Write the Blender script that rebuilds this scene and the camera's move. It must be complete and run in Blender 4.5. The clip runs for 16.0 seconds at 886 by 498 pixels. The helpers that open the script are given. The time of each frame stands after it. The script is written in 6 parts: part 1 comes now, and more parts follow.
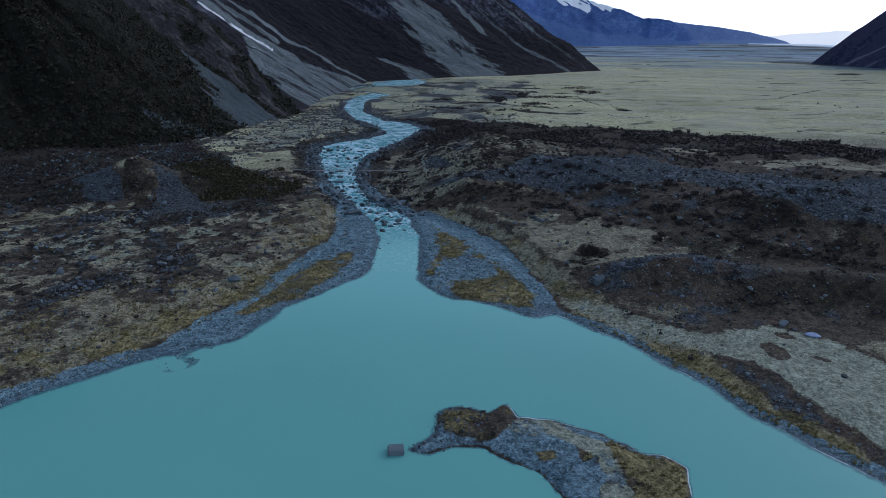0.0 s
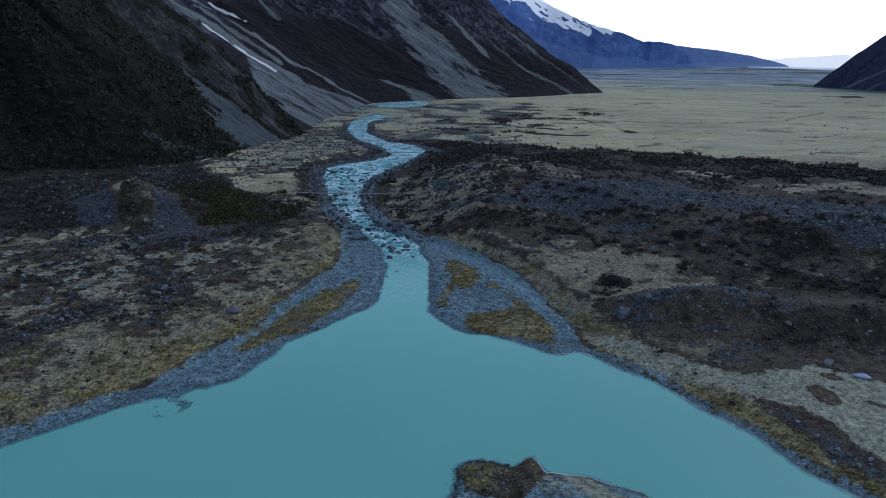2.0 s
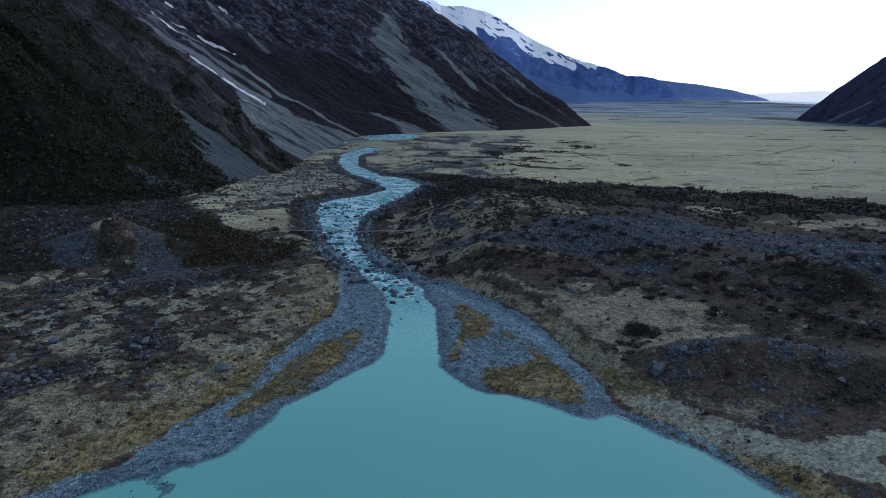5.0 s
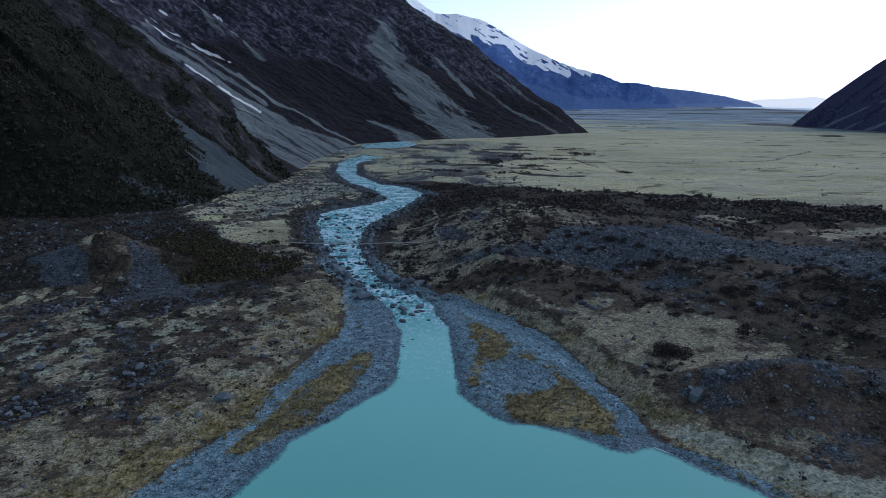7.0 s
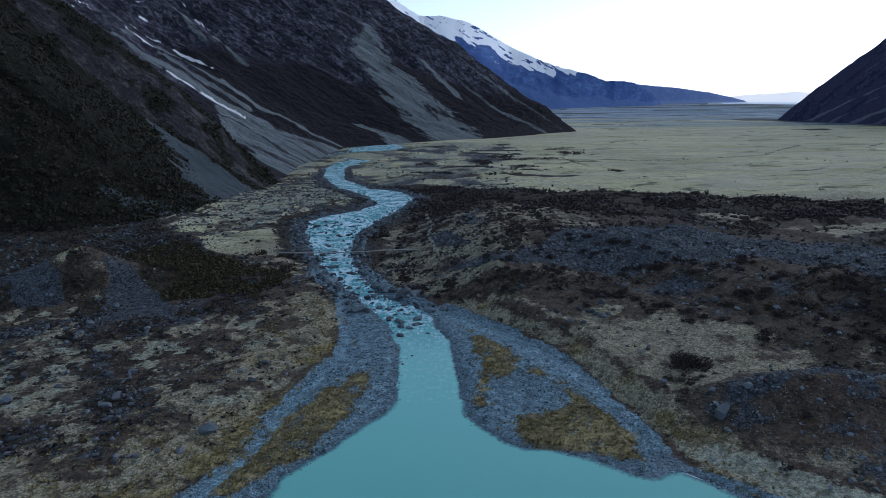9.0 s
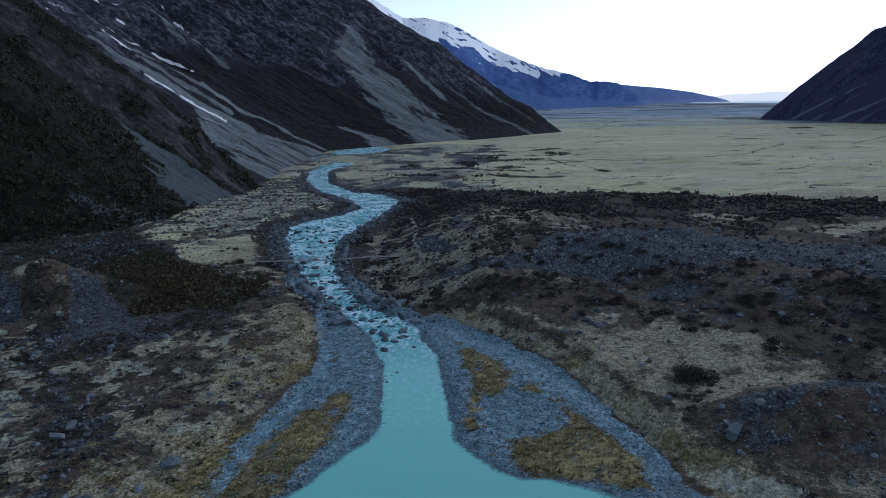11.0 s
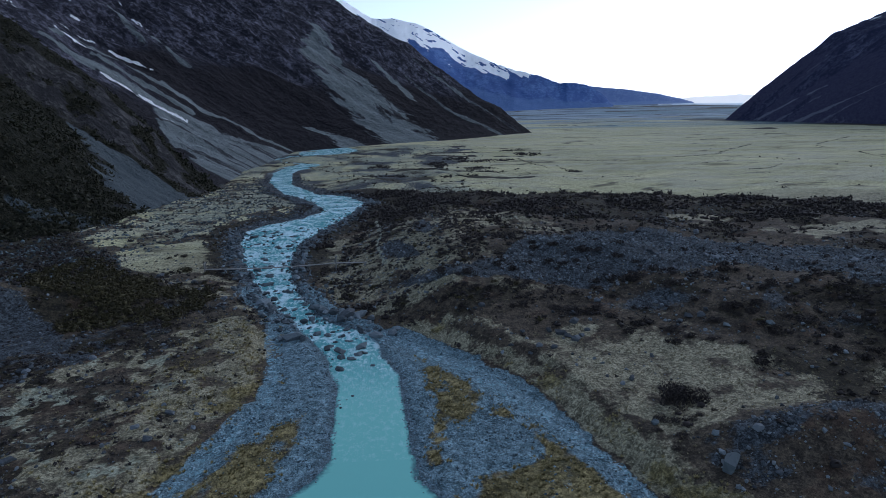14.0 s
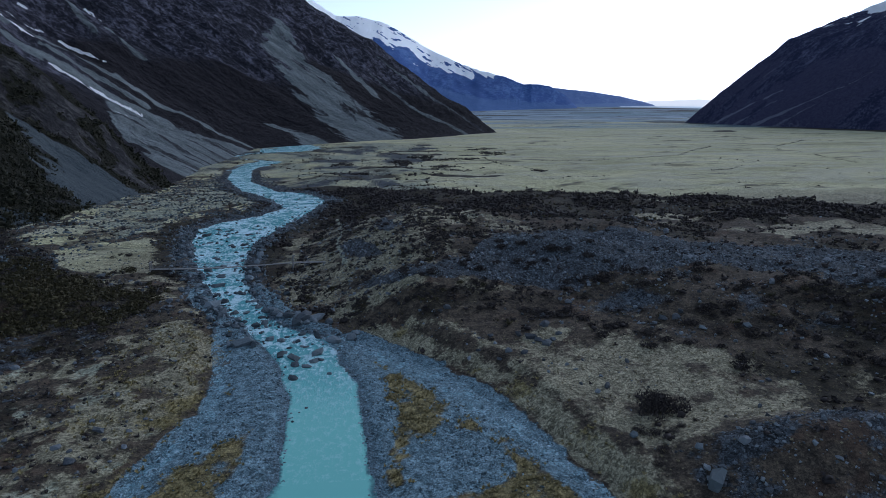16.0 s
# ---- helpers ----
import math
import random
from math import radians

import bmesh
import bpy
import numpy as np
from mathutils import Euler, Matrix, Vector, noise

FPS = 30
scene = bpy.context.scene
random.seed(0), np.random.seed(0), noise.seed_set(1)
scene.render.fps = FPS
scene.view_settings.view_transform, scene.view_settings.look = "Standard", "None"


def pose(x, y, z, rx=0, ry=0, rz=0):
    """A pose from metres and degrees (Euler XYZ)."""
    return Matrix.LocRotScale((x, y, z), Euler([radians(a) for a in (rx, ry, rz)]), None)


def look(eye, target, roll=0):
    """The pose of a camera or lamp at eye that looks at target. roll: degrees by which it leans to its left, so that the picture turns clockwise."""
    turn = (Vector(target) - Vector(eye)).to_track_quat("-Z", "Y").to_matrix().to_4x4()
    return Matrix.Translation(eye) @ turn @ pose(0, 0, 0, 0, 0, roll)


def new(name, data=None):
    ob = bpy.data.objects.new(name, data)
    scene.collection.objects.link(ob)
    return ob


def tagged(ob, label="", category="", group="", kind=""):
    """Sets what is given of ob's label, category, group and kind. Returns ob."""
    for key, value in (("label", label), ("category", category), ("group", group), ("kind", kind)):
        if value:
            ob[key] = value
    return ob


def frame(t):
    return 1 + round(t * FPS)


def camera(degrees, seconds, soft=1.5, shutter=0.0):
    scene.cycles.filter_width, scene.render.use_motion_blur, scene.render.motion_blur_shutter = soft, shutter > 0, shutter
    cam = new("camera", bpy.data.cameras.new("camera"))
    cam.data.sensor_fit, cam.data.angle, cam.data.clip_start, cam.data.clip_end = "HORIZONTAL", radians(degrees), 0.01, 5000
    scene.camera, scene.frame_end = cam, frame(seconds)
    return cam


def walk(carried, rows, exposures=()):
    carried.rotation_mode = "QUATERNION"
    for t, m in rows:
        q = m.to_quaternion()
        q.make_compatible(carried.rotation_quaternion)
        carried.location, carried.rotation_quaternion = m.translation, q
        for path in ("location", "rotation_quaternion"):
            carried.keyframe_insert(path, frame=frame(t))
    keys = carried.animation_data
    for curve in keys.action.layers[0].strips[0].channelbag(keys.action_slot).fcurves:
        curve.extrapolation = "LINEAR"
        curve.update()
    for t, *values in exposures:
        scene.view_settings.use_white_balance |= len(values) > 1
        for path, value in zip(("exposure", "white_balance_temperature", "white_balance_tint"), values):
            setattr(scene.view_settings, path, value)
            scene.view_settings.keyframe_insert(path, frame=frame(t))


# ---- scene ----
cam = camera(70.0, 16.0, soft=0.6)
PATH = [
    (0, look((-0.00, 0.00, 60.00), (-3.96, 94.12, 26.45), 0.66)),
    (0.5, look((-0.76, 2.47, 59.66), (-4.75, 96.85, 26.84), 0.71)),
    (1, look((-1.60, 4.90, 59.31), (-5.62, 99.54, 27.26), 0.74)),
    (1.5, look((-2.34, 7.36, 58.87), (-6.47, 102.27, 27.64), 0.78)),
    (2, look((-3.25, 9.77, 58.68), (-7.44, 104.92, 28.21), 0.79)),
    (2.5, look((-4.17, 12.05, 58.41), (-8.29, 107.47, 28.76), 0.85)),
    (3, look((-5.09, 14.32, 58.18), (-8.98, 109.99, 29.36), 0.84)),
    (3.5, look((-6.20, 16.65, 58.12), (-9.66, 112.57, 30.08), 0.90)),
    (4, look((-7.16, 18.71, 58.14), (-10.30, 114.87, 30.87), 0.93)),
    (4.5, look((-8.28, 20.84, 58.06), (-10.97, 117.23, 31.57), 0.91)),
    (5, look((-9.39, 23.17, 57.95), (-11.62, 119.78, 32.24), 0.95)),
    (7.5, look((-14.92, 34.96, 57.21), (-16.05, 131.90, 32.66), 0.50)),
    (8, look((-15.60, 37.31, 57.03), (-16.32, 134.27, 32.56), 0.14)),
    (8.5, look((-16.05, 39.68, 56.90), (-16.32, 136.65, 32.47), -0.18)),
    (9, look((-16.28, 42.12, 56.64), (-16.08, 139.11, 32.32), -0.48)),
    (11.5, look((-15.76, 53.71, 55.38), (-12.87, 150.73, 31.35), -1.01)),
    (12, look((-15.43, 55.86, 55.14), (-11.93, 152.87, 31.11), -1.02)),
    (12.5, look((-15.03, 58.06, 54.89), (-10.95, 155.05, 30.88), -0.99)),
    (13, look((-14.56, 60.27, 54.54), (-9.92, 157.24, 30.58), -0.99)),
    (13.5, look((-14.12, 62.41, 54.10), (-8.63, 159.35, 30.17), -0.90)),
    (14, look((-13.59, 64.70, 53.49), (-6.77, 161.56, 29.59), -0.85)),
    (14.5, look((-13.24, 66.78, 52.90), (-4.91, 163.53, 29.00), -0.66)),
    (15, look((-12.96, 68.93, 52.33), (-3.19, 165.53, 28.41), -0.40)),
    (15.5, look((-12.66, 71.11, 51.70), (-1.60, 167.57, 27.75), -0.15)),
    (16, look((-12.64, 73.22, 51.14), (-0.27, 169.51, 27.18), 0.07)),
]
walk(cam, PATH)

# ---------------------------------------------------------------- light
SUN_ELEV, SUN_AZ = 26.0, 56.0          # degrees; azimuth from +y towards +x
world = bpy.data.worlds.new("world")
scene.world = world
world.use_nodes = True
wt = world.node_tree
sky = wt.nodes.new("ShaderNodeTexSky")
sky.sky_type = "NISHITA"
sky.sun_disc = False
sky.sun_elevation = radians(SUN_ELEV)
sky.sun_rotation = radians(SUN_AZ)
sky.altitude = 800
sky.air_density = 1.0
sky.dust_density = 1.5
sky.ozone_density = 1.5
grey = wt.nodes.new("ShaderNodeRGBToBW")
wt.links.new(sky.outputs[0], grey.inputs[0])
tint = wt.nodes.new("ShaderNodeMix")          # thin high cloud: the sky's own light, paled
tint.data_type, tint.blend_type = "RGBA", "MULTIPLY"
tint.inputs[0].default_value = 1.0
tint.inputs[7].default_value = (0.79, 1.03, 1.52, 1.0)
wt.links.new(grey.outputs[0], tint.inputs[6])
cloud = wt.nodes.new("ShaderNodeMix")
cloud.data_type = "RGBA"
cloud.inputs[0].default_value = 0.72
wt.links.new(sky.outputs[0], cloud.inputs[6])
wt.links.new(tint.outputs[2], cloud.inputs[7])
wt.links.new(cloud.outputs[2], wt.nodes["Background"].inputs[0])
wt.nodes["Background"].inputs[1].default_value = 0.12
sun_data = bpy.data.lights.new("sun", "SUN")
sun_data.energy = 0.25
sun_data.angle = radians(24)
sun_data.color = (1.0, 0.93, 0.85)
sun = new("sun", sun_data)
_a, _e = radians(SUN_AZ), radians(SUN_ELEV)
sun.matrix_world = look((0, 0, 500), (-math.sin(_a) * 100, -math.cos(_a) * 100, 500 - math.tan(_e) * 100))
scene.view_settings.exposure = 0.62


# ---------------------------------------------------------------- noise and plan geometry
def hash2(ix, iy, seed):
    h = (ix.astype(np.int64) * 374761393 + iy.astype(np.int64) * 668265263 + seed * 1442695041) & 0xFFFFFFFF
    h = ((h ^ (h >> 13)) * 1274126177) & 0xFFFFFFFF
    return ((h ^ (h >> 16)) & 0xFFFFFF) / float(0xFFFFFF)


def vnoise(x, y, seed=0):
    ix, iy = np.floor(x), np.floor(y)
    fx, fy = x - ix, y - iy
    fx, fy = fx * fx * (3 - 2 * fx), fy * fy * (3 - 2 * fy)
    a, b = hash2(ix, iy, seed), hash2(ix + 1, iy, seed)
    c, d = hash2(ix, iy + 1, seed), hash2(ix + 1, iy + 1, seed)
    return (a + (b - a) * fx) * (1 - fy) + (c + (d - c) * fx) * fy


def fbm(x, y, size, octaves=4, seed=0):
    """Noise of about -1 to 1 with features of that size in metres."""
    out, amp, total = 0.0, 1.0, 0.0
    for k in range(octaves):
        f = 2.03 ** k / size
        out = out + amp * (2 * vnoise(x * f + 17.3 * k, y * f - 9.1 * k, seed + k) - 1)
        total += amp
        amp *= 0.5
    return out / total


def step(lo, hi, v):
    t = np.clip((v - lo) / (hi - lo), 0, 1)
    return t * t * (3 - 2 * t)


def most(*layers):
    out = layers[0]
    for l in layers[1:]:
        out = np.maximum(out, l)
    return out


def inside_distance(x, y, poly):
    """Signed distance to a closed outline: negative inside."""
    p = np.asarray(poly, float)
    best = np.full(x.shape, 1e9)
    odd = np.zeros(x.shape, bool)
    for (ax, ay), (bx, by) in zip(p, np.roll(p, -1, 0)):
        ex, ey = bx - ax, by - ay
        t = np.clip(((x - ax) * ex + (y - ay) * ey) / (ex * ex + ey * ey + 1e-9), 0, 1)
        best = np.minimum(best, np.hypot(x - ax - t * ex, y - ay - t * ey))
        if ay != by:
            odd ^= ((ay > y) != (by > y)) & (x < ex * (y - ay) / ey + ax)
    return np.where(odd, -best, best)


def line_distance(x, y, line):
    best = np.full(x.shape, 1e9)
    for (ax, ay), (bx, by) in zip(line[:-1], line[1:]):
        ex, ey = bx - ax, by - ay
        t = np.clip(((x - ax) * ex + (y - ay) * ey) / (ex * ex + ey * ey + 1e-9), 0, 1)
        best = np.minimum(best, np.hypot(x - ax - t * ex, y - ay - t * ey))
    return best


VALLEY_Y = (-9000, 170, 280, 370, 420, 640, 800, 1400, 2000, 4900)
VALLEY_Z = (0, 0, -0.8, -2.2, -4.5, -18, -22, -28, -30, -38)


def valley(y):
    return np.interp(y, VALLEY_Y, VALLEY_Z)


RIVER_L = [(-25, 150), (-25.5, 160), (-26.5, 176), (-29, 187), (-34, 200), (-41.7, 215), (-51, 233), (-57.6, 252), (-66, 274), (-74, 303),
           (-78, 328), (-72, 343), (-58, 357), (-51, 380), (-60, 412), (-86, 470), (-118, 586), (-134, 690), (-128, 765), (-119, 790), (-150, 825), (-160, 860), (-152, 895), (-128, 915), (-128, 975), (-122, 1040)]
RIVER_R = [(-12.4, 150), (-12.6, 158), (-13.4, 166), (-14.6, 179), (-18, 192), (-20, 200), (-26, 208), (-34.5, 217), (-41, 232), (-46, 250), (-50, 272),
           (-51, 300), (-44, 334), (-36, 362), (-31, 408), (-45, 448), (-64, 466), (-93, 550), (-114, 681), (-106, 765), (-113, 790), (-147, 825), (-157, 860), (-148, 895), (-90, 922), (-66, 970), (-88, 1040)]
LAKE = [(-25.6, 161), (-25.2, 152), (-27, 145.4), (-34, 135.2), (-40.6, 126), (-45.6, 112), (-55, 104.5), (-62, 100), (-69, 93), (-76, 85), (-110, 50), (-210, -50),
        (-420, -320), (420, -320), (210, -80), (100, 28), (59.4, 75), (51, 86), (47, 91), (43, 100), (37.7, 106), (32, 116), (24, 123.5), (19.2, 127),
        (15.6, 125.2), (12.8, 126.5), (7.3, 131.2), (1, 134), (-3.4, 134.2), (-6.5, 136.3), (-9.6, 140.5), (-11.6, 145), (-12.6, 151), (-13.8, 161)]
ISLAND = [(-8.4, 78.3), (-6.3, 80.7), (-4.6, 83), (-4.4, 86), (-4.8, 88.4), (-1, 90.2), (3.9, 89.4), (7, 91.4), (8.8, 88.0), (14.5, 87.2), (21, 84.2), (26.2, 80.4), (30, 79.6),
          (32.2, 76.8), (31, 71), (28, 66), (20, 63), (15.2, 66), (13.6, 70), (11, 74.3), (6.7, 77.3), (2.8, 80.1), (-1.7, 80.0), (-5.6, 77.9)]
# foot of the moraine bank on the river's right side, x over y
BANK_Y = (30, 75, 86, 100, 106, 117, 124, 134, 140, 148, 155, 166, 175, 182.6, 189.4, 197, 209, 218, 232, 250, 272, 300, 334, 362, 411, 448, 462, 545, 681, 850, 1000)
BANK_X = (98, 59, 51, 43, 38, 32, 24.5, 20.6, 19, 17.2, 14.8, 12.2, 8.6, 4, -1.4, -7.2, -17.5, -29, -36, -41, -45, -46, -39, -31, -26, -40, -60, -86, -105, -80, -60)
# edge of the dry land on the left side
LEFT_Y = (30, 60, 85, 100, 112, 133, 152, 170, 190, 200, 215, 233, 252, 274, 303, 330, 344, 357, 379, 408, 468, 586, 699, 787, 821, 1000)
LEFT_X = (-130, -101, -80, -68, -58, -51, -47, -42, -41, -39, -46, -55, -62, -70, -79, -84, -77, -62, -55, -64, -90, -122, -140, -130, -118, -140)
MORAINE_Q = (60, 100, 125, 150, 186, 205, 238, 270, 300, 335, 367, 400, 440, 477, 520, 615, 700, 800)
MORAINE_Z = (1.1, 1.1, 1.3, 2.4, 3.3, 5.6, 10.2, 9.3, 7.6, 6.0, 4.6, 2.2, -1.6, -5, -9, -14, -19.5, -22)
RIM_X = (-40, -8, 5, 30, 58, 103, 123, 154, 165, 175, 205, 260, 400, 900)      # far edge of the moraine, y over x
RIM_Y = (480, 452, 418, 392, 390, 412, 398, 374, 352, 336, 322, 304, 262, 200)
RIVER = RIVER_L + RIVER_R[::-1]
LEFT_STREAM = [(-44, 207), (-40.6, 190), (-38.6, 170), (-44.5, 151.5), (-47, 134), (-52, 122), (-56.5, 111), (-61, 103)]
RIGHT_STREAM = [(-21, 204), (-13.8, 195), (-1.5, 182), (8, 165), (13.2, 153), (16.6, 144), (18, 133), (19.4, 127)]


def moraine_q(x, y):
    return y + 0.6 * (np.clip(x, 24, 112) - 24) * step(122, 150, y)


def hill(x, y, cx, cy, rx, ry, turn=0.0):
    c, s = math.cos(radians(turn)), math.sin(radians(turn))
    u, v = ((x - cx) * c + (y - cy) * s) / rx, ((y - cy) * c - (x - cx) * s) / ry
    return np.exp(-(u * u + v * v))


def ground_height(x, y):
    x, y = np.asarray(x, float), np.asarray(y, float)
    low = valley(y)
    dr, dl = x - np.interp(y, BANK_Y, BANK_X), np.interp(y, LEFT_Y, LEFT_X) - x
    near = step(900, 500, y)
    q = moraine_q(x, y)
    up = np.interp(q, MORAINE_Q, MORAINE_Z)
    up = np.where(y < 800, np.maximum(up, low - 1), low)
    soft = np.interp(y, (128, 142, 170, 190, 205, 235), (16.0, 5.6, 6.4, 9.0, 15.0, 44.0))
    rise = np.clip((dr - 7 * step(205, 235, y)) / soft, 0, 1)
    sharp = step(138, 150, y) * step(190, 176, y)
    w = step(0, 1, rise) * (1 - sharp) + np.where(rise < 1, 0.9 * rise ** 1.15, 1.0) * sharp
    z = low + 0.42 * near + w * (up - low) * near
    z = z + near * 5.2 * step(0, 14, dr) * hill(x, y, 50, 143, 16, 8, -4) + near * 3.5 * hill(x, y, 88, 138, 28, 9, -6)
    z = z + near * 4.5 * hill(x, y, 102, 182, 34, 22, -10)
    z = z + near * 2.2 * hill(x, y, 40, 235, 26, 10, -20) + near * 1.6 * hill(x, y, 100, 205, 22, 9, -30)
    z = z + near * 1.5 * hill(x, y, -10, 300, 16, 26) + 3.0 * hill(x, y, -112, 850, 34, 34, -10)
    # left side: gentle rise, the rubble knoll and the low heath ridge beside it
    z = z + near * (0.8 * step(0, 9, dl) + 0.018 * np.clip(dl, 0, 130) * step(60, 400, y + 250))
    z = z + near * (11.0 * hill(x, y, -118, 213, 14, 9, 12) + 5.5 * hill(x, y, -97, 222, 18, 7, 22) + 4.0 * hill(x, y, -136, 206, 12, 7) + 1.3 * fbm(x, y, 9, 3, 43) * hill(x, y, -114, 215, 30, 20))
    land = np.clip(np.maximum(w * step(0, 4, dr), step(0, 6, dl)), 0, 1)
    rough = land * near
    z = z + rough * (0.75 * fbm(x, y, 15, 3, 11) + 0.38 * fbm(x, y, 4.2, 3, 23) * (0.6 + 0.8 * vnoise(x / 19, y / 19, 5)))
    z = z + rough * step(183, 215, q) * step(0, 30, dr) * (3.0 * fbm(x, y, 38, 3, 41) + 1.3 * fbm(x, y, 13, 3, 42))
    z = z + (0.06 + 0.25 * (1 - near)) * fbm(x, y, 6, 2, 31) + (1 - near) * 1.3 * step(2600, 1800, y) * fbm(x, y, 160, 3, 37)
    # water: a shelving shore and a bed
    core = (y < 1100) & (np.abs(x) < 600) & (y > -400)
    ld = np.full(x.shape, 1e3)
    if core.any():
        wob = 1.15 * fbm(x[core], y[core], 8, 5, 51)
        ld[core] = inside_distance(x[core], y[core], LAKE) + wob
        rd = inside_distance(x[core], y[core], RIVER) + (0.8 + 0.6 * step(185, 215, y[core])) * fbm(x[core], y[core], 6, 3, 52)
        idd = inside_distance(x[core], y[core], ISLAND) + 0.9 * fbm(x[core], y[core], 3.5, 3, 53)
        zc = z[core]
        l = ld[core]
        bed = 0.17 * l + 1.12 * hill(x[core], y[core], -51, 99.5, 9, 4.5, 40) * step(-0.25, 0.35, fbm(x[core], y[core], 3.2, 4, 57)) + 0.9 * hill(x[core], y[core], -17, 152, 7, 5) * step(0.1, 0.5, fbm(x[core], y[core], 1.6, 3, 58))
        zc = np.where(l < 10, np.minimum(zc, np.where(l < 0, np.minimum(bed, -0.03), 0.10 * l + 0.02 * l * l)), zc)
        for line, wide in ((LEFT_STREAM, 0.9), (RIGHT_STREAM, 1.9)):
            sd = line_distance(x[core], y[core], line) + 0.7 * fbm(x[core], y[core], 4, 3, 55)
            zc = np.where(sd < wide + 3, np.minimum(zc, low[core] + 0.04 + 0.04 * fbm(x[core], y[core], 2.2, 3, 56) + 0.12 * np.maximum(sd - wide, 0)), zc)
        zc = np.where(rd < 7, np.minimum(zc, low[core] + np.where(rd < 0, 0.16 * rd, 0.13 * rd + 0.03 * rd * rd)), zc)
        isl = np.clip(-idd * 0.30, -3, 0.9) + 0.22 * fbm(x[core], y[core], 5, 3, 54) * step(0.4, -2, idd)
        zc = np.where(idd < 3, np.maximum(np.maximum(zc, -3), isl), np.maximum(zc, -4 + low[core]))
        z[core] = zc
    return z


# ---------------------------------------------------------------- zones of the ground cover
GRAVEL_LEFT = [(-24, 150), (-28, 186), (-35, 200), (-44, 214), (-47, 212), (-40, 196), (-41, 172), (-47, 152), (-49, 134), (-55, 122), (-61, 107), (-70, 98.5), (-82, 86), (-76, 82), (-44, 108), (-36, 130)]
GRAVEL_RIGHT = [(-12, 148), (-14, 160), (-16, 180), (-20, 201), (-15, 206), (-7, 197), (-1, 189), (4, 182), (8.6, 175), (12, 166), (14.6, 155.5), (17, 148), (19, 140), (20.5, 134), (23, 125), (16, 122), (5, 129), (-5, 132)]
BAR_GREEN = [(-29.8, 165.5), (-37, 158.6), (-42.8, 150), (-47.2, 139.5), (-50.2, 129), (-50.4, 121.4), (-47, 121), (-41, 127), (-35.8, 136), (-32.4, 145), (-30.4, 154)]
MARGIN_LEFT = [(-100, 82), (-86, 96), (-77, 105), (-69, 113), (-61, 126), (-53, 138), (-47.5, 160), (-46, 190), (-50, 208), (-43, 200), (-40, 178), (-44, 153), (-49.5, 133), (-57, 116), (-62, 106), (-72, 98), (-88, 82)]
PATCH_A = [(-10.9, 189), (-9, 186), (-4, 179), (0.4, 171.6), (2.6, 167), (-2, 163.4), (-3.2, 159.8), (-6, 159), (-8.5, 157), (-8.8, 163.4), (-9, 169), (-9.6, 177.7)]
PATCH_B = [(6.3, 160.6), (9.8, 153.4), (14, 147), (16, 138.5), (16.3, 129.2), (13.5, 128), (8.6, 130.6), (3, 133.2), (-2.6, 134.6), (-6.1, 138.4), (-3.7, 144), (2.3, 145.4), (6, 146), (5.8, 154)]
PATCH_C = [(-9.4, 155), (-7.9, 154.4), (-8.3, 147.4), (-9.7, 147), (-10, 151)]
PATCH_D = [(2.4, 166.3), (4.6, 164), (4.2, 159.3), (2.5, 161)]
TERRACE = [(-6, 204.5), (-1.5, 197.5), (4.5, 190), (9.5, 183), (14, 176), (17.5, 169), (20, 163), (22.5, 156), (24, 149), (28, 146.5), (33, 146.8), (38.5, 148.5), (43.5, 149.5), (55, 152.5), (67, 152), (84, 150),
           (84, 160), (72, 166), (62, 170), (56, 174), (50, 179), (43, 183), (37, 187), (29.4, 191), (22, 192), (14, 189), (7.5, 194), (2, 200)]
MOUND = [(29, 146), (35, 147.3), (44, 148), (50, 147), (58, 148), (66, 146), (74, 142), (66, 137), (56, 135.5), (47, 135), (39, 136.5), (33, 135), (28.5, 140)]
RUBBLE = [(14, 218), (20, 213.5), (30, 213), (37, 211), (45, 214), (51, 210), (67, 215), (75, 212), (84, 207), (87, 197), (90, 184), (97, 172), (112, 165), (155, 163), (155, 225), (120, 232), (105, 238), (88, 240), (70, 256), (45, 267), (30, 252), (21, 239), (15, 230)]
BARE_PATCHES = ([(57.3, 112.6), (59.8, 113.4), (61.4, 110.7), (61.1, 107.6), (58.5, 106.4), (57, 108.9)], [(64.3, 109.9), (66.8, 109.8), (68.3, 107), (65.9, 107.2)], [(61.1, 118.5), (64.5, 117.8), (66.4, 115.4), (63.3, 115.4)],
                [(-76.5, 99.5), (-75.8, 103.2), (-72.6, 101.2), (-72.3, 99.1), (-74.9, 97.5)], [(-81, 91.5), (-79.2, 94.8), (-75.7, 95.5), (-74, 93.4), (-76.1, 91.4), (-80, 90)])
MARGIN_RIGHT = [(20, 146), (25, 140), (35, 124), (45, 112), (56, 92), (66, 76), (59, 75), (50, 87), (42, 101), (33, 115), (24, 124), (21, 134)]
LICHEN_RIGHT = [(20, 136), (29, 131), (37, 127), (43.7, 121), (50.2, 117.5), (55.8, 119.5), (61.8, 121), (69, 120), (73, 115.5), (80, 102), (90, 80), (63, 80), (60, 86.3), (57.2, 91), (57.3, 96.8), (56.1, 101.1), (52.3, 105.6), (47.7, 108.6), (44.2, 109.7), (39.7, 113), (34, 117), (30, 122), (24, 128)]
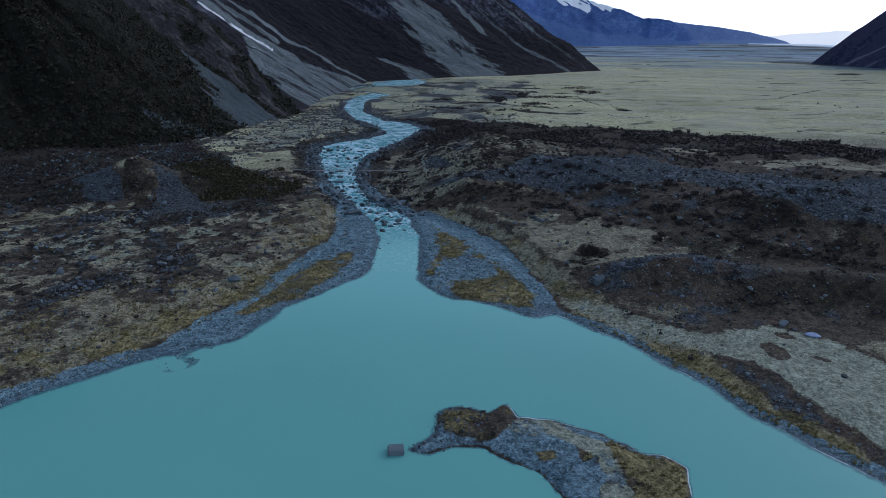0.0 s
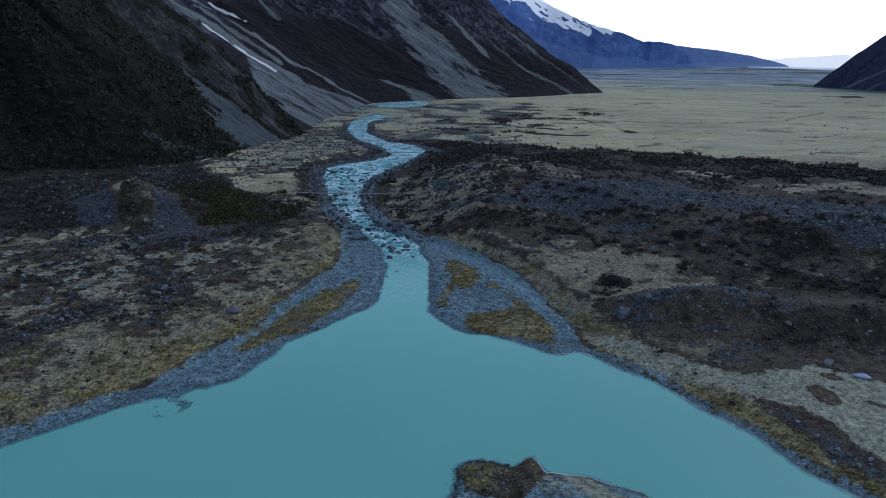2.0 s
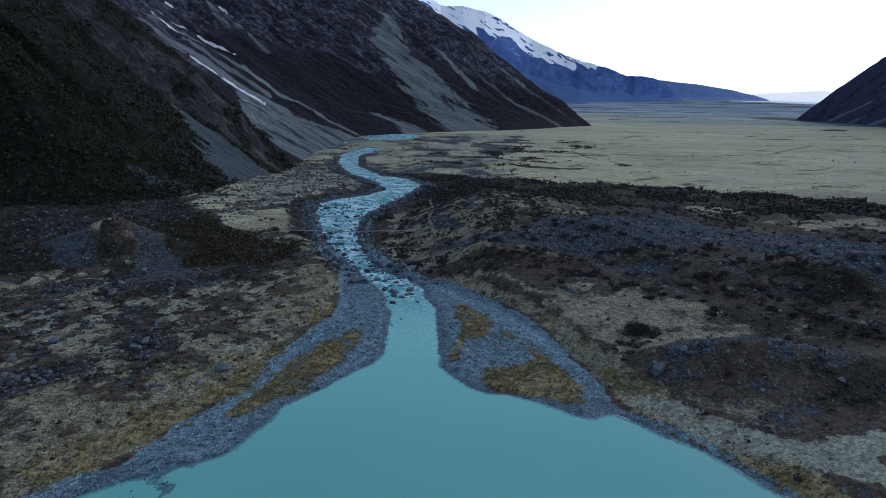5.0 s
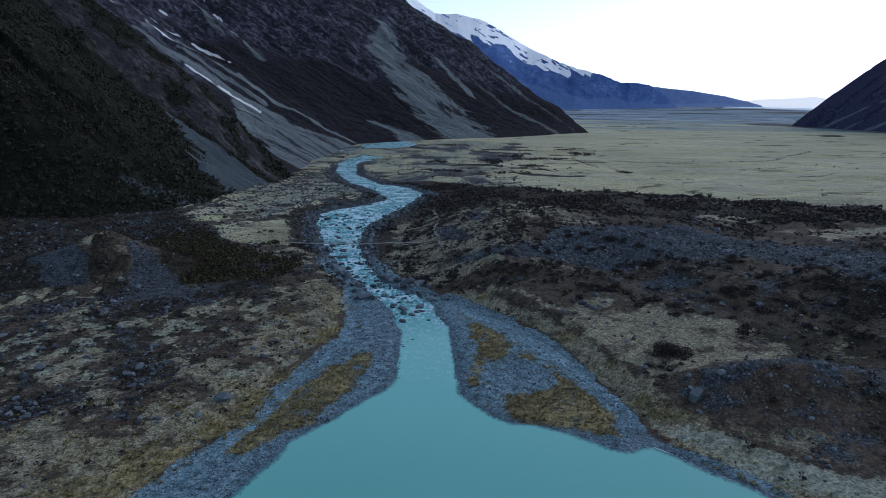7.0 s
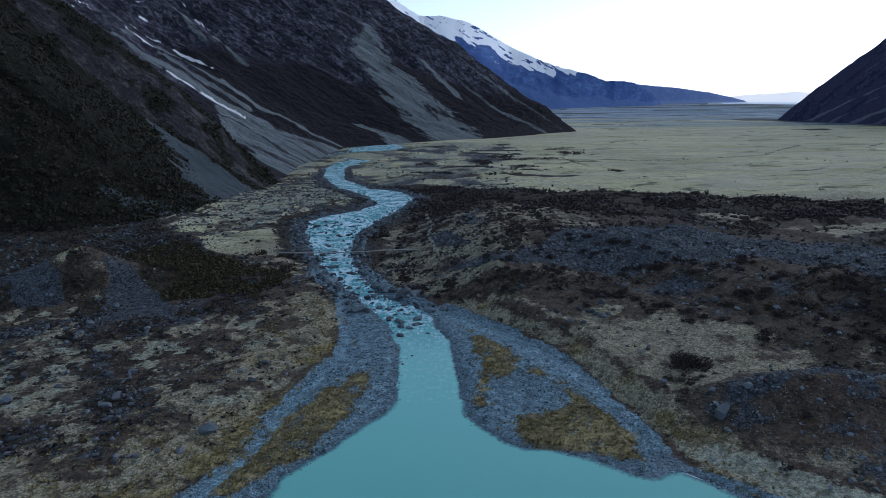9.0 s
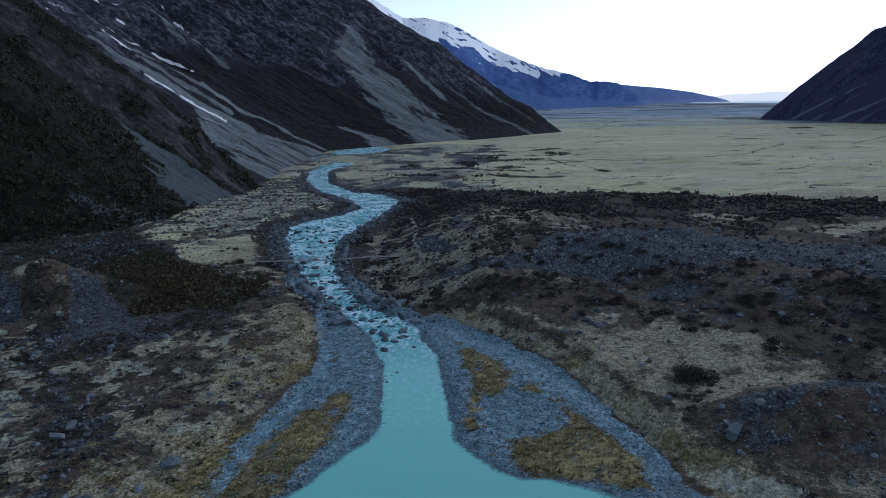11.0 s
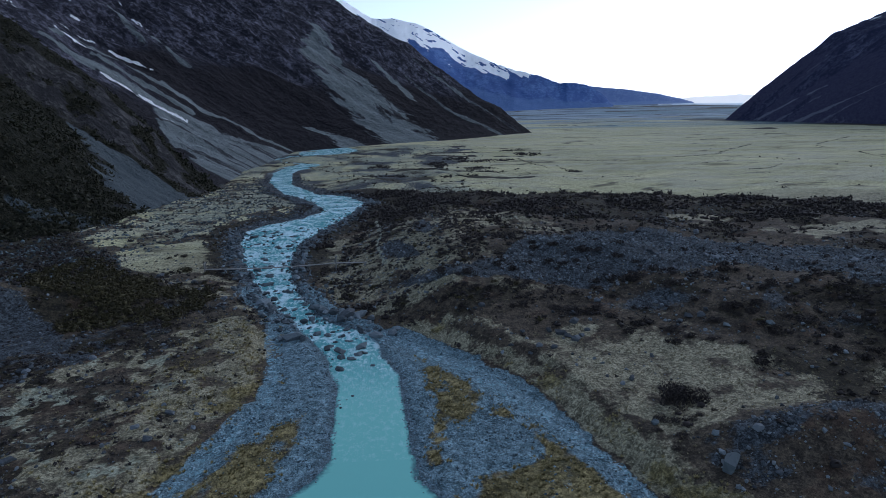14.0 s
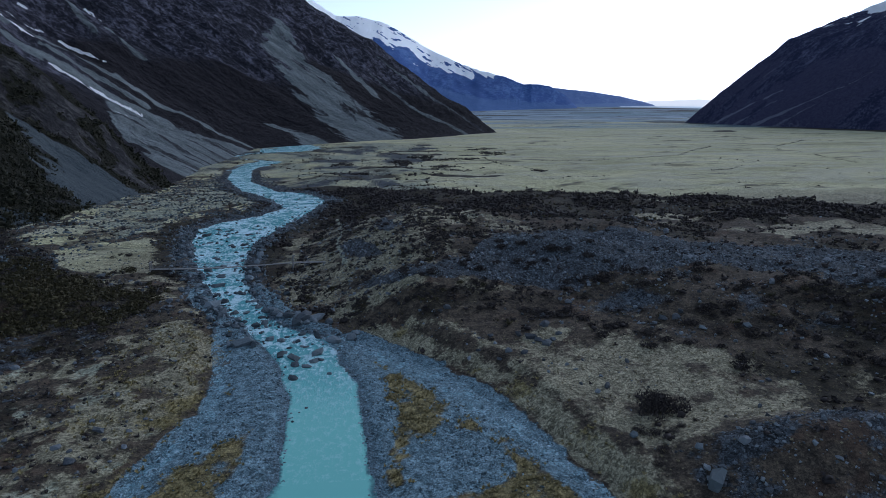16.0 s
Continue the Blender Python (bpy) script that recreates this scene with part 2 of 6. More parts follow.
DARK_STRIP = [(47.4, 107.9), (51.8, 104.2), (55.4, 99.4), (56.7, 94), (58.2, 89.7), (60.5, 84.8), (64, 77), (61, 77), (58.5, 83.3), (55.5, 87.7), (52, 91.4), (50, 99.3), (47.4, 104.2)]
FRINGE_A = [(28, 122), (36.3, 112.5), (41.4, 110.2), (46.6, 105.6), (49.5, 100), (50.8, 94), (48.8, 93.2), (46.6, 98), (43.6, 102.5), (39, 106.5), (35, 111.5), (29, 119)]
FRINGE_B = [(50.7, 92.7), (53.8, 90.7), (56.5, 86), (58.6, 82.3), (56, 81.3), (54, 84.6), (51.4, 88.8)]
TAN_SHORE = [(-100, 104), (-93.2, 110.5), (-90, 116.5), (-87.8, 125), (-84.9, 131), (-75.5, 129.4), (-67.6, 123.4), (-59.7, 123.7), (-55.7, 124.4), (-60, 112.6), (-65.1, 103.2), (-68.8, 97.6), (-72.3, 92.5), (-84, 82), (-106, 82)]
ISLE_HEAD = [(-4.7, 87.4), (-0.9, 90.2), (3.9, 89.2), (7, 91.4), (8.4, 87.3), (6.7, 85.2), (5.1, 80.8), (3.1, 80.6), (0.7, 81.6), (-2.5, 82.7)]
ISLE_LICHEN = [(5.9, 84.5), (9.6, 87.2), (14.4, 87.4), (17.8, 84.2), (21.4, 81.6), (23.2, 77.4), (24, 72), (22.4, 64), (17.5, 64), (19.2, 72.8), (19.2, 77), (16.8, 79.8), (13.7, 81.8), (8.6, 82.6)]
ISLE_TAIL = [(21.6, 82.2), (25, 80), (28.7, 78.6), (32.2, 79), (33, 71), (29, 65), (23, 63), (23.4, 73.1), (22.6, 77.4)]
ISLE_TUFTS = ([(10.6, 77.9), (13.3, 79.1), (13.9, 77.1), (11.4, 75.9)], [(16.6, 79.2), (19, 78.6), (19.2, 76), (17, 76.4)])
MEADOW = [(-113, 288), (-100, 301), (-84, 305), (-75, 287), (-72, 270), (-71, 257), (-80, 256), (-93, 260), (-102, 267)]
MEADOW_FAR = [(-124, 296), (-134, 318), (-133, 334), (-118, 326), (-112, 306), (-116, 298)]
TAN_FAR_LEFT = [(-122, 330), (-136, 390), (-126, 478), (-110, 560), (-100, 500), (-66, 420), (-62, 396), (-84, 366), (-90, 330), (-100, 304)]
APRON_LEFT = [(-133, 216), (-138, 206), (-126, 198), (-112, 197), (-121, 209)]
APRON_RIGHT = [(-110, 215), (-104, 217), (-96, 208), (-87, 201), (-86, 194), (-98, 190), (-105, 199)]
HEATH_GAP = [(-122, 214), (-114, 212), (-103, 198), (-99, 188), (-107, 187), (-113, 198)]
STONE_BAND = [(-103, 194), (-88, 200), (-80, 210), (-70, 214), (-64, 206), (-70, 197), (-84, 188), (-95, 183)]
STONE_FIELDS = (STONE_BAND, [(-86, 159), (-81, 159), (-70, 150), (-65.4, 142.5), (-65, 137), (-73, 134), (-82, 146)], [(-108, 193), (-97, 200), (-83, 205), (-71, 212), (-67, 208), (-72, 196), (-81, 184), (-89, 177), (-96, 172)], [(-124, 186), (-116, 192), (-107, 189), (-109, 180), (-116, 174)], [(-100, 119.3), (-97.5, 125), (-96.7, 134.2), (-90.2, 139.2), (-83.5, 140.4), (-78.7, 135.8), (-84.9, 129), (-89.5, 124), (-93, 116)], [(-92, 160), (-93, 171), (-87, 172), (-78, 158), (-83, 154)], [(-69, 156), (-65, 168), (-60, 165), (-59, 153)])
PALE_A = [(88, 298), (98, 304), (107, 304), (117, 296), (109, 286), (94, 277), (88, 284)]
PALE_B = [(121, 270), (136, 274), (148, 270), (172, 270), (230, 262), (225, 240), (180, 238), (145, 242), (141, 253), (134, 259), (116, 244), (113, 256)]
HEATH_LEFT = [(-140, 190), (-106, 206), (-89, 205), (-69, 212), (-65, 222), (-67, 231), (-78, 241), (-98, 260), (-112, 280), (-122, 292), (-150, 330), (-230, 300), (-400, 260), (-400, 190)]
FOOT_TRACK = [(-23.5, 338), (-21.5, 312), (-20.5, 291), (-21.3, 278), (-20.4, 268), (-18.2, 252)]
TRACK_FLAT = [(-19.5, 258), (-15, 252.5), (-10, 246.5), (-1, 231), (-5, 231.5), (-10, 237), (-18.5, 248)]
SCREE_SMALL = [(-8.2, 296), (-4.3, 299), (-1.5, 285), (-1.7, 270), (-4.4, 264), (-7.8, 277)]
SCREE_BANK = [(-20, 272), (-16.5, 277), (-11.1, 264), (-7.3, 247), (-8.1, 243.5), (-13, 252), (-18.8, 261)]
RUBBLE_LEFT = [(-14, 230.5), (-9, 229.5), (-4.3, 227), (2, 222), (9.9, 227), (16, 226), (16, 215), (8, 214.5), (1.4, 214), (-7.6, 216.5)]
OLIVE_TOP = [(-0.5, 297), (5, 305), (11.1, 311), (22.6, 298), (14.1, 277), (3.4, 271)]


def zone_weights(x, y, z):
    """Shares of gravel, golden grass, straw grass, heath, rubble and lichen, 0 to 1."""
    n = x.shape
    g, gold, straw, heath, rub, lich = (np.zeros(n) for _ in range(6))
    low = valley(y)
    dr, dl = x - np.interp(y, BANK_Y, BANK_X), np.interp(y, LEFT_Y, LEFT_X) - x
    q = moraine_q(x, y)
    wob = 1.6 * fbm(x, y, 6, 3, 61) + 0.9 * fbm(x, y, 1.9, 2, 62)
    big = fbm(x, y, 22, 3, 63)
    near = y < 520

    def zone(poly, edge=1.2, wobble=1.0):
        out = np.zeros(n)
        p = np.asarray(poly)
        m = (x > p[:, 0].min() - 9) & (x < p[:, 0].max() + 9) & (y > p[:, 1].min() - 9) & (y < p[:, 1].max() + 9)
        if m.any():
            out[m] = step(edge, -edge, inside_distance(x[m], y[m], poly) + wob[m] * wobble)
        return out

    # the plain beyond the moraine
    rim = y - np.interp(x, RIM_X, RIM_Y)
    plain = step(-5, 5, rim + wob * 2.2) * (dr > -2)
    plain = np.maximum(plain, step(560, 640, y))
    straw = np.maximum(straw, plain)
    veg = np.exp(-((x - 70) / 70) ** 2 - ((y - 840) / 90) ** 2) + 0.6 * np.exp(-((x - 20) / 80) ** 2 - ((y - 660) / 70) ** 2)
    veg = veg + 0.75 * np.exp(-((x - 40) / 60) ** 2 - ((y - 560) / 40) ** 2) + 0.9 * np.exp(-((x - 150) / 40) ** 2 - ((y - 910) / 60) ** 2)
    heath = np.maximum(heath, plain * step(0.22, 0.5, veg * (0.30 + 1.5 * fbm(x * 0.4, y * 1.3, 30, 4, 64))))
    heath = np.maximum(heath, plain * step(0.42, 0.56, fbm(x * 0.35, y, 45, 4, 71)) * step(400, 700, x + 0.2 * y) * 0.8)
    mf = np.full(n, 1e3)
    rim = (x > 700) & (y > 800) & (y < 2300)
    mf[rim] = line_distance(x[rim], y[rim], [(880, 1850), (896, 1790), (985, 1560), (1133, 1350), (1420, 1130), (1900, 900)])
    heath = np.maximum(heath, plain * step(110, 30, mf + 60 * fbm(x, y, 60, 3, 93)) * 0.9)
    far = step(1900, 2600, y)
    heath = np.maximum(heath, far * step(0.0, 0.35, fbm(x * 0.25, y, 130, 3, 72)) * 0.75)
    # braided gravel far out; its blue-grey also stands for haze over distance
    g = np.maximum(g, step(1150, 1750, y) * (0.40 + 0.40 * fbm(x * 0.3, y, 150, 3, 80)))
    stony = plain * step(90, 10, x + 40 * big - 0.10 * (y - 500)) * step(1250, 1000, y)
    straw = np.where(stony > 0, straw * (1 - 0.38 * stony), straw)
    lich = np.maximum(lich, stony * (0.50 + 0.35 * fbm(x, y * 0.6, 20, 4, 18)))
    rub = np.maximum(rub, stony * (0.36 + 0.7 * fbm(x, y * 0.6, 26, 4, 17)))
    heath = np.maximum(heath, stony * (0.26 + 0.7 * fbm(x, y * 0.7, 34, 4, 45)))
    # moraine, right of the river
    mor = step(0, 4, dr + wob) * (1 - plain) * (y > 30)
    base_heath = step(185, 205, q + 2 * wob) * mor
    heath = np.maximum(heath, base_heath * (0.54 + 0.95 * fbm(x, y, 11, 4, 76)))
    straw = np.maximum(straw, base_heath * step(0.1, 0.6, fbm(x, y, 14, 3, 77)) * 0.55)
    scree_top = zone(RUBBLE, 2.5, 2.6)
    rub = np.maximum(rub, mor * scree_top)
    mound = mor * zone(MOUND, 1.8, 1.4)
    rub = np.maximum(rub, mound * (0.42 + 0.38 * step(140, 144, y + wob) + 0.7 * fbm(x, y, 5, 4, 97)))
    heath = np.maximum(heath * (1 - 0.7 * scree_top), mound * (0.15 + 0.6 * fbm(x, y, 6, 3, 98)))
    front = mor * step(0.25, 0.5, hill(x, y, 60, 131, 32, 11, 4))
    rub = np.maximum(rub, front * (0.12 + 0.8 * fbm(x, y, 6, 4, 34)))
    rub = np.maximum(rub, base_heath * step(24, 34, x + wob) * step(250, 235, y) * (0.20 + 0.95 * fbm(x, y, 10, 4, 33)))
    straw = np.maximum(straw, base_heath * step(24, 34, x + wob) * step(235, 215, y) * (0.14 + 0.8 * fbm(x, y, 9, 4, 32)))
    band = mor * step(285, 320, y + 3 * wob + 0.15 * x)
    heath = np.maximum(heath, band * (0.72 + 0.5 * fbm(x, y, 16, 3, 78)))
    straw = np.maximum(straw, band * step(0.15, 0.5, fbm(x, y, 20, 3, 79)) * 0.7)
    above = mor * step(205, 215, y) * step(330, 305, y) * step(64, 40, x + 0.25 * (y - 250)) * np.maximum(step(16, 4, x + wob), step(258, 272, y + wob))
    heath *= 1 - 0.75 * above
    heath = np.maximum(heath, above * (0.20 + 0.85 * fbm(x, y, 4.5, 4, 87)))
    straw = np.maximum(straw, above * (0.56 + 0.75 * fbm(x, y, 6, 4, 89)))
    lich = np.maximum(lich, above * step(0.15, 0.5, fbm(x, y, 6, 3, 90)) * 0.45)
    slope = mor * step(198, 210, y + wob) * step(264, 250, y + wob) * step(-2, 12, x + wob) * step(66, 44, x + 2 * wob)
    heath *= 1 - 0.25 * slope
    straw = np.maximum(straw, slope * (0.32 - 0.30 * step(18, 34, x + wob) + 0.6 * fbm(x, y, 5, 4, 38)))
    tf = zone(TRACK_FLAT, 1.0, 0.6)
    sm = most(zone(SCREE_SMALL, 1.5, 0.7), zone(SCREE_BANK, 1.5, 0.7), 0.9 * zone(RUBBLE_LEFT, 2.0, 1.3))
    olive = zone(OLIVE_TOP, 3.0, 2.0)
    straw = np.maximum(straw, olive * (0.50 + 0.8 * fbm(x, y, 6, 4, 21)))
    gold = np.maximum(gold, olive * (0.22 + 0.7 * fbm(x, y, 8, 4, 20)))
    heath *= 1 - 0.5 * olive
    straw = np.maximum(straw, tf)
    heath *= (1 - tf) * (1 - sm)
    lich *= 1 - sm
    rub = np.maximum(rub, sm)
    flat = zone(TERRACE, 4.0, 2.6)
    straw = np.maximum(straw, flat * (0.60 + 0.55 * fbm(x, y, 5, 4, 39)))
    for v in (heath, rub):
        v *= 1 - 0.9 * flat
    pale = np.maximum(zone(PALE_A, 1.5), zone(PALE_B, 2.0, 2.5)) * (0.7 + 0.6 * fbm(x, y, 7, 3, 47))
    heath *= 1 - pale
    rub *= 1 - pale
    straw = np.maximum(straw, 0.9 * pale)
    lich = np.maximum(lich, pale * 0.35)
    straw = np.maximum(straw, mor * (0.36 + 0.42 * fbm(x, y, 8, 3, 65)) * step(192, 180, q) * (1 - 0.75 * step(44, 58, x + wob) * step(118, 126, y)))
    heath = np.maximum(heath, mor * step(44, 60, x + wob) * step(120, 128, y) * step(205, 190, q) * (0.56 + 0.5 * fbm(x, y, 7, 3, 91)))
    lip = 0.7 * step(4.3, 4.9, dr + 0.2 * wob) * step(6.2, 5.7, dr + 0.2 * wob) * step(150, 158, y) * step(184, 176, y) * step(-0.25, 0.15, fbm(x, y, 9, 3, 40))
    scarp = step(-0.5, 0.8, dr + 0.4 * wob) * step(8, 4, dr + wob) * step(128, 140, y) * step(212, 204, y)
    gold = np.maximum(gold, scarp * (0.20 + 0.7 * fbm(x, y, 5, 3, 46)))
    straw = np.maximum(straw, scarp * (0.62 + 0.35 * fbm(x, y, 3, 3, 44))) * (1 - 0.6 * lip)
    gold *= 1 - 0.9 * lip
    heath *= 1 - 0.85 * scarp
    rub *= 1 - 0.9 * scarp
    lich *= 1 - mor * step(136, 142, y) * step(205, 196, y)
    # lake edge on the right
    lr = zone(LICHEN_RIGHT, 2.5, 1.2)
    lich = np.maximum(lich, lr * (0.74 + 0.55 * fbm(x, y, 4, 4, 66) + 0.25 * step(52, 60, x) * step(120, 112, y)))
    heath *= 1 - lr
    straw *= 1 - 0.7 * lr
    straw = np.maximum(straw, 0.8 * zone(MARGIN_RIGHT, 2.0, 1.5)); gold = np.maximum(gold, 0.7 * zone(MARGIN_RIGHT, 2.0, 1.5) * (1 - 0.9 * lr))
    heath = np.maximum(heath, 0.8 * zone(MARGIN_RIGHT, 2.0, 1.5) * (1 - lr) * step(0.0, 0.35, fbm(x, y, 5, 3, 96)))
    strip = zone(DARK_STRIP, 1.6, 0.9)
    for v in (lich, straw, gold):
        v *= 1 - strip
    rub = np.maximum(rub, strip * (0.55 + 0.4 * fbm(x, y, 4, 3, 30)))
    fringe = np.maximum(zone(FRINGE_A, 1.2, 0.8), zone(FRINGE_B, 1.2, 0.8))
    gold = np.maximum(gold, fringe * (0.55 + 0.6 * fbm(x, y, 3, 4, 29)))
    lich *= 1 - 0.8 * fringe
    rub *= 1 - 0.8 * fringe
    # left side
    left = step(-1, 3, dl + wob) * (y > 20) * (y < 640)
    field = left * step(-0.35, 0.25, fbm(x, y, 7, 3, 67) + 0.15)
    straw = np.maximum(straw, field * (0.58 + 0.65 * fbm(x, y, 2.2, 3, 99)))
    lich = np.maximum(lich, left * step(-0.1, 0.5, fbm(x, y, 4.5, 4, 68) + 0.35 * hill(x, y, -85, 160, 30, 18)) * step(235, 205, y) * 0.55)
    heath = np.maximum(heath, left * step(0.10, 0.40, 0.6 * fbm(x, y, 5.5, 3, 69) + 0.75 * fbm(x, y, 2.3, 2, 19)) * 0.8)
    rocks = left * step(0.16, 0.44, fbm(x, y, 6, 4, 95)) * step(330, 260, y)
    for poly in STONE_FIELDS:
        rocks = np.maximum(rocks, zone(poly, 2.5, 1.8))
    shore = left * step(26, 11, dl + 3 * wob) * step(225, 205, y)
    rocks *= 1 - 0.65 * shore
    tan = zone(TAN_SHORE, 3.0, 2.2)
    rocks *= 1 - 0.85 * tan
    heath *= 1 - 0.8 * tan
    lich *= 1 - 0.85 * tan
    straw = np.maximum(straw, tan * (0.50 + 0.5 * fbm(x, y, 5, 4, 28)))
    gold = np.maximum(gold, tan * (0.24 + 0.45 * fbm(x, y, 9, 3, 27)))
    heath *= 1 - 0.55 * shore
    straw = np.maximum(straw, shore * (0.56 + 0.6 * fbm(x, y, 3, 3, 48)))
    gold = np.maximum(gold, shore * (0.24 + 0.5 * fbm(x, y, 8, 4, 49)))
    rub = np.maximum(rub, rocks * (0.46 + 0.5 * fbm(x, y, 3.2, 3, 36)))
    heath = np.maximum(heath, rocks * (0.52 - 0.4 * fbm(x, y, 3.2, 3, 36)))
    straw *= 1 - 0.6 * rocks
    lich *= 1 - 0.6 * rocks
    hl = zone(HEATH_LEFT, 4, 2)
    heath = np.maximum(heath, hl * 0.9)
    straw *= 1 - 0.8 * hl
    lich *= 1 - 0.85 * hl
    top = step(0.35, 0.7, hill(x, y, -117, 215, 17, 10, 12) + 0.12 * wob)
    heath *= 1 - 0.75 * top
    straw = np.maximum(straw, (0.32 + 0.5 * fbm(x, y, 5, 3, 94)) * top)
    aprons = np.maximum(zone(APRON_LEFT, 2.0, 1.8), zone(APRON_RIGHT, 2.0, 1.8))
    gap = 0.75 * zone(HEATH_GAP, 2.5, 2.2)
    for v in (straw, heath, lich):
        v *= 1 - aprons
    heath = np.maximum(heath, 0.9 * gap)
    rub = np.maximum(rub, aprons * (1 - gap))
    for poly in (MEADOW, MEADOW_FAR, TAN_FAR_LEFT):
        m = zone(poly, 2.5, 1.0)
        patchy = 1.0 if poly is not TAN_FAR_LEFT else 0.30 + 0.7 * fbm(x, y, 9, 4, 85)
        straw = np.maximum(straw, m * patchy)
        heath *= 1 - 0.9 * m * patchy
        rub *= 1 - m
        lich *= 1 - m
    lich = np.maximum(lich, zone(TAN_FAR_LEFT, 2.5) * (0.48 + 0.35 * fbm(x, y, 9, 3, 70)))
    gold = np.maximum(gold, zone(MARGIN_LEFT, 3.0, 2.4) * (0.56 + 0.75 * fbm(x, y, 5, 4, 88)) * (1 - 0.2 * step(165, 190, y)))
    m = gold > 0.3
    heath[m] *= 0.3
    lich[m] *= 0.4
    # gravel bars, shores and the river's own banks
    core = (y < 1100) & (np.abs(x) < 320)
    ld, rd, idd = (np.full(n, 1e3) for _ in range(3))
    ld[core] = inside_distance(x[core], y[core], LAKE)
    rd[core] = inside_distance(x[core], y[core], RIVER)
    idd[core] = inside_distance(x[core], y[core], ISLAND)
    g = np.maximum(g, zone(GRAVEL_LEFT)); g = np.maximum(g, zone(GRAVEL_RIGHT))
    g = np.maximum(g, step(3.0, 1.8, ld + 0.5 * wob)); g = np.maximum(g, step(6.5, 4, rd + wob) * step(262, 228, y))
    bank = step(7.5, 4.5, rd + wob) * step(222, 262, y) * step(900, 640, y)
    for v in (straw, lich, heath):
        v *= 1 - bank
    rub = np.maximum(rub, bank * (0.62 + 0.5 * fbm(x, y, 3, 3, 92)))
    g = np.maximum(g, bank * (0.30 + 0.6 * fbm(x, y, 4, 3, 16)) * step(330, 280, y))
    heath = np.maximum(heath, step(4, 6, rd + wob) * step(15, 9, rd + 2 * wob) * step(225, 270, y) * step(560, 480, y) * (x < 10) * 0.85)
    tr = np.full(n, 1e3)
    tr[core] = line_distance(x[core], y[core], FOOT_TRACK)
    lich = np.maximum(lich, 0.95 * step(1.0, 0.3, tr + 0.2 * wob)); heath *= 1 - step(1.5, 0.6, tr)
    for poly, amount in ((BAR_GREEN, 0.85), (PATCH_A, 1.0), (PATCH_B, 0.9), (PATCH_C, 0.9), (PATCH_D, 0.9)):
        m = zone(poly, 1.7, 1.3) * (0.78 + 0.5 * fbm(x, y, 3, 3, 73))
        gold = np.maximum(gold, amount * m)
        g *= 1 - m
    # the island
    isl = step(0.3, -0.5, idd + 0.3 * wob)
    head, tail, mossy = zone(ISLE_HEAD, 0.7, 0.5), zone(ISLE_TAIL, 0.7, 0.6), zone(ISLE_LICHEN, 0.8, 0.7)
    for poly in ISLE_TUFTS:
        tail = np.maximum(tail, zone(poly, 0.6, 0.5))
    on = idd < 1
    grassy = np.maximum(head, tail) * isl
    stripe = step(0.05, 0.3, fbm(x + 0.9 * y, 0.35 * (y - x), 2.2, 3, 74))
    mossy = mossy * isl * (1 - 0.45 * stripe)
    g = np.where(on, isl * (1 - grassy) * (1 - 0.9 * mossy), g)
    lich = np.where(on, mossy * (1 - 0.7 * grassy) * (0.95 + 0.3 * fbm(x, y, 3, 3, 26)), lich)
    gold = np.where(on, tail * isl * (0.62 + 0.6 * fbm(x, y, 2.4, 3, 25)) + head * isl * (0.40 + 0.8 * fbm(x, y, 3, 3, 24)), gold)
    straw = np.where(on, 0, straw)
    heath = np.where(on, grassy * 0.8 * step(-0.05, 0.35, fbm(x, y, 2.2, 3, 75)), heath)
    rub = np.where(on, 0.6 * isl * step(4, 0, x + 0.5 * wob) * (1 - head), rub)
    for poly in BARE_PATCHES:
        bare = zone(poly, 0.8, 0.6)
        for v in (lich, straw, gold, heath, rub):
            v *= 1 - bare
        straw = np.maximum(straw, 0.42 * bare)
    wet = np.clip(step(0.30, 0.05, z - low), 0, 1) * (np.minimum(np.minimum(ld, rd), np.abs(idd)) < 5)
    return [np.clip(v, 0, 1) for v in (g, gold, straw, heath, rub, lich)] + [wet]


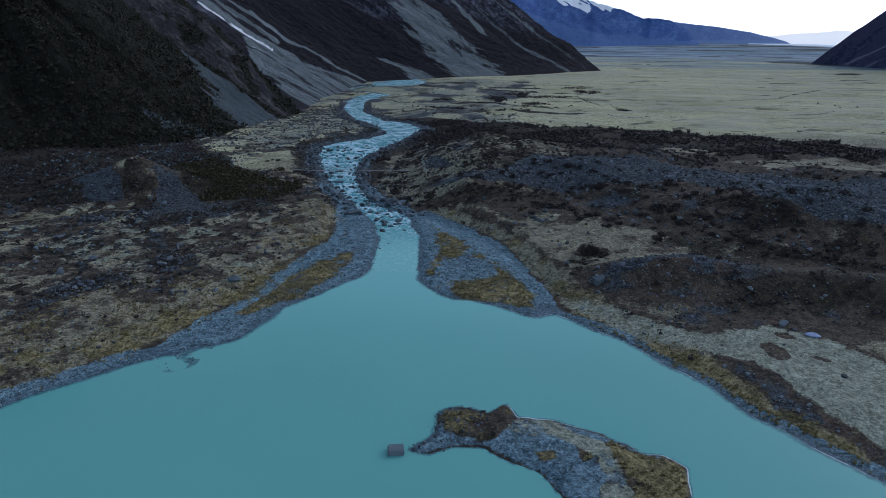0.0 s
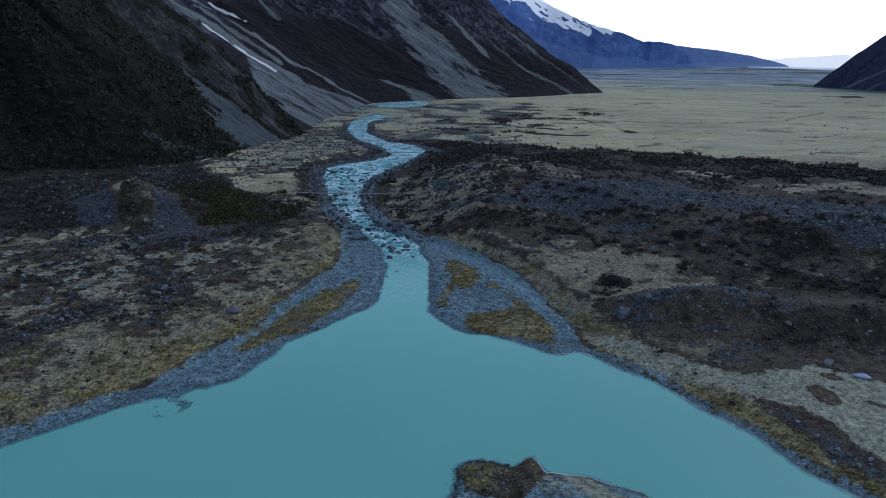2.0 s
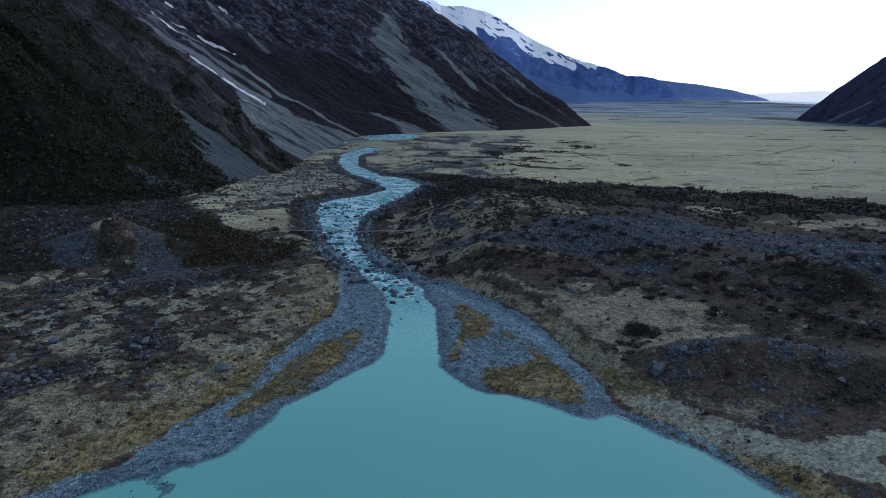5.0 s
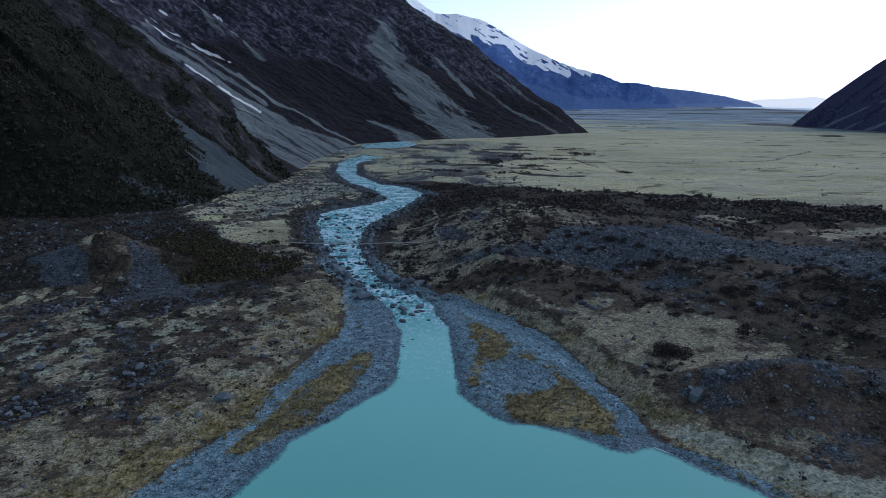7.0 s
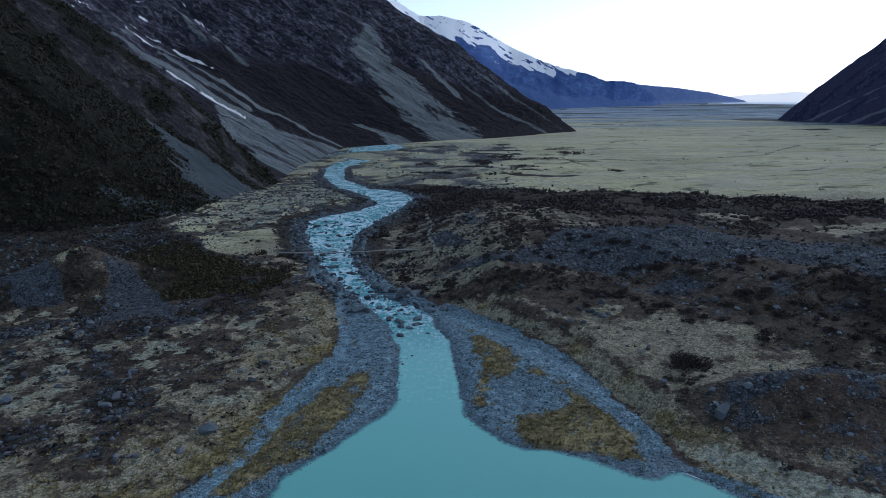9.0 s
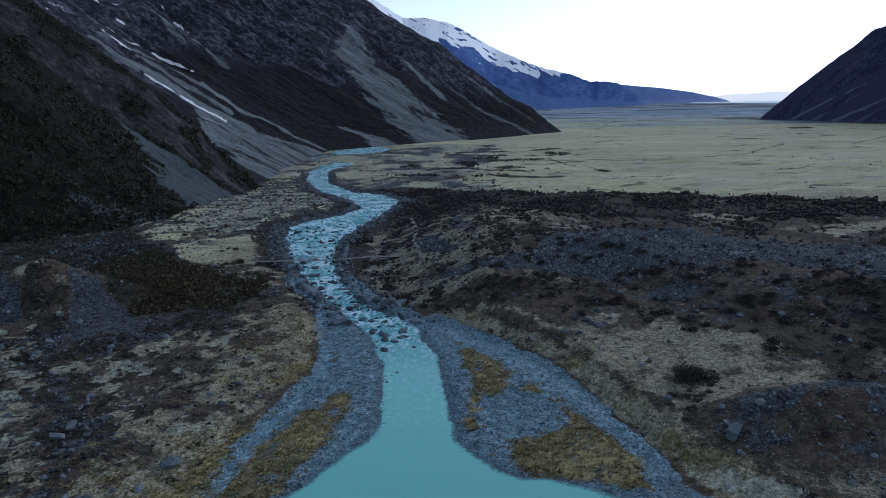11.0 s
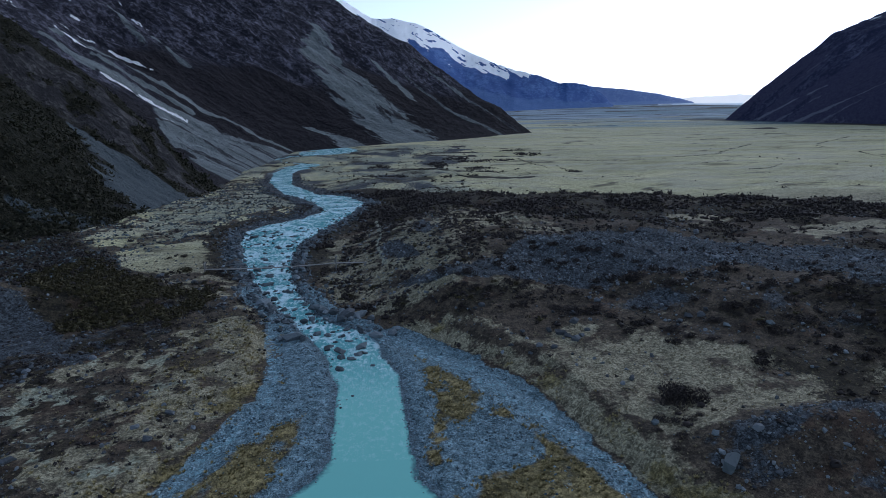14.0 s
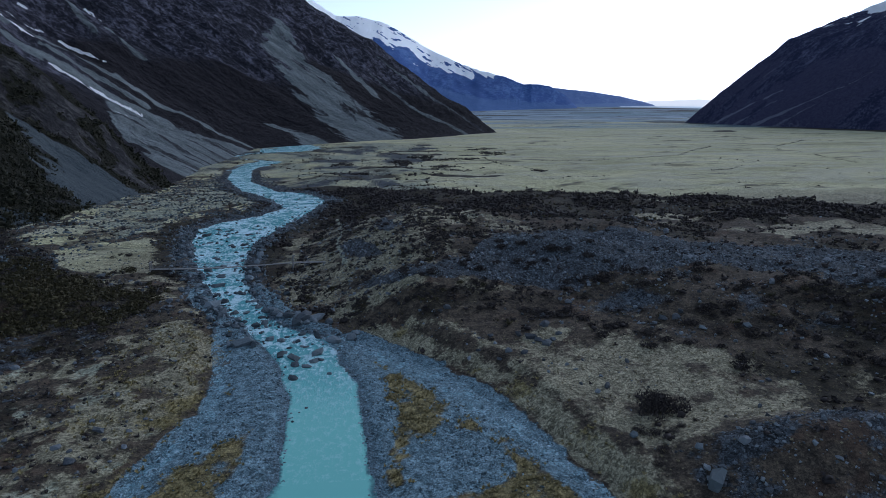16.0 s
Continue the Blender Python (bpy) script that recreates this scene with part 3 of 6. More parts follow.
# ---------------------------------------------------------------- materials
class Nodes:
    """A short way to wire a node material."""

    def __init__(self, name):
        self.mat = bpy.data.materials.new(name)
        self.mat.use_nodes = True
        self.t = self.mat.node_tree
        self.bsdf = self.t.nodes["Principled BSDF"]

    def put(self, socket, v):
        if isinstance(v, bpy.types.NodeSocket):
            self.t.links.new(v, socket)
        elif v is not None:
            if hasattr(socket.default_value, "__len__"):
                v = tuple(v) if hasattr(v, "__len__") else (v,) * len(socket.default_value)
                if len(socket.default_value) == 4 and len(v) == 3:
                    v = (*v, 1.0)
            socket.default_value = v

    def node(self, kind, **props):
        n = self.t.nodes.new(kind)
        for k, v in props.items():
            setattr(n, k, v)
        return n

    def position(self):
        return self.node("ShaderNodeNewGeometry").outputs["Position"]

    def island(self):
        return self.node("ShaderNodeNewGeometry").outputs["Random Per Island"]

    def chance(self):
        """A chance value for each piece, whether it stands alone or in a joined mesh."""
        return self.math("FRACT", self.math("ADD", self.island(), self.node("ShaderNodeObjectInfo").outputs["Random"]))

    def uv(self):
        return self.node("ShaderNodeUVMap", uv_map="slope").outputs[0]

    def attribute(self, name):
        a = self.node("ShaderNodeAttribute", attribute_name=name)
        s = self.node("ShaderNodeSeparateColor")
        self.put(s.inputs[0], a.outputs["Color"])
        return s.outputs

    def scaled(self, vec, v):
        n = self.node("ShaderNodeVectorMath", operation="MULTIPLY")
        self.put(n.inputs[0], vec)
        self.put(n.inputs[1], v)
        return n.outputs[0]

    def noise(self, vec, scale, detail=3.0, rough=0.55):
        n = self.node("ShaderNodeTexNoise")
        self.put(n.inputs["Vector"], vec)
        self.put(n.inputs["Scale"], scale)
        self.put(n.inputs["Detail"], detail)
        self.put(n.inputs["Roughness"], rough)
        return n.outputs[0]

    def cells(self, vec, scale, out="Color", feature="F1"):
        n = self.node("ShaderNodeTexVoronoi", feature=feature)
        self.put(n.inputs["Vector"], vec)
        self.put(n.inputs["Scale"], scale)
        return n.outputs[out]

    def math(self, op, a, b=None, c=None):
        n = self.node("ShaderNodeMath", operation=op)
        for s, v in zip(n.inputs, (a, b, c)):
            self.put(s, v)
        return n.outputs[0]

    def ramp(self, v, lo, hi, a=0.0, b=1.0):
        n = self.node("ShaderNodeMapRange", interpolation_type="SMOOTHSTEP")
        for s, k in zip(n.inputs, (v, lo, hi, a, b)):
            self.put(s, k)
        return n.outputs[0]

    def mix(self, f, a, b, blend="MIX"):
        n = self.node("ShaderNodeMix", data_type="RGBA", blend_type=blend)
        self.put(n.inputs[0], f)
        self.put(n.inputs[6], a)
        self.put(n.inputs[7], b)
        return n.outputs[2]

    def grey(self, socket):
        n = self.node("ShaderNodeRGBToBW")
        self.put(n.inputs[0], socket)
        return n.outputs[0]

    def bump(self, height, strength=0.5, distance=0.1, normal=None):
        n = self.node("ShaderNodeBump")
        self.put(n.inputs["Strength"], strength)
        self.put(n.inputs["Distance"], distance)
        self.put(n.inputs["Height"], height)
        if normal is not None:
            self.put(n.inputs["Normal"], normal)
        return n.outputs[0]

    def done(self, color, rough=0.9, normal=None, spec=0.3, metal=0.0):
        self.put(self.bsdf.inputs["Base Color"], color)
        self.put(self.bsdf.inputs["Roughness"], rough)
        self.put(self.bsdf.inputs["Specular IOR Level"], spec)
        self.put(self.bsdf.inputs["Metallic"], metal)
        if normal is not None:
            self.put(self.bsdf.inputs["Normal"], normal)
        return self.mat


def ground_material():
    m = Nodes("valley_ground")
    p = m.position()
    a, b = m.attribute("cover_a"), m.attribute("cover_b")
    fine, mid, wide = m.noise(p, 2.6, 5, 0.65), m.noise(p, 0.55, 4, 0.6), m.noise(p, 0.06, 4, 0.6)
    huge = m.noise(m.scaled(p, (0.006, 0.02, 0.02)), 1.0, 6, 0.62)
    blot = m.noise(p, 0.95, 5, 0.7)
    stones = m.math("MULTIPLY_ADD", m.noise(p, 5.5, 4, 0.75), 0.7, m.math("MULTIPLY", m.grey(m.cells(p, 5.5)), 0.32))
    blocks = m.math("MULTIPLY_ADD", m.noise(p, 3.0, 5, 0.75), 0.65, m.math("MULTIPLY", m.grey(m.cells(p, 3.4)), 0.36))

    def tone(dark, light, *fs):
        f = fs[0]
        for g in fs[1:]:
            f = m.math("MULTIPLY_ADD", m.math("SUBTRACT", g, 0.5), 0.9, f)
        return m.mix(m.ramp(f, 0.26, 0.76), dark, light)

    def cover(below, w, color, width=0.12, jitter=0.8):
        f = m.math("MULTIPLY_ADD", m.math("SUBTRACT", blot, 0.5), jitter, w)
        return m.mix(m.ramp(f, 0.48 - width, 0.48 + width), below, color)

    c = tone((0.028, 0.023, 0.018), (0.116, 0.090, 0.064), mid, fine)
    rust = m.ramp(m.noise(p, 0.11, 4, 0.6), 0.54, 0.66)
    c = m.mix(m.math("MULTIPLY", rust, 0.4), c, m.mix(mid, (0.040, 0.021, 0.014), (0.135, 0.072, 0.045)))
    sep = m.node("ShaderNodeSeparateXYZ")
    m.put(sep.inputs[0], p)
    beyond = m.ramp(m.math("MULTIPLY_ADD", m.math("MAXIMUM", m.math("SUBTRACT", -45.0, sep.outputs[0]), 0.0), 2.5, sep.outputs[1]), 330, 440)
    grass = m.mix(beyond, tone((0.130, 0.118, 0.076), (0.395, 0.360, 0.248), mid, fine, fine), tone((0.304, 0.287, 0.154), (0.640, 0.600, 0.358), mid, fine, huge))
    creek = m.math("ABSOLUTE", m.math("SUBTRACT", m.noise(m.scaled(p, (0.0035, 0.014, 0.01)), 1.0, 3, 0.5), 0.5))
    creek = m.math("MULTIPLY", beyond, m.math("MULTIPLY", m.ramp(creek, 0.002, 0.014, 1.0, 0.0), m.ramp(m.noise(p, 0.02, 3), 0.36, 0.52)))
    grass = m.mix(m.math("MULTIPLY", creek, 0.9), grass, (0.075, 0.065, 0.045))
    grass = m.mix(m.math("MULTIPLY", m.ramp(m.noise(m.scaled(p, (0.03, 0.11, 0.1)), 1.0, 6, 0.7), 0.55, 0.70), 0.45), grass, (0.12, 0.112, 0.070))
    grass = m.mix(m.math("MULTIPLY", beyond, m.ramp(m.noise(m.scaled(p, (0.012, 0.03, 0.1)), 1.0, 5, 0.65), 0.42, 0.66)), grass, m.mix(mid, (0.315, 0.300, 0.205), (0.57, 0.54, 0.385)))
    wisp = m.noise(m.scaled(p, (0.045, 0.16, 0.1)), 1.0, 6, 0.72)
    grass = m.mix(m.math("MULTIPLY", beyond, m.ramp(wisp, 0.56, 0.66, 0.0, 0.8)), grass, (0.13, 0.125, 0.095))
    # far gravel flats and dark patches, with distance haze painted in as blue
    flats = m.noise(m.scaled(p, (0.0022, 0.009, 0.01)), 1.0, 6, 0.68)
    flats_haze = m.math("MULTIPLY_ADD", m.math("SUBTRACT", flats, 0.5), 2.2, m.ramp(sep.outputs[1], 1050, 2500))
    grass = m.mix(m.ramp(flats_haze, 0.42, 0.78), grass, m.mix(m.ramp(m.noise(m.scaled(p, (0.006, 0.022, 0.01)), 1.0, 5, 0.7), 0.38, 0.62), (0.060, 0.085, 0.125), (0.30, 0.385, 0.44)))
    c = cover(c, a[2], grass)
    c = cover(c, b[2], tone((0.168, 0.182, 0.134), (0.390, 0.408, 0.312), mid, fine), 0.09, 1.0)
    c = cover(c, b[0], m.mix(m.math("MULTIPLY", rust, 0.55), tone((0.011, 0.010, 0.008), (0.057, 0.047, 0.029), mid, fine), tone((0.020, 0.012, 0.009), (0.078, 0.043, 0.027), mid, fine)), 0.08, 0.95)
    c = cover(c, b[1], tone((0.015, 0.018, 0.021), (0.088, 0.104, 0.118), blocks, mid, fine), 0.10, 0.8)
    c = cover(c, a[1], tone((0.094, 0.080, 0.036), (0.330, 0.270, 0.128), mid, fine, wide), 0.24, 1.5)
    c = cover(c, a[0], tone((0.046, 0.090, 0.110), (0.228, 0.345, 0.395), stones, mid, fine), 0.15, 0.5)
    grain = m.math("MULTIPLY_ADD", m.noise(p, 6.5, 3, 0.8), 0.45, m.math("MULTIPLY", m.noise(p, 1.5, 5, 0.75), 0.55))
    g = m.ramp(grain, 0.38, 0.62, 0.40, 1.55)
    speckle = m.node("ShaderNodeCombineColor")
    for s in speckle.inputs[:3]:
        m.put(s, g)
    c = m.mix(m.math("SUBTRACT", 1.0, m.math("MULTIPLY", m.ramp(sep.outputs[1], 520, 900), 0.7)), c, m.mix(1.0, c, speckle.outputs[0], "MULTIPLY"))
    wet = m.node("ShaderNodeAttribute", attribute_name="wet").outputs["Fac"]
    c = m.mix(m.math("MULTIPLY", wet, 0.75), c, m.mix(1.0, c, (0.45, 0.5, 0.55), "MULTIPLY"))
    h = m.math("ADD", m.math("MULTIPLY", fine, 0.5), m.math("ADD", mid, m.math("MULTIPLY", stones, 0.35)))
    return m.done(c, m.ramp(wet, 0, 1, 0.95, 0.55), m.bump(h, 0.9, 0.35), 0.25)


def lake_material():
    m = Nodes("milky_lake_water")
    p = m.position()
    wide, drift = m.noise(p, 0.018, 3, 0.5), m.noise(m.scaled(p, (0.05, 0.16, 0.1)), 1.0, 4, 0.6)
    c = m.mix(m.ramp(wide, 0.3, 0.7), (0.142, 0.446, 0.398), (0.162, 0.480, 0.428))
    sep = m.node("ShaderNodeSeparateXYZ")
    m.put(sep.inputs[0], p)
    c = m.mix(m.ramp(sep.outputs[1], 95, 152), c, (0.178, 0.540, 0.488))
    deep = m.node("ShaderNodeAttribute", attribute_name="depth").outputs["Fac"]
    c = m.mix(m.ramp(m.math("MULTIPLY_ADD", m.math("SUBTRACT", m.noise(p, 1.4, 4), 0.5), 0.22, deep), 0.0, 0.18), (0.055, 0.150, 0.170), c)
    ripple = m.noise(m.scaled(p, (1.2, 2.2, 1)), 1.6, 3, 0.6)
    n = m.bump(m.math("MULTIPLY", ripple, m.ramp(drift, 0.35, 0.65, 0.25, 1.0)), 0.10, 0.05)
    m.put(m.bsdf.inputs["IOR"], 1.333)
    return m.done(c, 0.12, n, 0.5)


def river_material():
    m = Nodes("rapid_river_water")
    p = m.position()
    f = m.attribute("flow")
    chop = m.noise(m.scaled(p, (1.0, 0.55, 1)), 1.1, 5, 0.68)
    fine = m.noise(p, 3.2, 4, 0.7)
    wide = m.noise(p, 0.16, 3, 0.6)
    foam = m.math("MULTIPLY", m.ramp(m.math("MULTIPLY_ADD", m.math("SUBTRACT", wide, 0.5), 0.7, m.math("MULTIPLY_ADD", fine, 0.4, chop)), 0.63, 0.84), m.math("MULTIPLY", f[0], f[0]))
    c = m.mix(f[0], (0.178, 0.540, 0.488), (0.105, 0.400, 0.430))
    c = m.mix(m.math("MULTIPLY", m.ramp(m.math("MULTIPLY_ADD", fine, 0.5, chop), 0.74, 0.92), 0.4), c, (0.42, 0.68, 0.70))
    deep = m.node("ShaderNodeAttribute", attribute_name="depth").outputs["Fac"]
    c = m.mix(m.ramp(m.math("MULTIPLY_ADD", m.math("SUBTRACT", m.noise(p, 1.4, 4), 0.5), 0.16, deep), 0.0, 0.09), (0.055, 0.150, 0.170), c)
    c = m.mix(m.math("MULTIPLY", foam, 0.85), c, (0.66, 0.86, 0.92))
    n = m.bump(m.math("MULTIPLY", m.math("MULTIPLY_ADD", fine, 0.3, chop), m.math("MULTIPLY_ADD", f[0], 0.95, 0.08)), 0.55, 0.7)
    m.put(m.bsdf.inputs["IOR"], 1.333)
    return m.done(c, m.math("MULTIPLY_ADD", foam, 0.4, m.math("MULTIPLY_ADD", f[0], 0.08, 0.12)), n, m.ramp(f[0], 0.0, 0.6, 0.5, 0.28))


def stream_material():
    m = Nodes("shallow_stream_over_cobbles")
    p = m.position()
    chop = m.noise(p, 1.7, 5, 0.7)
    c = m.mix(m.ramp(chop, 0.45, 0.7), (0.16, 0.34, 0.40), (0.40, 0.54, 0.62))
    m.put(m.bsdf.inputs["Alpha"], m.ramp(m.math("MULTIPLY_ADD", m.noise(p, 0.35, 3), 0.5, m.math("MULTIPLY", chop, 0.6)), 0.46, 0.66, 0.05, 0.85))
    return m.done(c, 0.2, m.bump(chop, 0.5, 0.3), 0.5)


def rock_material(name, dark, light, lichen=(0.30, 0.31, 0.27), amount=0.25):
    m = Nodes(name)
    p = m.position()
    grain, patch = m.noise(p, 3.5, 5, 0.65), m.noise(p, 0.9, 4, 0.6)
    c = m.mix(m.ramp(m.math("MULTIPLY_ADD", m.math("SUBTRACT", grain, 0.5), 0.8, m.chance()), 0.0, 1.0), dark, light)
    c = m.mix(m.math("MULTIPLY", m.ramp(patch, 0.52, 0.68), amount), c, lichen)
    return m.done(c, 0.88, m.bump(m.math("MULTIPLY_ADD", grain, 0.5, patch), 0.7, 0.25), 0.3)


def leaf_material(name, dark, light, rough=0.7):
    m = Nodes(name)
    c = m.mix(m.math("MULTIPLY_ADD", m.noise(m.position(), 0.35, 3), 0.5, m.math("MULTIPLY", m.chance(), 0.6)), dark, light)
    return m.done(c, rough, None, 0.2)


def mountain_material(name, rock_dark, rock_light, scree_dark, scree_light, veg_dark, veg_light, size=1.0, relief=0.85):
    m = Nodes(name)
    uv, p = m.uv(), m.position()
    f = m.attribute("cover")
    streak = m.noise(m.scaled(uv, (0.055 / size, 0.012 / size, 1)), 1.0, 5, 0.6)
    rib = m.noise(m.scaled(uv, (0.045 / size, 0.026 / size, 1)), 1.0, 7, 0.68)
    grit = m.noise(p, 0.16 / size, 7, 0.74)
    speck = m.noise(p, 0.75 / size, 4, 0.7)
    crack = m.math("ABSOLUTE", m.math("SUBTRACT", m.noise(m.scaled(uv, (0.05 / size, 0.03 / size, 1)), 1.0, 6, 0.7), 0.5))
    r = m.math("MULTIPLY_ADD", m.math("SUBTRACT", rib, 0.5), 0.9, m.math("MULTIPLY_ADD", m.math("SUBTRACT", grit, 0.5), 1.0, m.math("MULTIPLY_ADD", m.math("SUBTRACT", streak, 0.5), 0.35, 0.5)))
    c = m.mix(m.ramp(m.math("SUBTRACT", r, m.ramp(crack, 0.0, 0.05, 0.14, 0.0)), 0.36, 0.78), rock_dark, rock_light)

    def cover(below, w, color, jitter=0.9, width=0.14):
        g = m.math("MULTIPLY_ADD", m.math("SUBTRACT", r, 0.5), jitter, w)
        return m.mix(m.ramp(g, 0.5 - width, 0.5 + width), below, color)

    c = cover(c, f[2], m.mix(m.ramp(m.math("MULTIPLY_ADD", speck, 0.6, m.math("MULTIPLY", grit, 0.5)), 0.35, 0.75), veg_dark, veg_light))
    c = cover(c, f[0], m.mix(m.ramp(m.math("MULTIPLY_ADD", speck, 0.5, m.math("MULTIPLY", streak, 0.6)), 0.3, 0.85), scree_dark, scree_light), 0.95, 0.26)
    c = cover(c, f[1], (0.93, 0.95, 0.97), 0.55, 0.06)
    h = m.math("MULTIPLY_ADD", m.ramp(crack, 0.0, 0.12), 0.5, m.math("MULTIPLY_ADD", rib, 0.7, m.math("MULTIPLY_ADD", speck, 0.2, grit)))
    return m.done(c, 0.92, m.bump(h, relief, 5.0 * size), 0.15)


def plain_material(name, color, rough=0.6, metal=0.0, vary=0.25, scale=3.0):
    m = Nodes(name)
    n = m.noise(m.position(), scale, 4, 0.6)
    c = m.mix(m.ramp(n, 0.3, 0.75), tuple(v * (1 - vary) for v in color), tuple(min(1, v * (1 + vary)) for v in color))
    return m.done(c, rough, m.bump(n, 0.2, 0.02), 0.4, metal)


MAT_GROUND = ground_material()
MAT_LAKE, MAT_RIVER, MAT_STREAM = lake_material(), river_material(), stream_material()
MAT_BOULDER = rock_material("grey_greywacke_boulder", (0.038, 0.045, 0.053), (0.155, 0.178, 0.200), (0.20, 0.22, 0.21))
MAT_COBBLE = rock_material("blue_grey_cobbles", (0.042, 0.072, 0.088), (0.255, 0.360, 0.405))
MAT_PALE_ROCK = rock_material("pale_blue_grey_boulder", (0.085, 0.108, 0.122), (0.15, 0.185, 0.205), (0.20, 0.235, 0.23), 0.3)
MAT_BANK_ROCK = rock_material("blue_grey_bank_boulder", (0.042, 0.056, 0.066), (0.180, 0.222, 0.248), (0.22, 0.25, 0.25))
MAT_RIVER_ROCK = rock_material("wet_dark_river_rock", (0.034, 0.044, 0.052), (0.125, 0.160, 0.178), (0.13, 0.16, 0.16), 0.15)
MAT_RUBBLE = rock_material("moraine_rubble", (0.034, 0.040, 0.047), (0.205, 0.240, 0.265), (0.23, 0.255, 0.25))
MAT_SHRUB = leaf_material("dark_matagouri_twigs", (0.011, 0.010, 0.012), (0.056, 0.046, 0.043))
MAT_GREEN = leaf_material("olive_heath_leaves", (0.013, 0.012, 0.007), (0.074, 0.062, 0.028))
MAT_FOREST = leaf_material("mountain_bush_leaves", (0.008, 0.009, 0.006), (0.034, 0.033, 0.018))
MAT_TUSSOCK = leaf_material("straw_tussock_blades", (0.13, 0.105, 0.060), (0.30, 0.26, 0.165), 0.8)
MAT_GOLD = leaf_material("golden_tussock_blades", (0.102, 0.084, 0.036), (0.335, 0.270, 0.125), 0.8)
MAT_SPUR = mountain_material("forested_spur", (0.028, 0.027, 0.030), (0.125, 0.117, 0.117), (0.052, 0.068, 0.078), (0.122, 0.146, 0.158), (0.007, 0.008, 0.006), (0.030, 0.028, 0.017), 0.6)
MAT_RANGE = mountain_material("dark_rock_range", (0.021, 0.022, 0.032), (0.190, 0.186, 0.238), (0.080, 0.096, 0.103), (0.31, 0.352, 0.36), (0.011, 0.011, 0.015), (0.036, 0.032, 0.038))
# purple-brown rock and plants, blued in the colour itself for haze
MAT_RIGHT = mountain_material("haze_blue_dark_mountain", (0.026, 0.032, 0.072), (0.135, 0.142, 0.215), (0.12, 0.13, 0.17), (0.22, 0.23, 0.29), (0.026, 0.029, 0.068), (0.088, 0.088, 0.145), 1.0)
# blue of the air between is painted into rock, scree and plant colours
MAT_FAR = mountain_material("distant_haze_blue_mountain", (0.030, 0.085, 0.25), (0.095, 0.185, 0.40), (0.14, 0.21, 0.36), (0.22, 0.29, 0.42), (0.036, 0.095, 0.25), (0.090, 0.170, 0.35), 3.2, 0.28)
# same painted haze as MAT_FAR, paler because the bluff stands farther off
MAT_BLUFF = mountain_material("far_haze_pale_bluff", (0.10, 0.17, 0.36), (0.17, 0.26, 0.46), (0.2, 0.28, 0.45), (0.28, 0.35, 0.5), (0.10, 0.18, 0.36), (0.17, 0.26, 0.44), 3.2, 0.2)
MAT_STILL = plain_material("pale_far_water", (0.62, 0.72, 0.78), 0.5, 0, 0.12, 0.01)
# air haze over the hills: near-white colour plus a weak cream glow
MAT_HAZE = plain_material("distant_haze_glow_hills", (0.90, 0.91, 0.92), 0.95, 0, 0.04, 0.004)
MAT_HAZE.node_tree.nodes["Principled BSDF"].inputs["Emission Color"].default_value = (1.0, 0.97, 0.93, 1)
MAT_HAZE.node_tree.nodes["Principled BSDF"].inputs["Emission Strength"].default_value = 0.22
MAT_TIMBER = plain_material("grey_weathered_timber", (0.22, 0.22, 0.215), 0.85)
MAT_STEEL = plain_material("dull_wire_cable", (0.16, 0.165, 0.17), 0.6, 0.3, 0.1)
MAT_HULL = plain_material("pale_blue_boat_hull", (0.36, 0.42, 0.60), 0.4, 0, 0.06)
MAT_KEEL = plain_material("darker_blue_trim", (0.10, 0.16, 0.40), 0.5, 0, 0.1)


# ---------------------------------------------------------------- mesh helpers
def mesh_from(name, verts, faces, mats, smooth=True):
    """A mesh from numpy arrays; faces all of one size."""
    verts, faces = np.asarray(verts, np.float32), np.asarray(faces, np.int32)
    me = bpy.data.meshes.new(name)
    k = faces.shape[1]
    me.vertices.add(len(verts))
    me.vertices.foreach_set("co", verts.ravel())
    me.loops.add(faces.size)
    me.loops.foreach_set("vertex_index", faces.ravel())
    me.polygons.add(len(faces))
    me.polygons.foreach_set("loop_start", np.arange(0, faces.size, k, dtype=np.int32))
    me.polygons.foreach_set("use_smooth", np.full(len(faces), smooth))
    me.update(calc_edges=True)
    for mat in mats if isinstance(mats, (list, tuple)) else [mats]:
        me.materials.append(mat)
    return me


def grid_faces(nu, nv):
    i = np.arange(nu * nv).reshape(nu, nv)
    return np.stack([i[:-1, :-1], i[1:, :-1], i[1:, 1:], i[:-1, 1:]], -1).reshape(-1, 4)


def color_layer(me, name, channels):
    at = me.attributes.new(name, "FLOAT_COLOR", "POINT")
    v = np.ones((len(me.vertices), 4), np.float32)
    for k, c in enumerate(channels):
        v[:, k] = c
    at.data.foreach_set("color", v.ravel())


def part(name, bm, material, parent, label=""):
    me = bpy.data.meshes.new(name)
    bm.to_mesh(me)
    bm.free()
    me.materials.append(material)
    ob = new(name, me)
    ob.parent = parent
    return tagged(ob, label)


# ---------------------------------------------------------------- the ground sheet
def graded(lo, core_lo, core_hi, hi, cell, growth):
    mid = np.arange(core_lo, core_hi + cell, cell)
    up, d = [], cell
    while (up[-1] if up else mid[-1]) < hi:
        d *= growth
        up.append((up[-1] if up else mid[-1]) + d)
    down, d = [], cell
    while (down[-1] if down else mid[0]) > lo:
        d *= growth
        down.append((down[-1] if down else mid[0]) - d)
    return np.r_[down[::-1], mid, up]


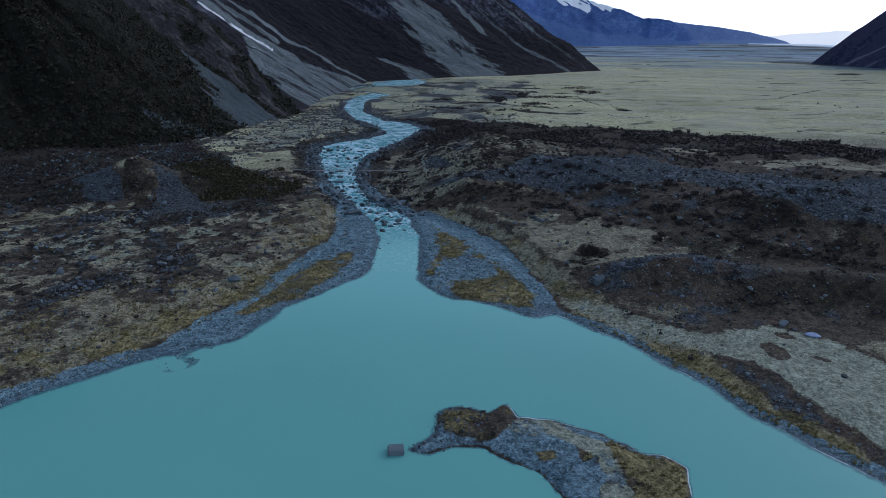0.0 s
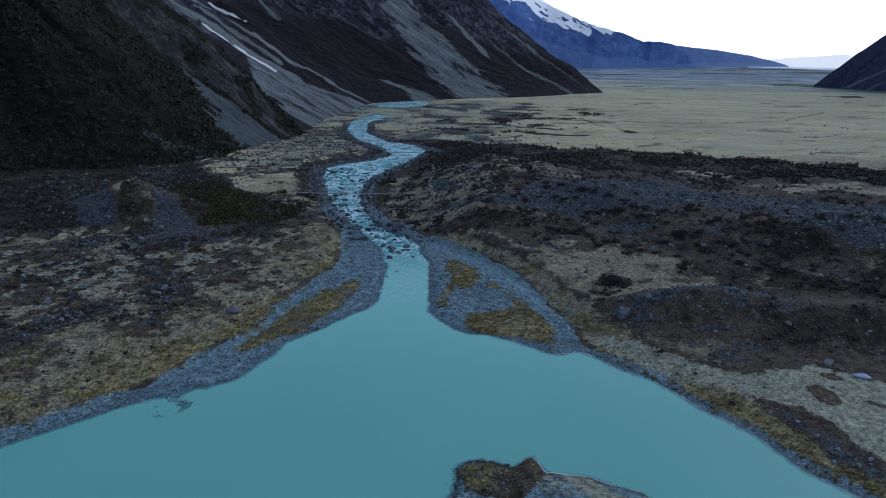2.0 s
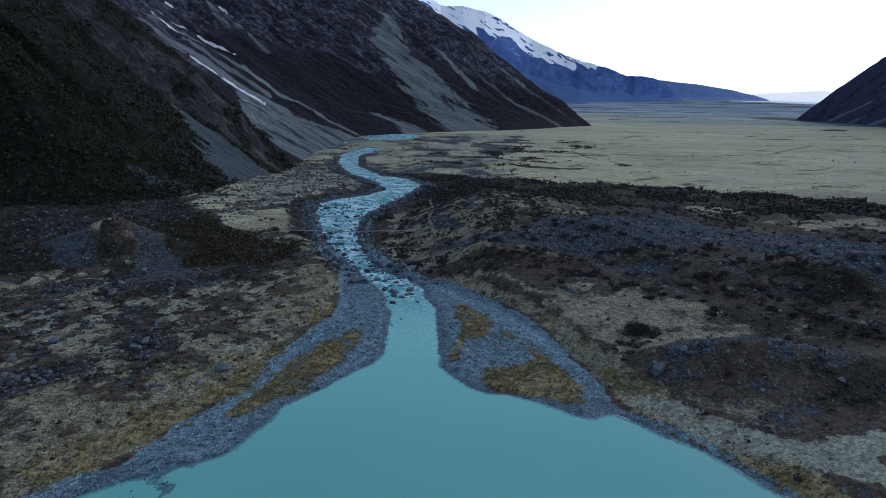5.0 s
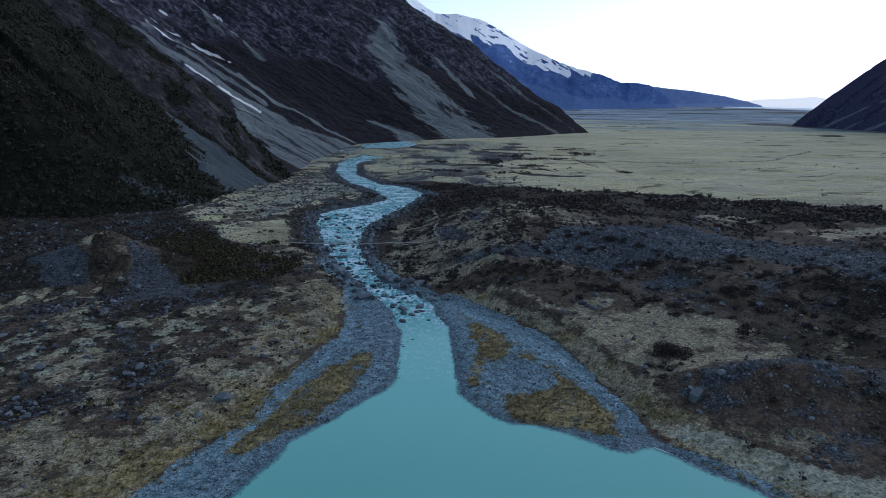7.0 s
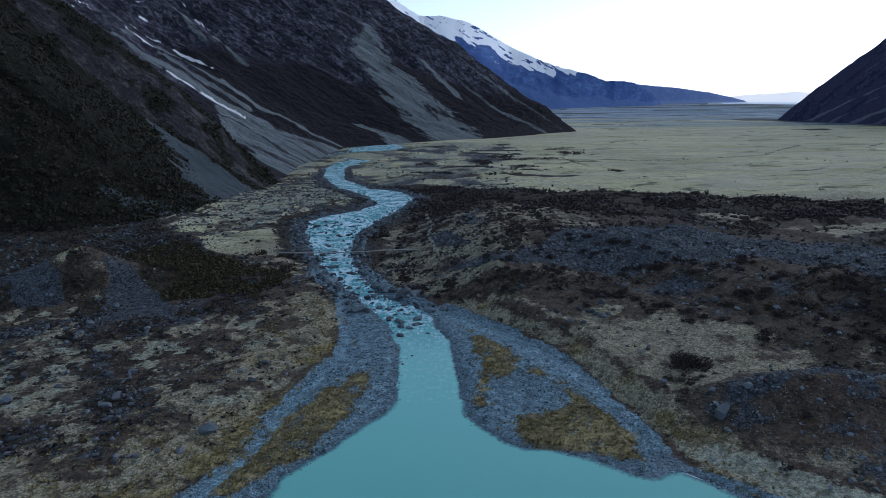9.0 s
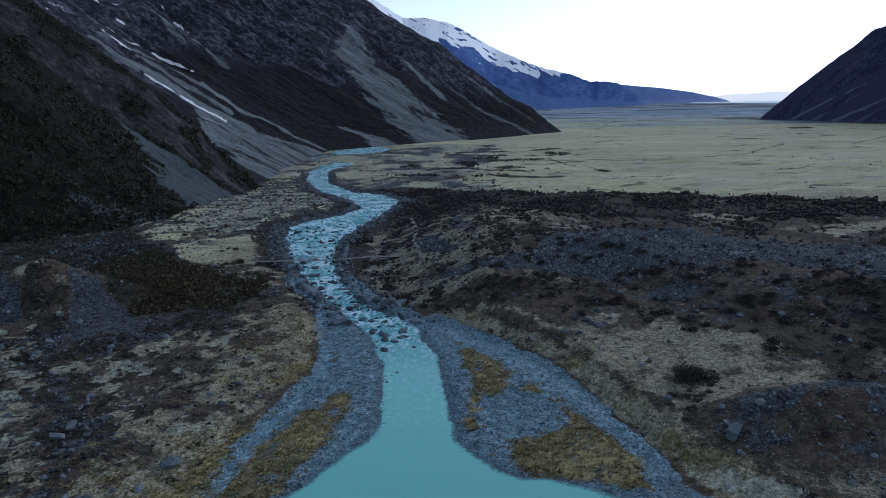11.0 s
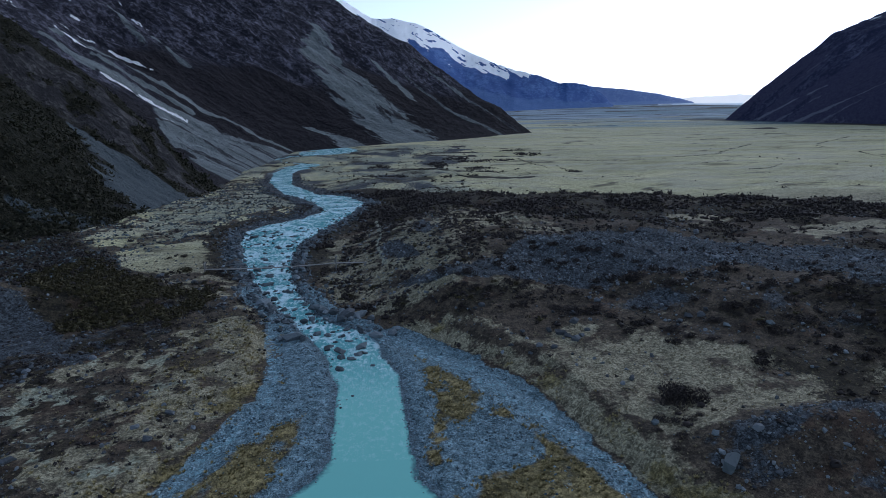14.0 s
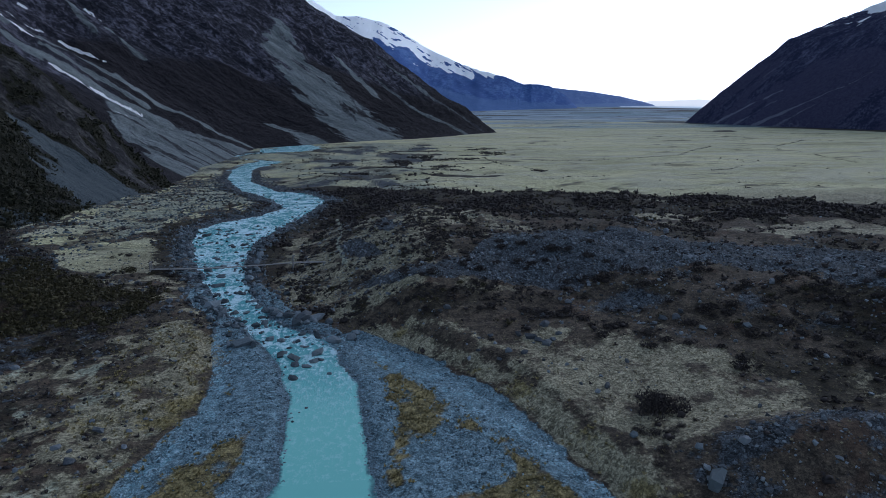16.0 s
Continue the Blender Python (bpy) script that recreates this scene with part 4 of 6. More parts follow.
gx = graded(-4700, -112, 112, 4700, 0.84, 1.036)
gy = np.r_[np.linspace(-1500, 50, 12), graded(60, 62, 290, 4850, 0.84, 1.022)]
GX, GY = np.meshgrid(gx, gy, indexing="ij")
GZ = ground_height(GX.ravel(), GY.ravel())
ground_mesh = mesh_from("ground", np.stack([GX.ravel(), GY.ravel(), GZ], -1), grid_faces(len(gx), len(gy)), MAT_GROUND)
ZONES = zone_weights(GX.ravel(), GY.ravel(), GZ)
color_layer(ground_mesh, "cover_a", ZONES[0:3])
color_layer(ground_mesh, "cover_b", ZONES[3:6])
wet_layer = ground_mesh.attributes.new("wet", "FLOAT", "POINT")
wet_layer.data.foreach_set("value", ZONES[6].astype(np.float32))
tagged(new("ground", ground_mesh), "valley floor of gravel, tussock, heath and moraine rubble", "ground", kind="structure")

# ---------------------------------------------------------------- water
lx = graded(-420, -95, 75, 420, 1.1, 1.12)
ly = graded(-320, 60, 148.4, 148.5, 1.1, 1.12)
ly = np.r_[ly[ly < 149.6], 150.0]
LX, LY = np.meshgrid(lx, ly, indexing="ij")
lake_mesh = mesh_from("lake_water", np.stack([LX.ravel(), LY.ravel(), 0 * LX.ravel()], -1), grid_faces(len(lx), len(ly)), MAT_LAKE)
depth_layer = lake_mesh.attributes.new("depth", "FLOAT", "POINT")
depth_layer.data.foreach_set("value", np.clip(-ground_height(LX.ravel(), LY.ravel()), 0, 5).astype(np.float32))
tagged(new("lake_water", lake_mesh),
       "still milky turquoise glacial lake water", "lake", kind="structure")


def along(line, n):
    p = np.asarray(line, float)
    s = np.r_[0, np.cumsum(np.hypot(*np.diff(p, axis=0).T))]
    t = np.linspace(0, s[-1], n)
    for _ in range(1):
        x, y = np.interp(t, s, p[:, 0]), np.interp(t, s, p[:, 1])
    k = np.array([1, 2, 3, 2, 1]) / 9.0
    x[2:-2], y[2:-2] = np.convolve(x, k, "valid"), np.convolve(y, k, "valid")
    return x, y


def water_strip(name, left, right, n, across, lift, flow_of, label, category):
    ax, ay = along(left, n)
    bx, by = along(right, n)
    f = np.linspace(-0.35, 1.35, across)
    X, Y = ax[:, None] + (bx - ax)[:, None] * f, ay[:, None] + (by - ay)[:, None] * f
    Y = np.maximum(Y, 150.0) if name == "river_water" else Y
    flow = flow_of(X, Y)
    Z = valley(Y) + (lift if name == "river_water" else np.linspace(lift, 0.03, n)[:, None]) + flow * (0.14 * fbm(X, Y, 2.6, 3, 81) + 0.10 * fbm(X, Y, 7, 2, 82)) * (1.0 if name == "river_water" else 0.2)
    me = mesh_from(name, np.stack([X.ravel(), Y.ravel(), Z.ravel()], -1), grid_faces(n, across), MAT_RIVER if name == "river_water" else MAT_STREAM)
    color_layer(me, "flow", [flow.ravel()] * 3)
    under = me.attributes.new("depth", "FLOAT", "POINT")
    under.data.foreach_set("value", np.clip(Z.ravel() - ground_height(X.ravel(), Y.ravel()), 0, 5).astype(np.float32))
    return tagged(new(name, me), label, category, kind="structure")


water_strip("river_water", RIVER_L, RIVER_R, 760, 30, -0.02, lambda x, y: step(160, 205, y + 3 * fbm(x, y, 9, 2, 83)),
            "pale blue glacial river with broken white rapids", "river")


az = np.radians(np.linspace(22.5, 33.0, 240))
near_d = 4200 - 150 * step(23.0, 26.0, np.degrees(az)) + 160 * fbm(np.degrees(az), 0 * az, 1.2, 5, 84)
far_d = 4560 + 0 * az
ring = [np.stack([-13 + d * np.sin(az), 58 + d * np.cos(az), 0 * az + z], -1) for d, z in ((near_d, -33.5), (far_d, -33.5))]
tagged(new("far_lake", mesh_from("far_lake", np.stack(ring, 1).reshape(-1, 3), grid_faces(240, 2), MAT_STILL)), "distant pale lake below the hills", "lake", kind="structure")


def side_stream(line, w0, w1, lift):
    p = np.asarray(line, float)
    d = np.gradient(p, axis=0)
    nrm = np.stack([-d[:, 1], d[:, 0]], -1) / np.hypot(d[:, 0], d[:, 1])[:, None]
    w = np.linspace(w0, w1, len(p))[:, None]
    return p + nrm * w, p - nrm * w


for line, wide, name, label in ((LEFT_STREAM, 1.5, "left_stream", "shallow blue side channel over gravel"), (RIGHT_STREAM, 1.9, "right_stream", "shallow blue side stream over gravel")):
    a, b = side_stream(line, wide, wide, 0)
    water_strip(name, a, b, 160, 8, 0.12, lambda x, y: 0.16 + 0 * x, label, "stream")


# ---------------------------------------------------------------- mountains
def loft(foot, headings, profile, length, nu, nv, power=1.0):
    """A slope from its foot line up the fall lines: u along the foot, s up the slope, and places."""
    p = np.asarray(foot, float)
    seg = np.r_[0, np.cumsum(np.hypot(*np.diff(p, axis=0).T))]
    u = np.linspace(0, seg[-1], nu)
    fx, fy = np.interp(u, seg, p[:, 0]), np.interp(u, seg, p[:, 1])
    th = np.radians(np.interp(u, seg, headings))
    s = length * np.linspace(0, 1, nv) ** power
    rise = np.interp(s, *zip(*profile))
    U, S = np.meshgrid(u, s, indexing="ij")
    return U, S, fx[:, None] - np.cos(th)[:, None] * S, fy[:, None] + np.sin(th)[:, None] * S, valley(fy)[:, None] + rise[None, :] + 0 * U


def mountain(name, U, S, X, Y, Z, cover, material, label, end_back=None, start_back=None, drop=0.75):
    """Closes the slope behind its end spur, and links it with its cover of scree, snow and plants."""
    def back(edge, way, first):
        k = np.arange(1, 9) * 9.0 * (1.35 ** np.arange(8))
        ex = X[edge][None] + way[0] * k[:, None]
        ey = Y[edge][None] + way[1] * k[:, None]
        ez = Z[edge][None] - drop * k[:, None]
        return [(U[edge][None] + (-1 if first else 1) * k[:, None]), S[edge][None] + 0 * k[:, None], ex, ey, ez]

    arrays = [U, S, X, Y, Z] + [c + 0 * U for c in cover]
    for edge, way, first in ((-1, end_back, False), (0, start_back, True)):
        if way is None:
            continue
        extra = back(edge, way, first) + [np.repeat(c[edge][None], 8, 0) for c in arrays[5:]]
        if first:
            arrays = [np.concatenate([e[::-1], a], 0) for a, e in zip(arrays, extra)]
        else:
            arrays = [np.concatenate([a, e], 0) for a, e in zip(arrays, extra)]
    U, S, X, Y, Z = arrays[:5]
    me = mesh_from(name, np.stack([X.ravel(), Y.ravel(), Z.ravel()], -1), grid_faces(*U.shape), material)
    color_layer(me, "cover", [c.ravel() for c in arrays[5:8]])
    uv = me.uv_layers.new(name="slope")
    idx = np.empty(len(me.loops), np.int32)
    me.loops.foreach_get("vertex_index", idx)
    uv.data.foreach_set("uv", np.stack([U.ravel(), S.ravel()], -1)[idx].astype(np.float32).ravel())
    return tagged(new(name, me), label, "mountain", kind="structure")


def chute(U, S, u0, s0, u1, s1, w0, w1, seed=0):
    """A streak from (u0, s0) down to (u1, s1), with its half widths: 1 within."""
    du, ds = u1 - u0, s1 - s0
    t = np.clip(((U - u0) * du + (S - s0) * ds) / (du * du + ds * ds), 0, 1)
    d = np.hypot(U - u0 - t * du, S - s0 - t * ds) + 0.5 * w1 * fbm(U, S * 0.4, 14, 3, 100 + seed) + 0.35 * w1 * fbm(U + 0.3 * S, S * 0.3, 5, 3, 180 + seed)
    return step(1.35, 0.65, d / (w0 + (w1 - w0) * t))


# the near spur with dark bush, a rock band and a scree fan
U, S, X, Y, Z = loft([(-330, 215), (-260, 245), (-202, 280), (-164, 297), (-148, 318), (-134, 349), (-130, 420), (-132, 499)],
                     [75, 65, 50, 35, 25, 12, 4, 0], [(0, 0), (30, 17), (160, 118), (500, 400)], 480, 270, 195, 1.25)
SPUR_U = U[-1, 0]
gul = fbm(U, S * 0.30, 55, 4, 91)
Z = Z + step(0, 60, S) * (10 * gul + 3.5 * fbm(U, S, 17, 3, 92)) * step(SPUR_U + 4, SPUR_U - 50, U) + 1.0 * fbm(U, S, 5, 2, 93) * step(0, 12, S)
Z = Z - 4.5 * step(12, 40, S) * step(335, 350, U) * np.abs(fbm(U, S, 18, 4, 120)) * step(SPUR_U + 2, SPUR_U - 25, U)
Z = Z + step(SPUR_U - 75, SPUR_U, U) * np.interp(S, (0, 20, 38, 58, 77, 104, 127, 160, 480), (0, 9, 18, 22, 24, 25, 24, 22, 10)) + step(SPUR_U - 70, SPUR_U, U) * 2.2 * fbm(U, S, 20, 3, 94)
fan = most(chute(U, S, 337, 68, 324, 42, 3, 11, 1), chute(U, S, 324, 42, 299, 0, 12, 29, 2), chute(U, S, 330, 44, 326, -4, 5, 9, 9))
low_fan = chute(U, S, 215, 26, 235, 2, 4, 9, 3) + chute(U, S, 130, 14, 128, 0, 3, 10, 4) + chute(U, S, 100, 12, 98, 0, 2, 9, 5)
rock = most(chute(U, S, 372, 250, 352, 110, 15, 14, 6), chute(U, S, 356, 112, 364, 42, 18, 22, 7), chute(U, S, 366, 45, 362, 12, 22, 14, 8))
veg = np.clip(1 - 0.95 * rock * step(-0.35, 0.1, fbm(U, S, 13, 3, 107)), 0, 1) * (0.85 + 0.3 * fbm(U, S, 30, 3, 95))
SPUR_VEG = veg * (1 - fan)
mountain("mountain_spur", U, S, X, Y, Z, (np.clip(fan + 0.8 * low_fan, 0, 1), 0 * U, SPUR_VEG), MAT_SPUR,
         "steep dark bush-covered spur with grey scree fans", end_back=(-0.45, 0.9))
SPUR = (U, S, X, Y, Z)

# the long range with snow chutes and pale scree
U, S, X, Y, Z = loft([(-137, 517), (-164, 706), (-162, 900), (-155, 980), (-125, 1010), (-59, 1070), (77, 1170), (262, 1350)],
                     [0, 0, 0, 0, 2, 3, 4, 5], [(0, 0), (110, 53), (390, 256), (900, 640)], 900, 410, 290, 1.3)
END = U[-1, 0]
edge = step(END + 5, END - 110, U)
Z = Z + step(0, 90, S) * edge * (17 * fbm(U + 0.25 * S, S * 0.22, 95, 4, 96) + 6 * fbm(U, S * 0.4, 30, 4, 97))
Z = Z + 2.6 * fbm(U, S, 9, 3, 98) * step(0, 40, S)
Z = Z + 23 * step(END - 130, END, U) * np.interp(S, (0, 66, 130, 186, 249, 319, 364, 500), (0, 0.85, 1.0, 0.85, 1.05, 0.5, 0.3, 0)) + step(END - 120, END, U) * 4.0 * fbm(U, S, 34, 4, 99) * step(0, 50, S)
snow = most(chute(U, S, 397, 268, 379, 232, 2.2, 3.6, 11), chute(U, S, 379, 232, 389, 210, 3.6, 1.6, 10), chute(U, S, 443, 281, 461, 254, 2.4, 2.0, 12), chute(U, S, 466, 237, 474, 195, 2.8, 1.8, 13),
            chute(U, S, 335, 188, 338, 150, 2.4, 4.6, 14), chute(U, S, 338, 152, 362, 106, 4.6, 1.4, 15), chute(U, S, 311, 115, 319, 107, 2.0, 1.5, 16), chute(U, S, 236, 256, 290, 218, 3.5, 3, 17))
snow = most(snow, 0.8 * step(0.42, 0.52, fbm(U, S * 0.6, 9, 3, 101)) * step(250, 310, S) * step(720, 520, U))
snow = snow * step(-0.55, -0.1, fbm(U - 0.25 * S, S * 0.2, 4.5, 3, 122))
fan_lo, fan_hi = np.interp(S, (0, 22, 60, 87, 115, 140), (95, 128, 195, 222, 300, 345)), np.interp(S, (0, 30, 62, 111, 140), (425, 398, 376, 392, 360))
wander = 16 * fbm(U, S * 0.4, 40, 4, 106) + 7 * fbm(U + 0.2 * S, S * 0.25, 11, 3, 109)
fan = step(-9, 9, U - fan_lo + wander) * step(9, -9, U - fan_hi + wander) * step(142, 120, S)
lines = step(0.16, 0.36, fbm(U - 0.55 * S, S * 0.10, 13, 3, 108))
scree = most(fan * (1.0 - 0.55 * lines), chute(U, S, 342, 250, 335, 204, 5, 9, 21), chute(U, S, 350, 208, 353, 135, 10, 17, 22), chute(U, S, 360, 64, 414, 2, 4, 11, 25),
             chute(U, S, 246, 98, 174, 45, 5, 9, 26), chute(U, S, 174, 45, 96, 0, 8, 24, 27),
             chute(U, S, 370, 254, 416, 216, 4, 6, 28), chute(U, S, 416, 216, 434, 160, 6, 8, 29), chute(U, S, 434, 160, 428, 98, 8, 10, 30), chute(U, S, 428, 98, 436, 45, 10, 9, 39), chute(U, S, 436, 46, 456, 8, 8, 6, 40),
             chute(U, S, 376, 214, 386, 172, 4, 6, 46), chute(U, S, 386, 172, 401, 118, 6, 7, 47), 0.8 * chute(U, S, 556, 270, 536, 206, 3, 6, 38), 0.7 * chute(U, S, 560, 330, 520, 250, 4, 5, 48))
big = most(chute(U, S, 893, 316, 806, 240, 6, 30, 31), chute(U, S, 806, 240, 752, 120, 32, 46, 32), chute(U, S, 752, 120, 694, 4, 44, 50, 33))
big = big * (1 - 0.6 * step(0.12, 0.34, fbm(U - 0.45 * S, S * 0.22, 11, 4, 49)) * step(-18, 22, U - np.interp(S, (0, 120, 240, 320), (690, 748, 800, 885))))
scree = most(scree, big, 0.85 * chute(U, S, 907, 232, 884, 160, 4, 9, 34), 0.85 * chute(U, S, 884, 160, 858, 126, 9, 7, 50),
             0.8 * chute(U, S, 583, 72, 577, 0, 6, 26, 35), 0.6 * chute(U, S, 930, 190, 925, 0, 3, 8, 36), 0.55 * chute(U, S, 985, 210, 985, 10, 2.5, 6, 37))
scree = scree * (0.92 + 0.30 * fbm(U, S * 0.25, 20, 3, 102))
crags = step(150, 290, S + 70 * fbm(U, S, 120, 3, 110)) * step(420, 560, U + 0.4 * S)
Z = Z - 15 * crags * np.abs(fbm(U + 0.2 * S, S * 0.8, 46, 5, 118)) * edge + 4 * crags * fbm(U, S, 14, 3, 119) * edge
veg = np.clip(step(290, 110, S + 120 * fbm(U + 0.3 * S, S * 0.5, 90, 5, 103)) * 0.95, 0, 1) * (1 - np.clip(scree, 0, 1))
mountain("mountain_range", U, S, X, Y, Z, (np.clip(scree, 0, 1), np.clip(snow, 0, 1), veg), MAT_RANGE,
         "dark rocky range with pale scree and snow chutes", end_back=(0.35, 0.94))

# the dark mountain across the plain, bluish from haze painted into its colours
U, S, X, Y, Z = loft([(896, 1790), (985, 1560), (1133, 1350), (1420, 1130), (1900, 900)], [195, 196, 200, 205, 210],
                     [(0, 0), (60, 58), (250, 222), (440, 303), (640, 372), (900, 430)], 900, 260, 165, 1.2)
Z = Z + step(0, 80, S) * step(-10, 160, U) * (22 * fbm(U, S * 0.25, 130, 4, 111) + 8 * fbm(U, S * 0.5, 40, 3, 112)) + 5 * fbm(U, S, 30, 4, 113) * step(0, 60, S)
Z = Z - step(20, 120, S) * step(0, 60, U) * (16 * np.abs(fbm(U - 0.35 * S, S * 0.30, 70, 4, 126)) + 6 * np.abs(fbm(U - 0.35 * S, S * 0.5, 26, 3, 127)))
scree = most(chute(U, S, 330, 150, 258, 46, 1.5, 4, 41), chute(U, S, 258, 46, 215, 2, 4, 8, 51), chute(U, S, 165, 110, 100, 6, 1.5, 6, 42), 0.75 * chute(U, S, 300, 60, 270, 0, 2, 6, 43), 0.6 * chute(U, S, 60, 190, 70, 120, 1.5, 3, 44), 0.7 * chute(U, S, 190, 70, 160, 0, 2, 6, 45),
             0.5 * chute(U, S, 240, 210, 225, 150, 1.5, 3, 52), 0.6 * chute(U, S, 130, 60, 90, 0, 2, 5, 53), step(34, 4, S + 22 * fbm(U, S, 24, 3, 54)) * (0.25 + 0.5 * fbm(U, S, 40, 3, 55)))
snow = most(step(385, 430, S + 40 * fbm(U, S, 50, 5, 114)), 0.9 * step(0.22, 0.36, fbm(U, S * 0.6, 14, 4, 116)) * step(285, 345, S))
veg_gap = step(0.05, 0.4, fbm(U + 0.3 * S, S * 0.3, 60, 5, 117))
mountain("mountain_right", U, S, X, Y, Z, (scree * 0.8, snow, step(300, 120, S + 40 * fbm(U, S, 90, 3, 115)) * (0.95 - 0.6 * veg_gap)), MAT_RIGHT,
         "dark brown steep mountain painted haze-blue, with a dusting of snow", start_back=(-0.1, 0.99), drop=1.0)


def far_wall(name, base, crest, depths, nu, nv, material, label, eye=(-13, 58, 55), jag=0.1, snow_at=None, seed=0):
    """A far range: azimuths with distance and elevation of its foot, and elevations of its crest, in degrees."""
    az = np.linspace(crest[0][0], crest[-1][0], nu)
    d0 = np.interp(az, [b[0] for b in base], [b[1] for b in base])
    foot_e = np.interp(az, [b[0] for b in base], [b[2] for b in base])
    top_e = np.interp(az, [c[0] for c in crest], [c[1] for c in crest])
    depth = np.interp(az, *zip(*depths))[:, None]
    t = np.linspace(0, 1, nv)
    A, T = np.meshgrid(np.radians(az), t, indexing="ij")
    D = d0[:, None] + depth * T
    top = np.tan(np.radians(top_e[:, None] + jag * fbm(az * 4, az * 0, 1.7, 4, seed)[:, None] * T ** 5)) * (d0[:, None] + depth)
    bottom = (np.tan(np.radians(foot_e)) * d0)[:, None] - 6
    Zz = bottom + (top - bottom) * (T ** 1.12)
    Uu, Ss = A * d0.mean(), T * np.maximum(top - bottom, 1) * 1.6
    Zz = Zz + np.sin(np.pi * T) * np.minimum(0.12 * (top - bottom), 40) * (1.2 * fbm(Uu + 0.7 * Ss, Ss * 0.5, 240, 4, seed + 1) + 0.4 * fbm(Uu, Ss * 0.6, 80, 3, seed + 2))
    X, Y, Zz = eye[0] + D * np.sin(A), eye[1] + D * np.cos(A), eye[2] + Zz
    if snow_at is None:
        snow = 0 * T
    else:
        el = np.degrees(np.arctan2(Zz - eye[2], D))
        snow = step(-0.12, 0.16, el - np.interp(np.degrees(A), *zip(*snow_at)) + 0.5 * fbm(Uu + 0.5 * Ss, Ss, 90, 6, seed + 3) + 1.0 * fbm(Uu + 0.5 * Ss, Ss * 0.16, 24, 4, seed + 6))
        snow = snow * step(-0.46, -0.16, fbm(Uu + 0.6 * Ss, Ss * 0.25, 13, 4, seed + 7))
    return mountain(name, Uu, Ss, X, Y, Zz, (0 * T, snow, step(0.6, 0.15, T + 0.2 * fbm(Uu, Ss, 120, 3, seed + 5))), material, label)


# haze blue sits in its colours; slopes laid back to brighten the snow
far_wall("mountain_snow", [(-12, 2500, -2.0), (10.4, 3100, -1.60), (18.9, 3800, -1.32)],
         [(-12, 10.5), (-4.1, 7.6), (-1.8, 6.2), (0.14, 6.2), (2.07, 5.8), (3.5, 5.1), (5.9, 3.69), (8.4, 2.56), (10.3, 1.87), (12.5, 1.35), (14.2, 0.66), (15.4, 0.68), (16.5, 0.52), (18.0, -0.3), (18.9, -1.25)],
         ((-12, 2600), (6, 2000), (12, 700), (15, 300), (19, 200)), 380, 76, MAT_FAR, "distant mountain painted haze-blue, with snow on its upper slopes", jag=0.07, snow_at=((-12, 6.5), (-2, 5.0), (0, 4.6), (2, 4.0), (6, 2.3), (10.3, 1.55), (12.8, 1.2), (14, 1.5), (19, 3)), seed=121)
# bluff behind it, with more haze in its colour
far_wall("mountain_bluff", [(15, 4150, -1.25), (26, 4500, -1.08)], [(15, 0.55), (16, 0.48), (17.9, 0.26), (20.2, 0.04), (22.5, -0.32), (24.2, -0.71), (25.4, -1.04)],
         ((15, 400), (26, 400)), 160, 30, MAT_BLUFF, "long low distant bluff painted haze-blue", jag=0.02, seed=131)
# laid back towards the sky and glowing, so they look haze-paled
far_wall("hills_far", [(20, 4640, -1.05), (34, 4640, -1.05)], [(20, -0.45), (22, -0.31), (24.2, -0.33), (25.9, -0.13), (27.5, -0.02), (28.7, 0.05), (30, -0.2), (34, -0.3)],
         ((20, 1700), (34, 1700)), 120, 14, MAT_HAZE, "pale horizon hills, haze painted in and faintly glowing", jag=0.04, seed=141)


# ---------------------------------------------------------------- rocks and plants: templates
rng = np.random.default_rng(7)


def ico(subdiv):
    bm = bmesh.new()
    bmesh.ops.create_icosphere(bm, subdivisions=subdiv, radius=1.0)
    v = np.array([p.co[:] for p in bm.verts])
    f = np.array([[q.index for q in p.verts] for p in bm.faces])
    bm.free()
    return v, f


def rock_shape(points, seed, boxy=False):
    """A broken block: the hull of some points, squat and angular."""
    r = np.random.default_rng(seed)
    bm = bmesh.new()
    for _ in range(points):
        d = r.normal(size=3)
        d /= np.abs(d).max() ** 0.6 * np.linalg.norm(d) ** 0.4
        bm.verts.new(d * r.uniform(0.66, 1.0) * 0.86)
    if boxy:
        for k in range(8):
            for _ in range(3):
                bm.verts.new([(0.70 if k >> j & 1 else -0.70) + r.normal(0, 0.27) for j in range(3)])
    bmesh.ops.convex_hull(bm, input=bm.verts[:])
    for v in [v for v in bm.verts if not v.link_faces]:
        bm.verts.remove(v)
    bmesh.ops.triangulate(bm, faces=bm.faces[:])
    bm.verts.index_update()
    v = np.array([p.co[:] for p in bm.verts]) * np.array([1.0, r.uniform(0.66, 0.95), r.uniform(0.55, 0.8)])
    f = np.array([[q.index for q in p.verts] for p in bm.faces])
    bm.free()
    return v, f


def chip_shape(seed):
    """A small angular cobble of eight faces."""
    r = np.random.default_rng(seed)
    v = np.array([(1, 0, 0), (-1, 0, 0), (0, 1, 0), (0, -1, 0), (0, 0, 1), (0, 0, -1)], float) * r.uniform(0.7, 1.2, (6, 1)) + r.normal(0, 0.16, (6, 3))
    v = v * np.array([1.0, r.uniform(0.65, 0.95), r.uniform(0.5, 0.75)])
    f = np.array([(0, 2, 4), (2, 1, 4), (1, 3, 4), (3, 0, 4), (2, 0, 5), (1, 2, 5), (3, 1, 5), (0, 3, 5)])
    return v, f


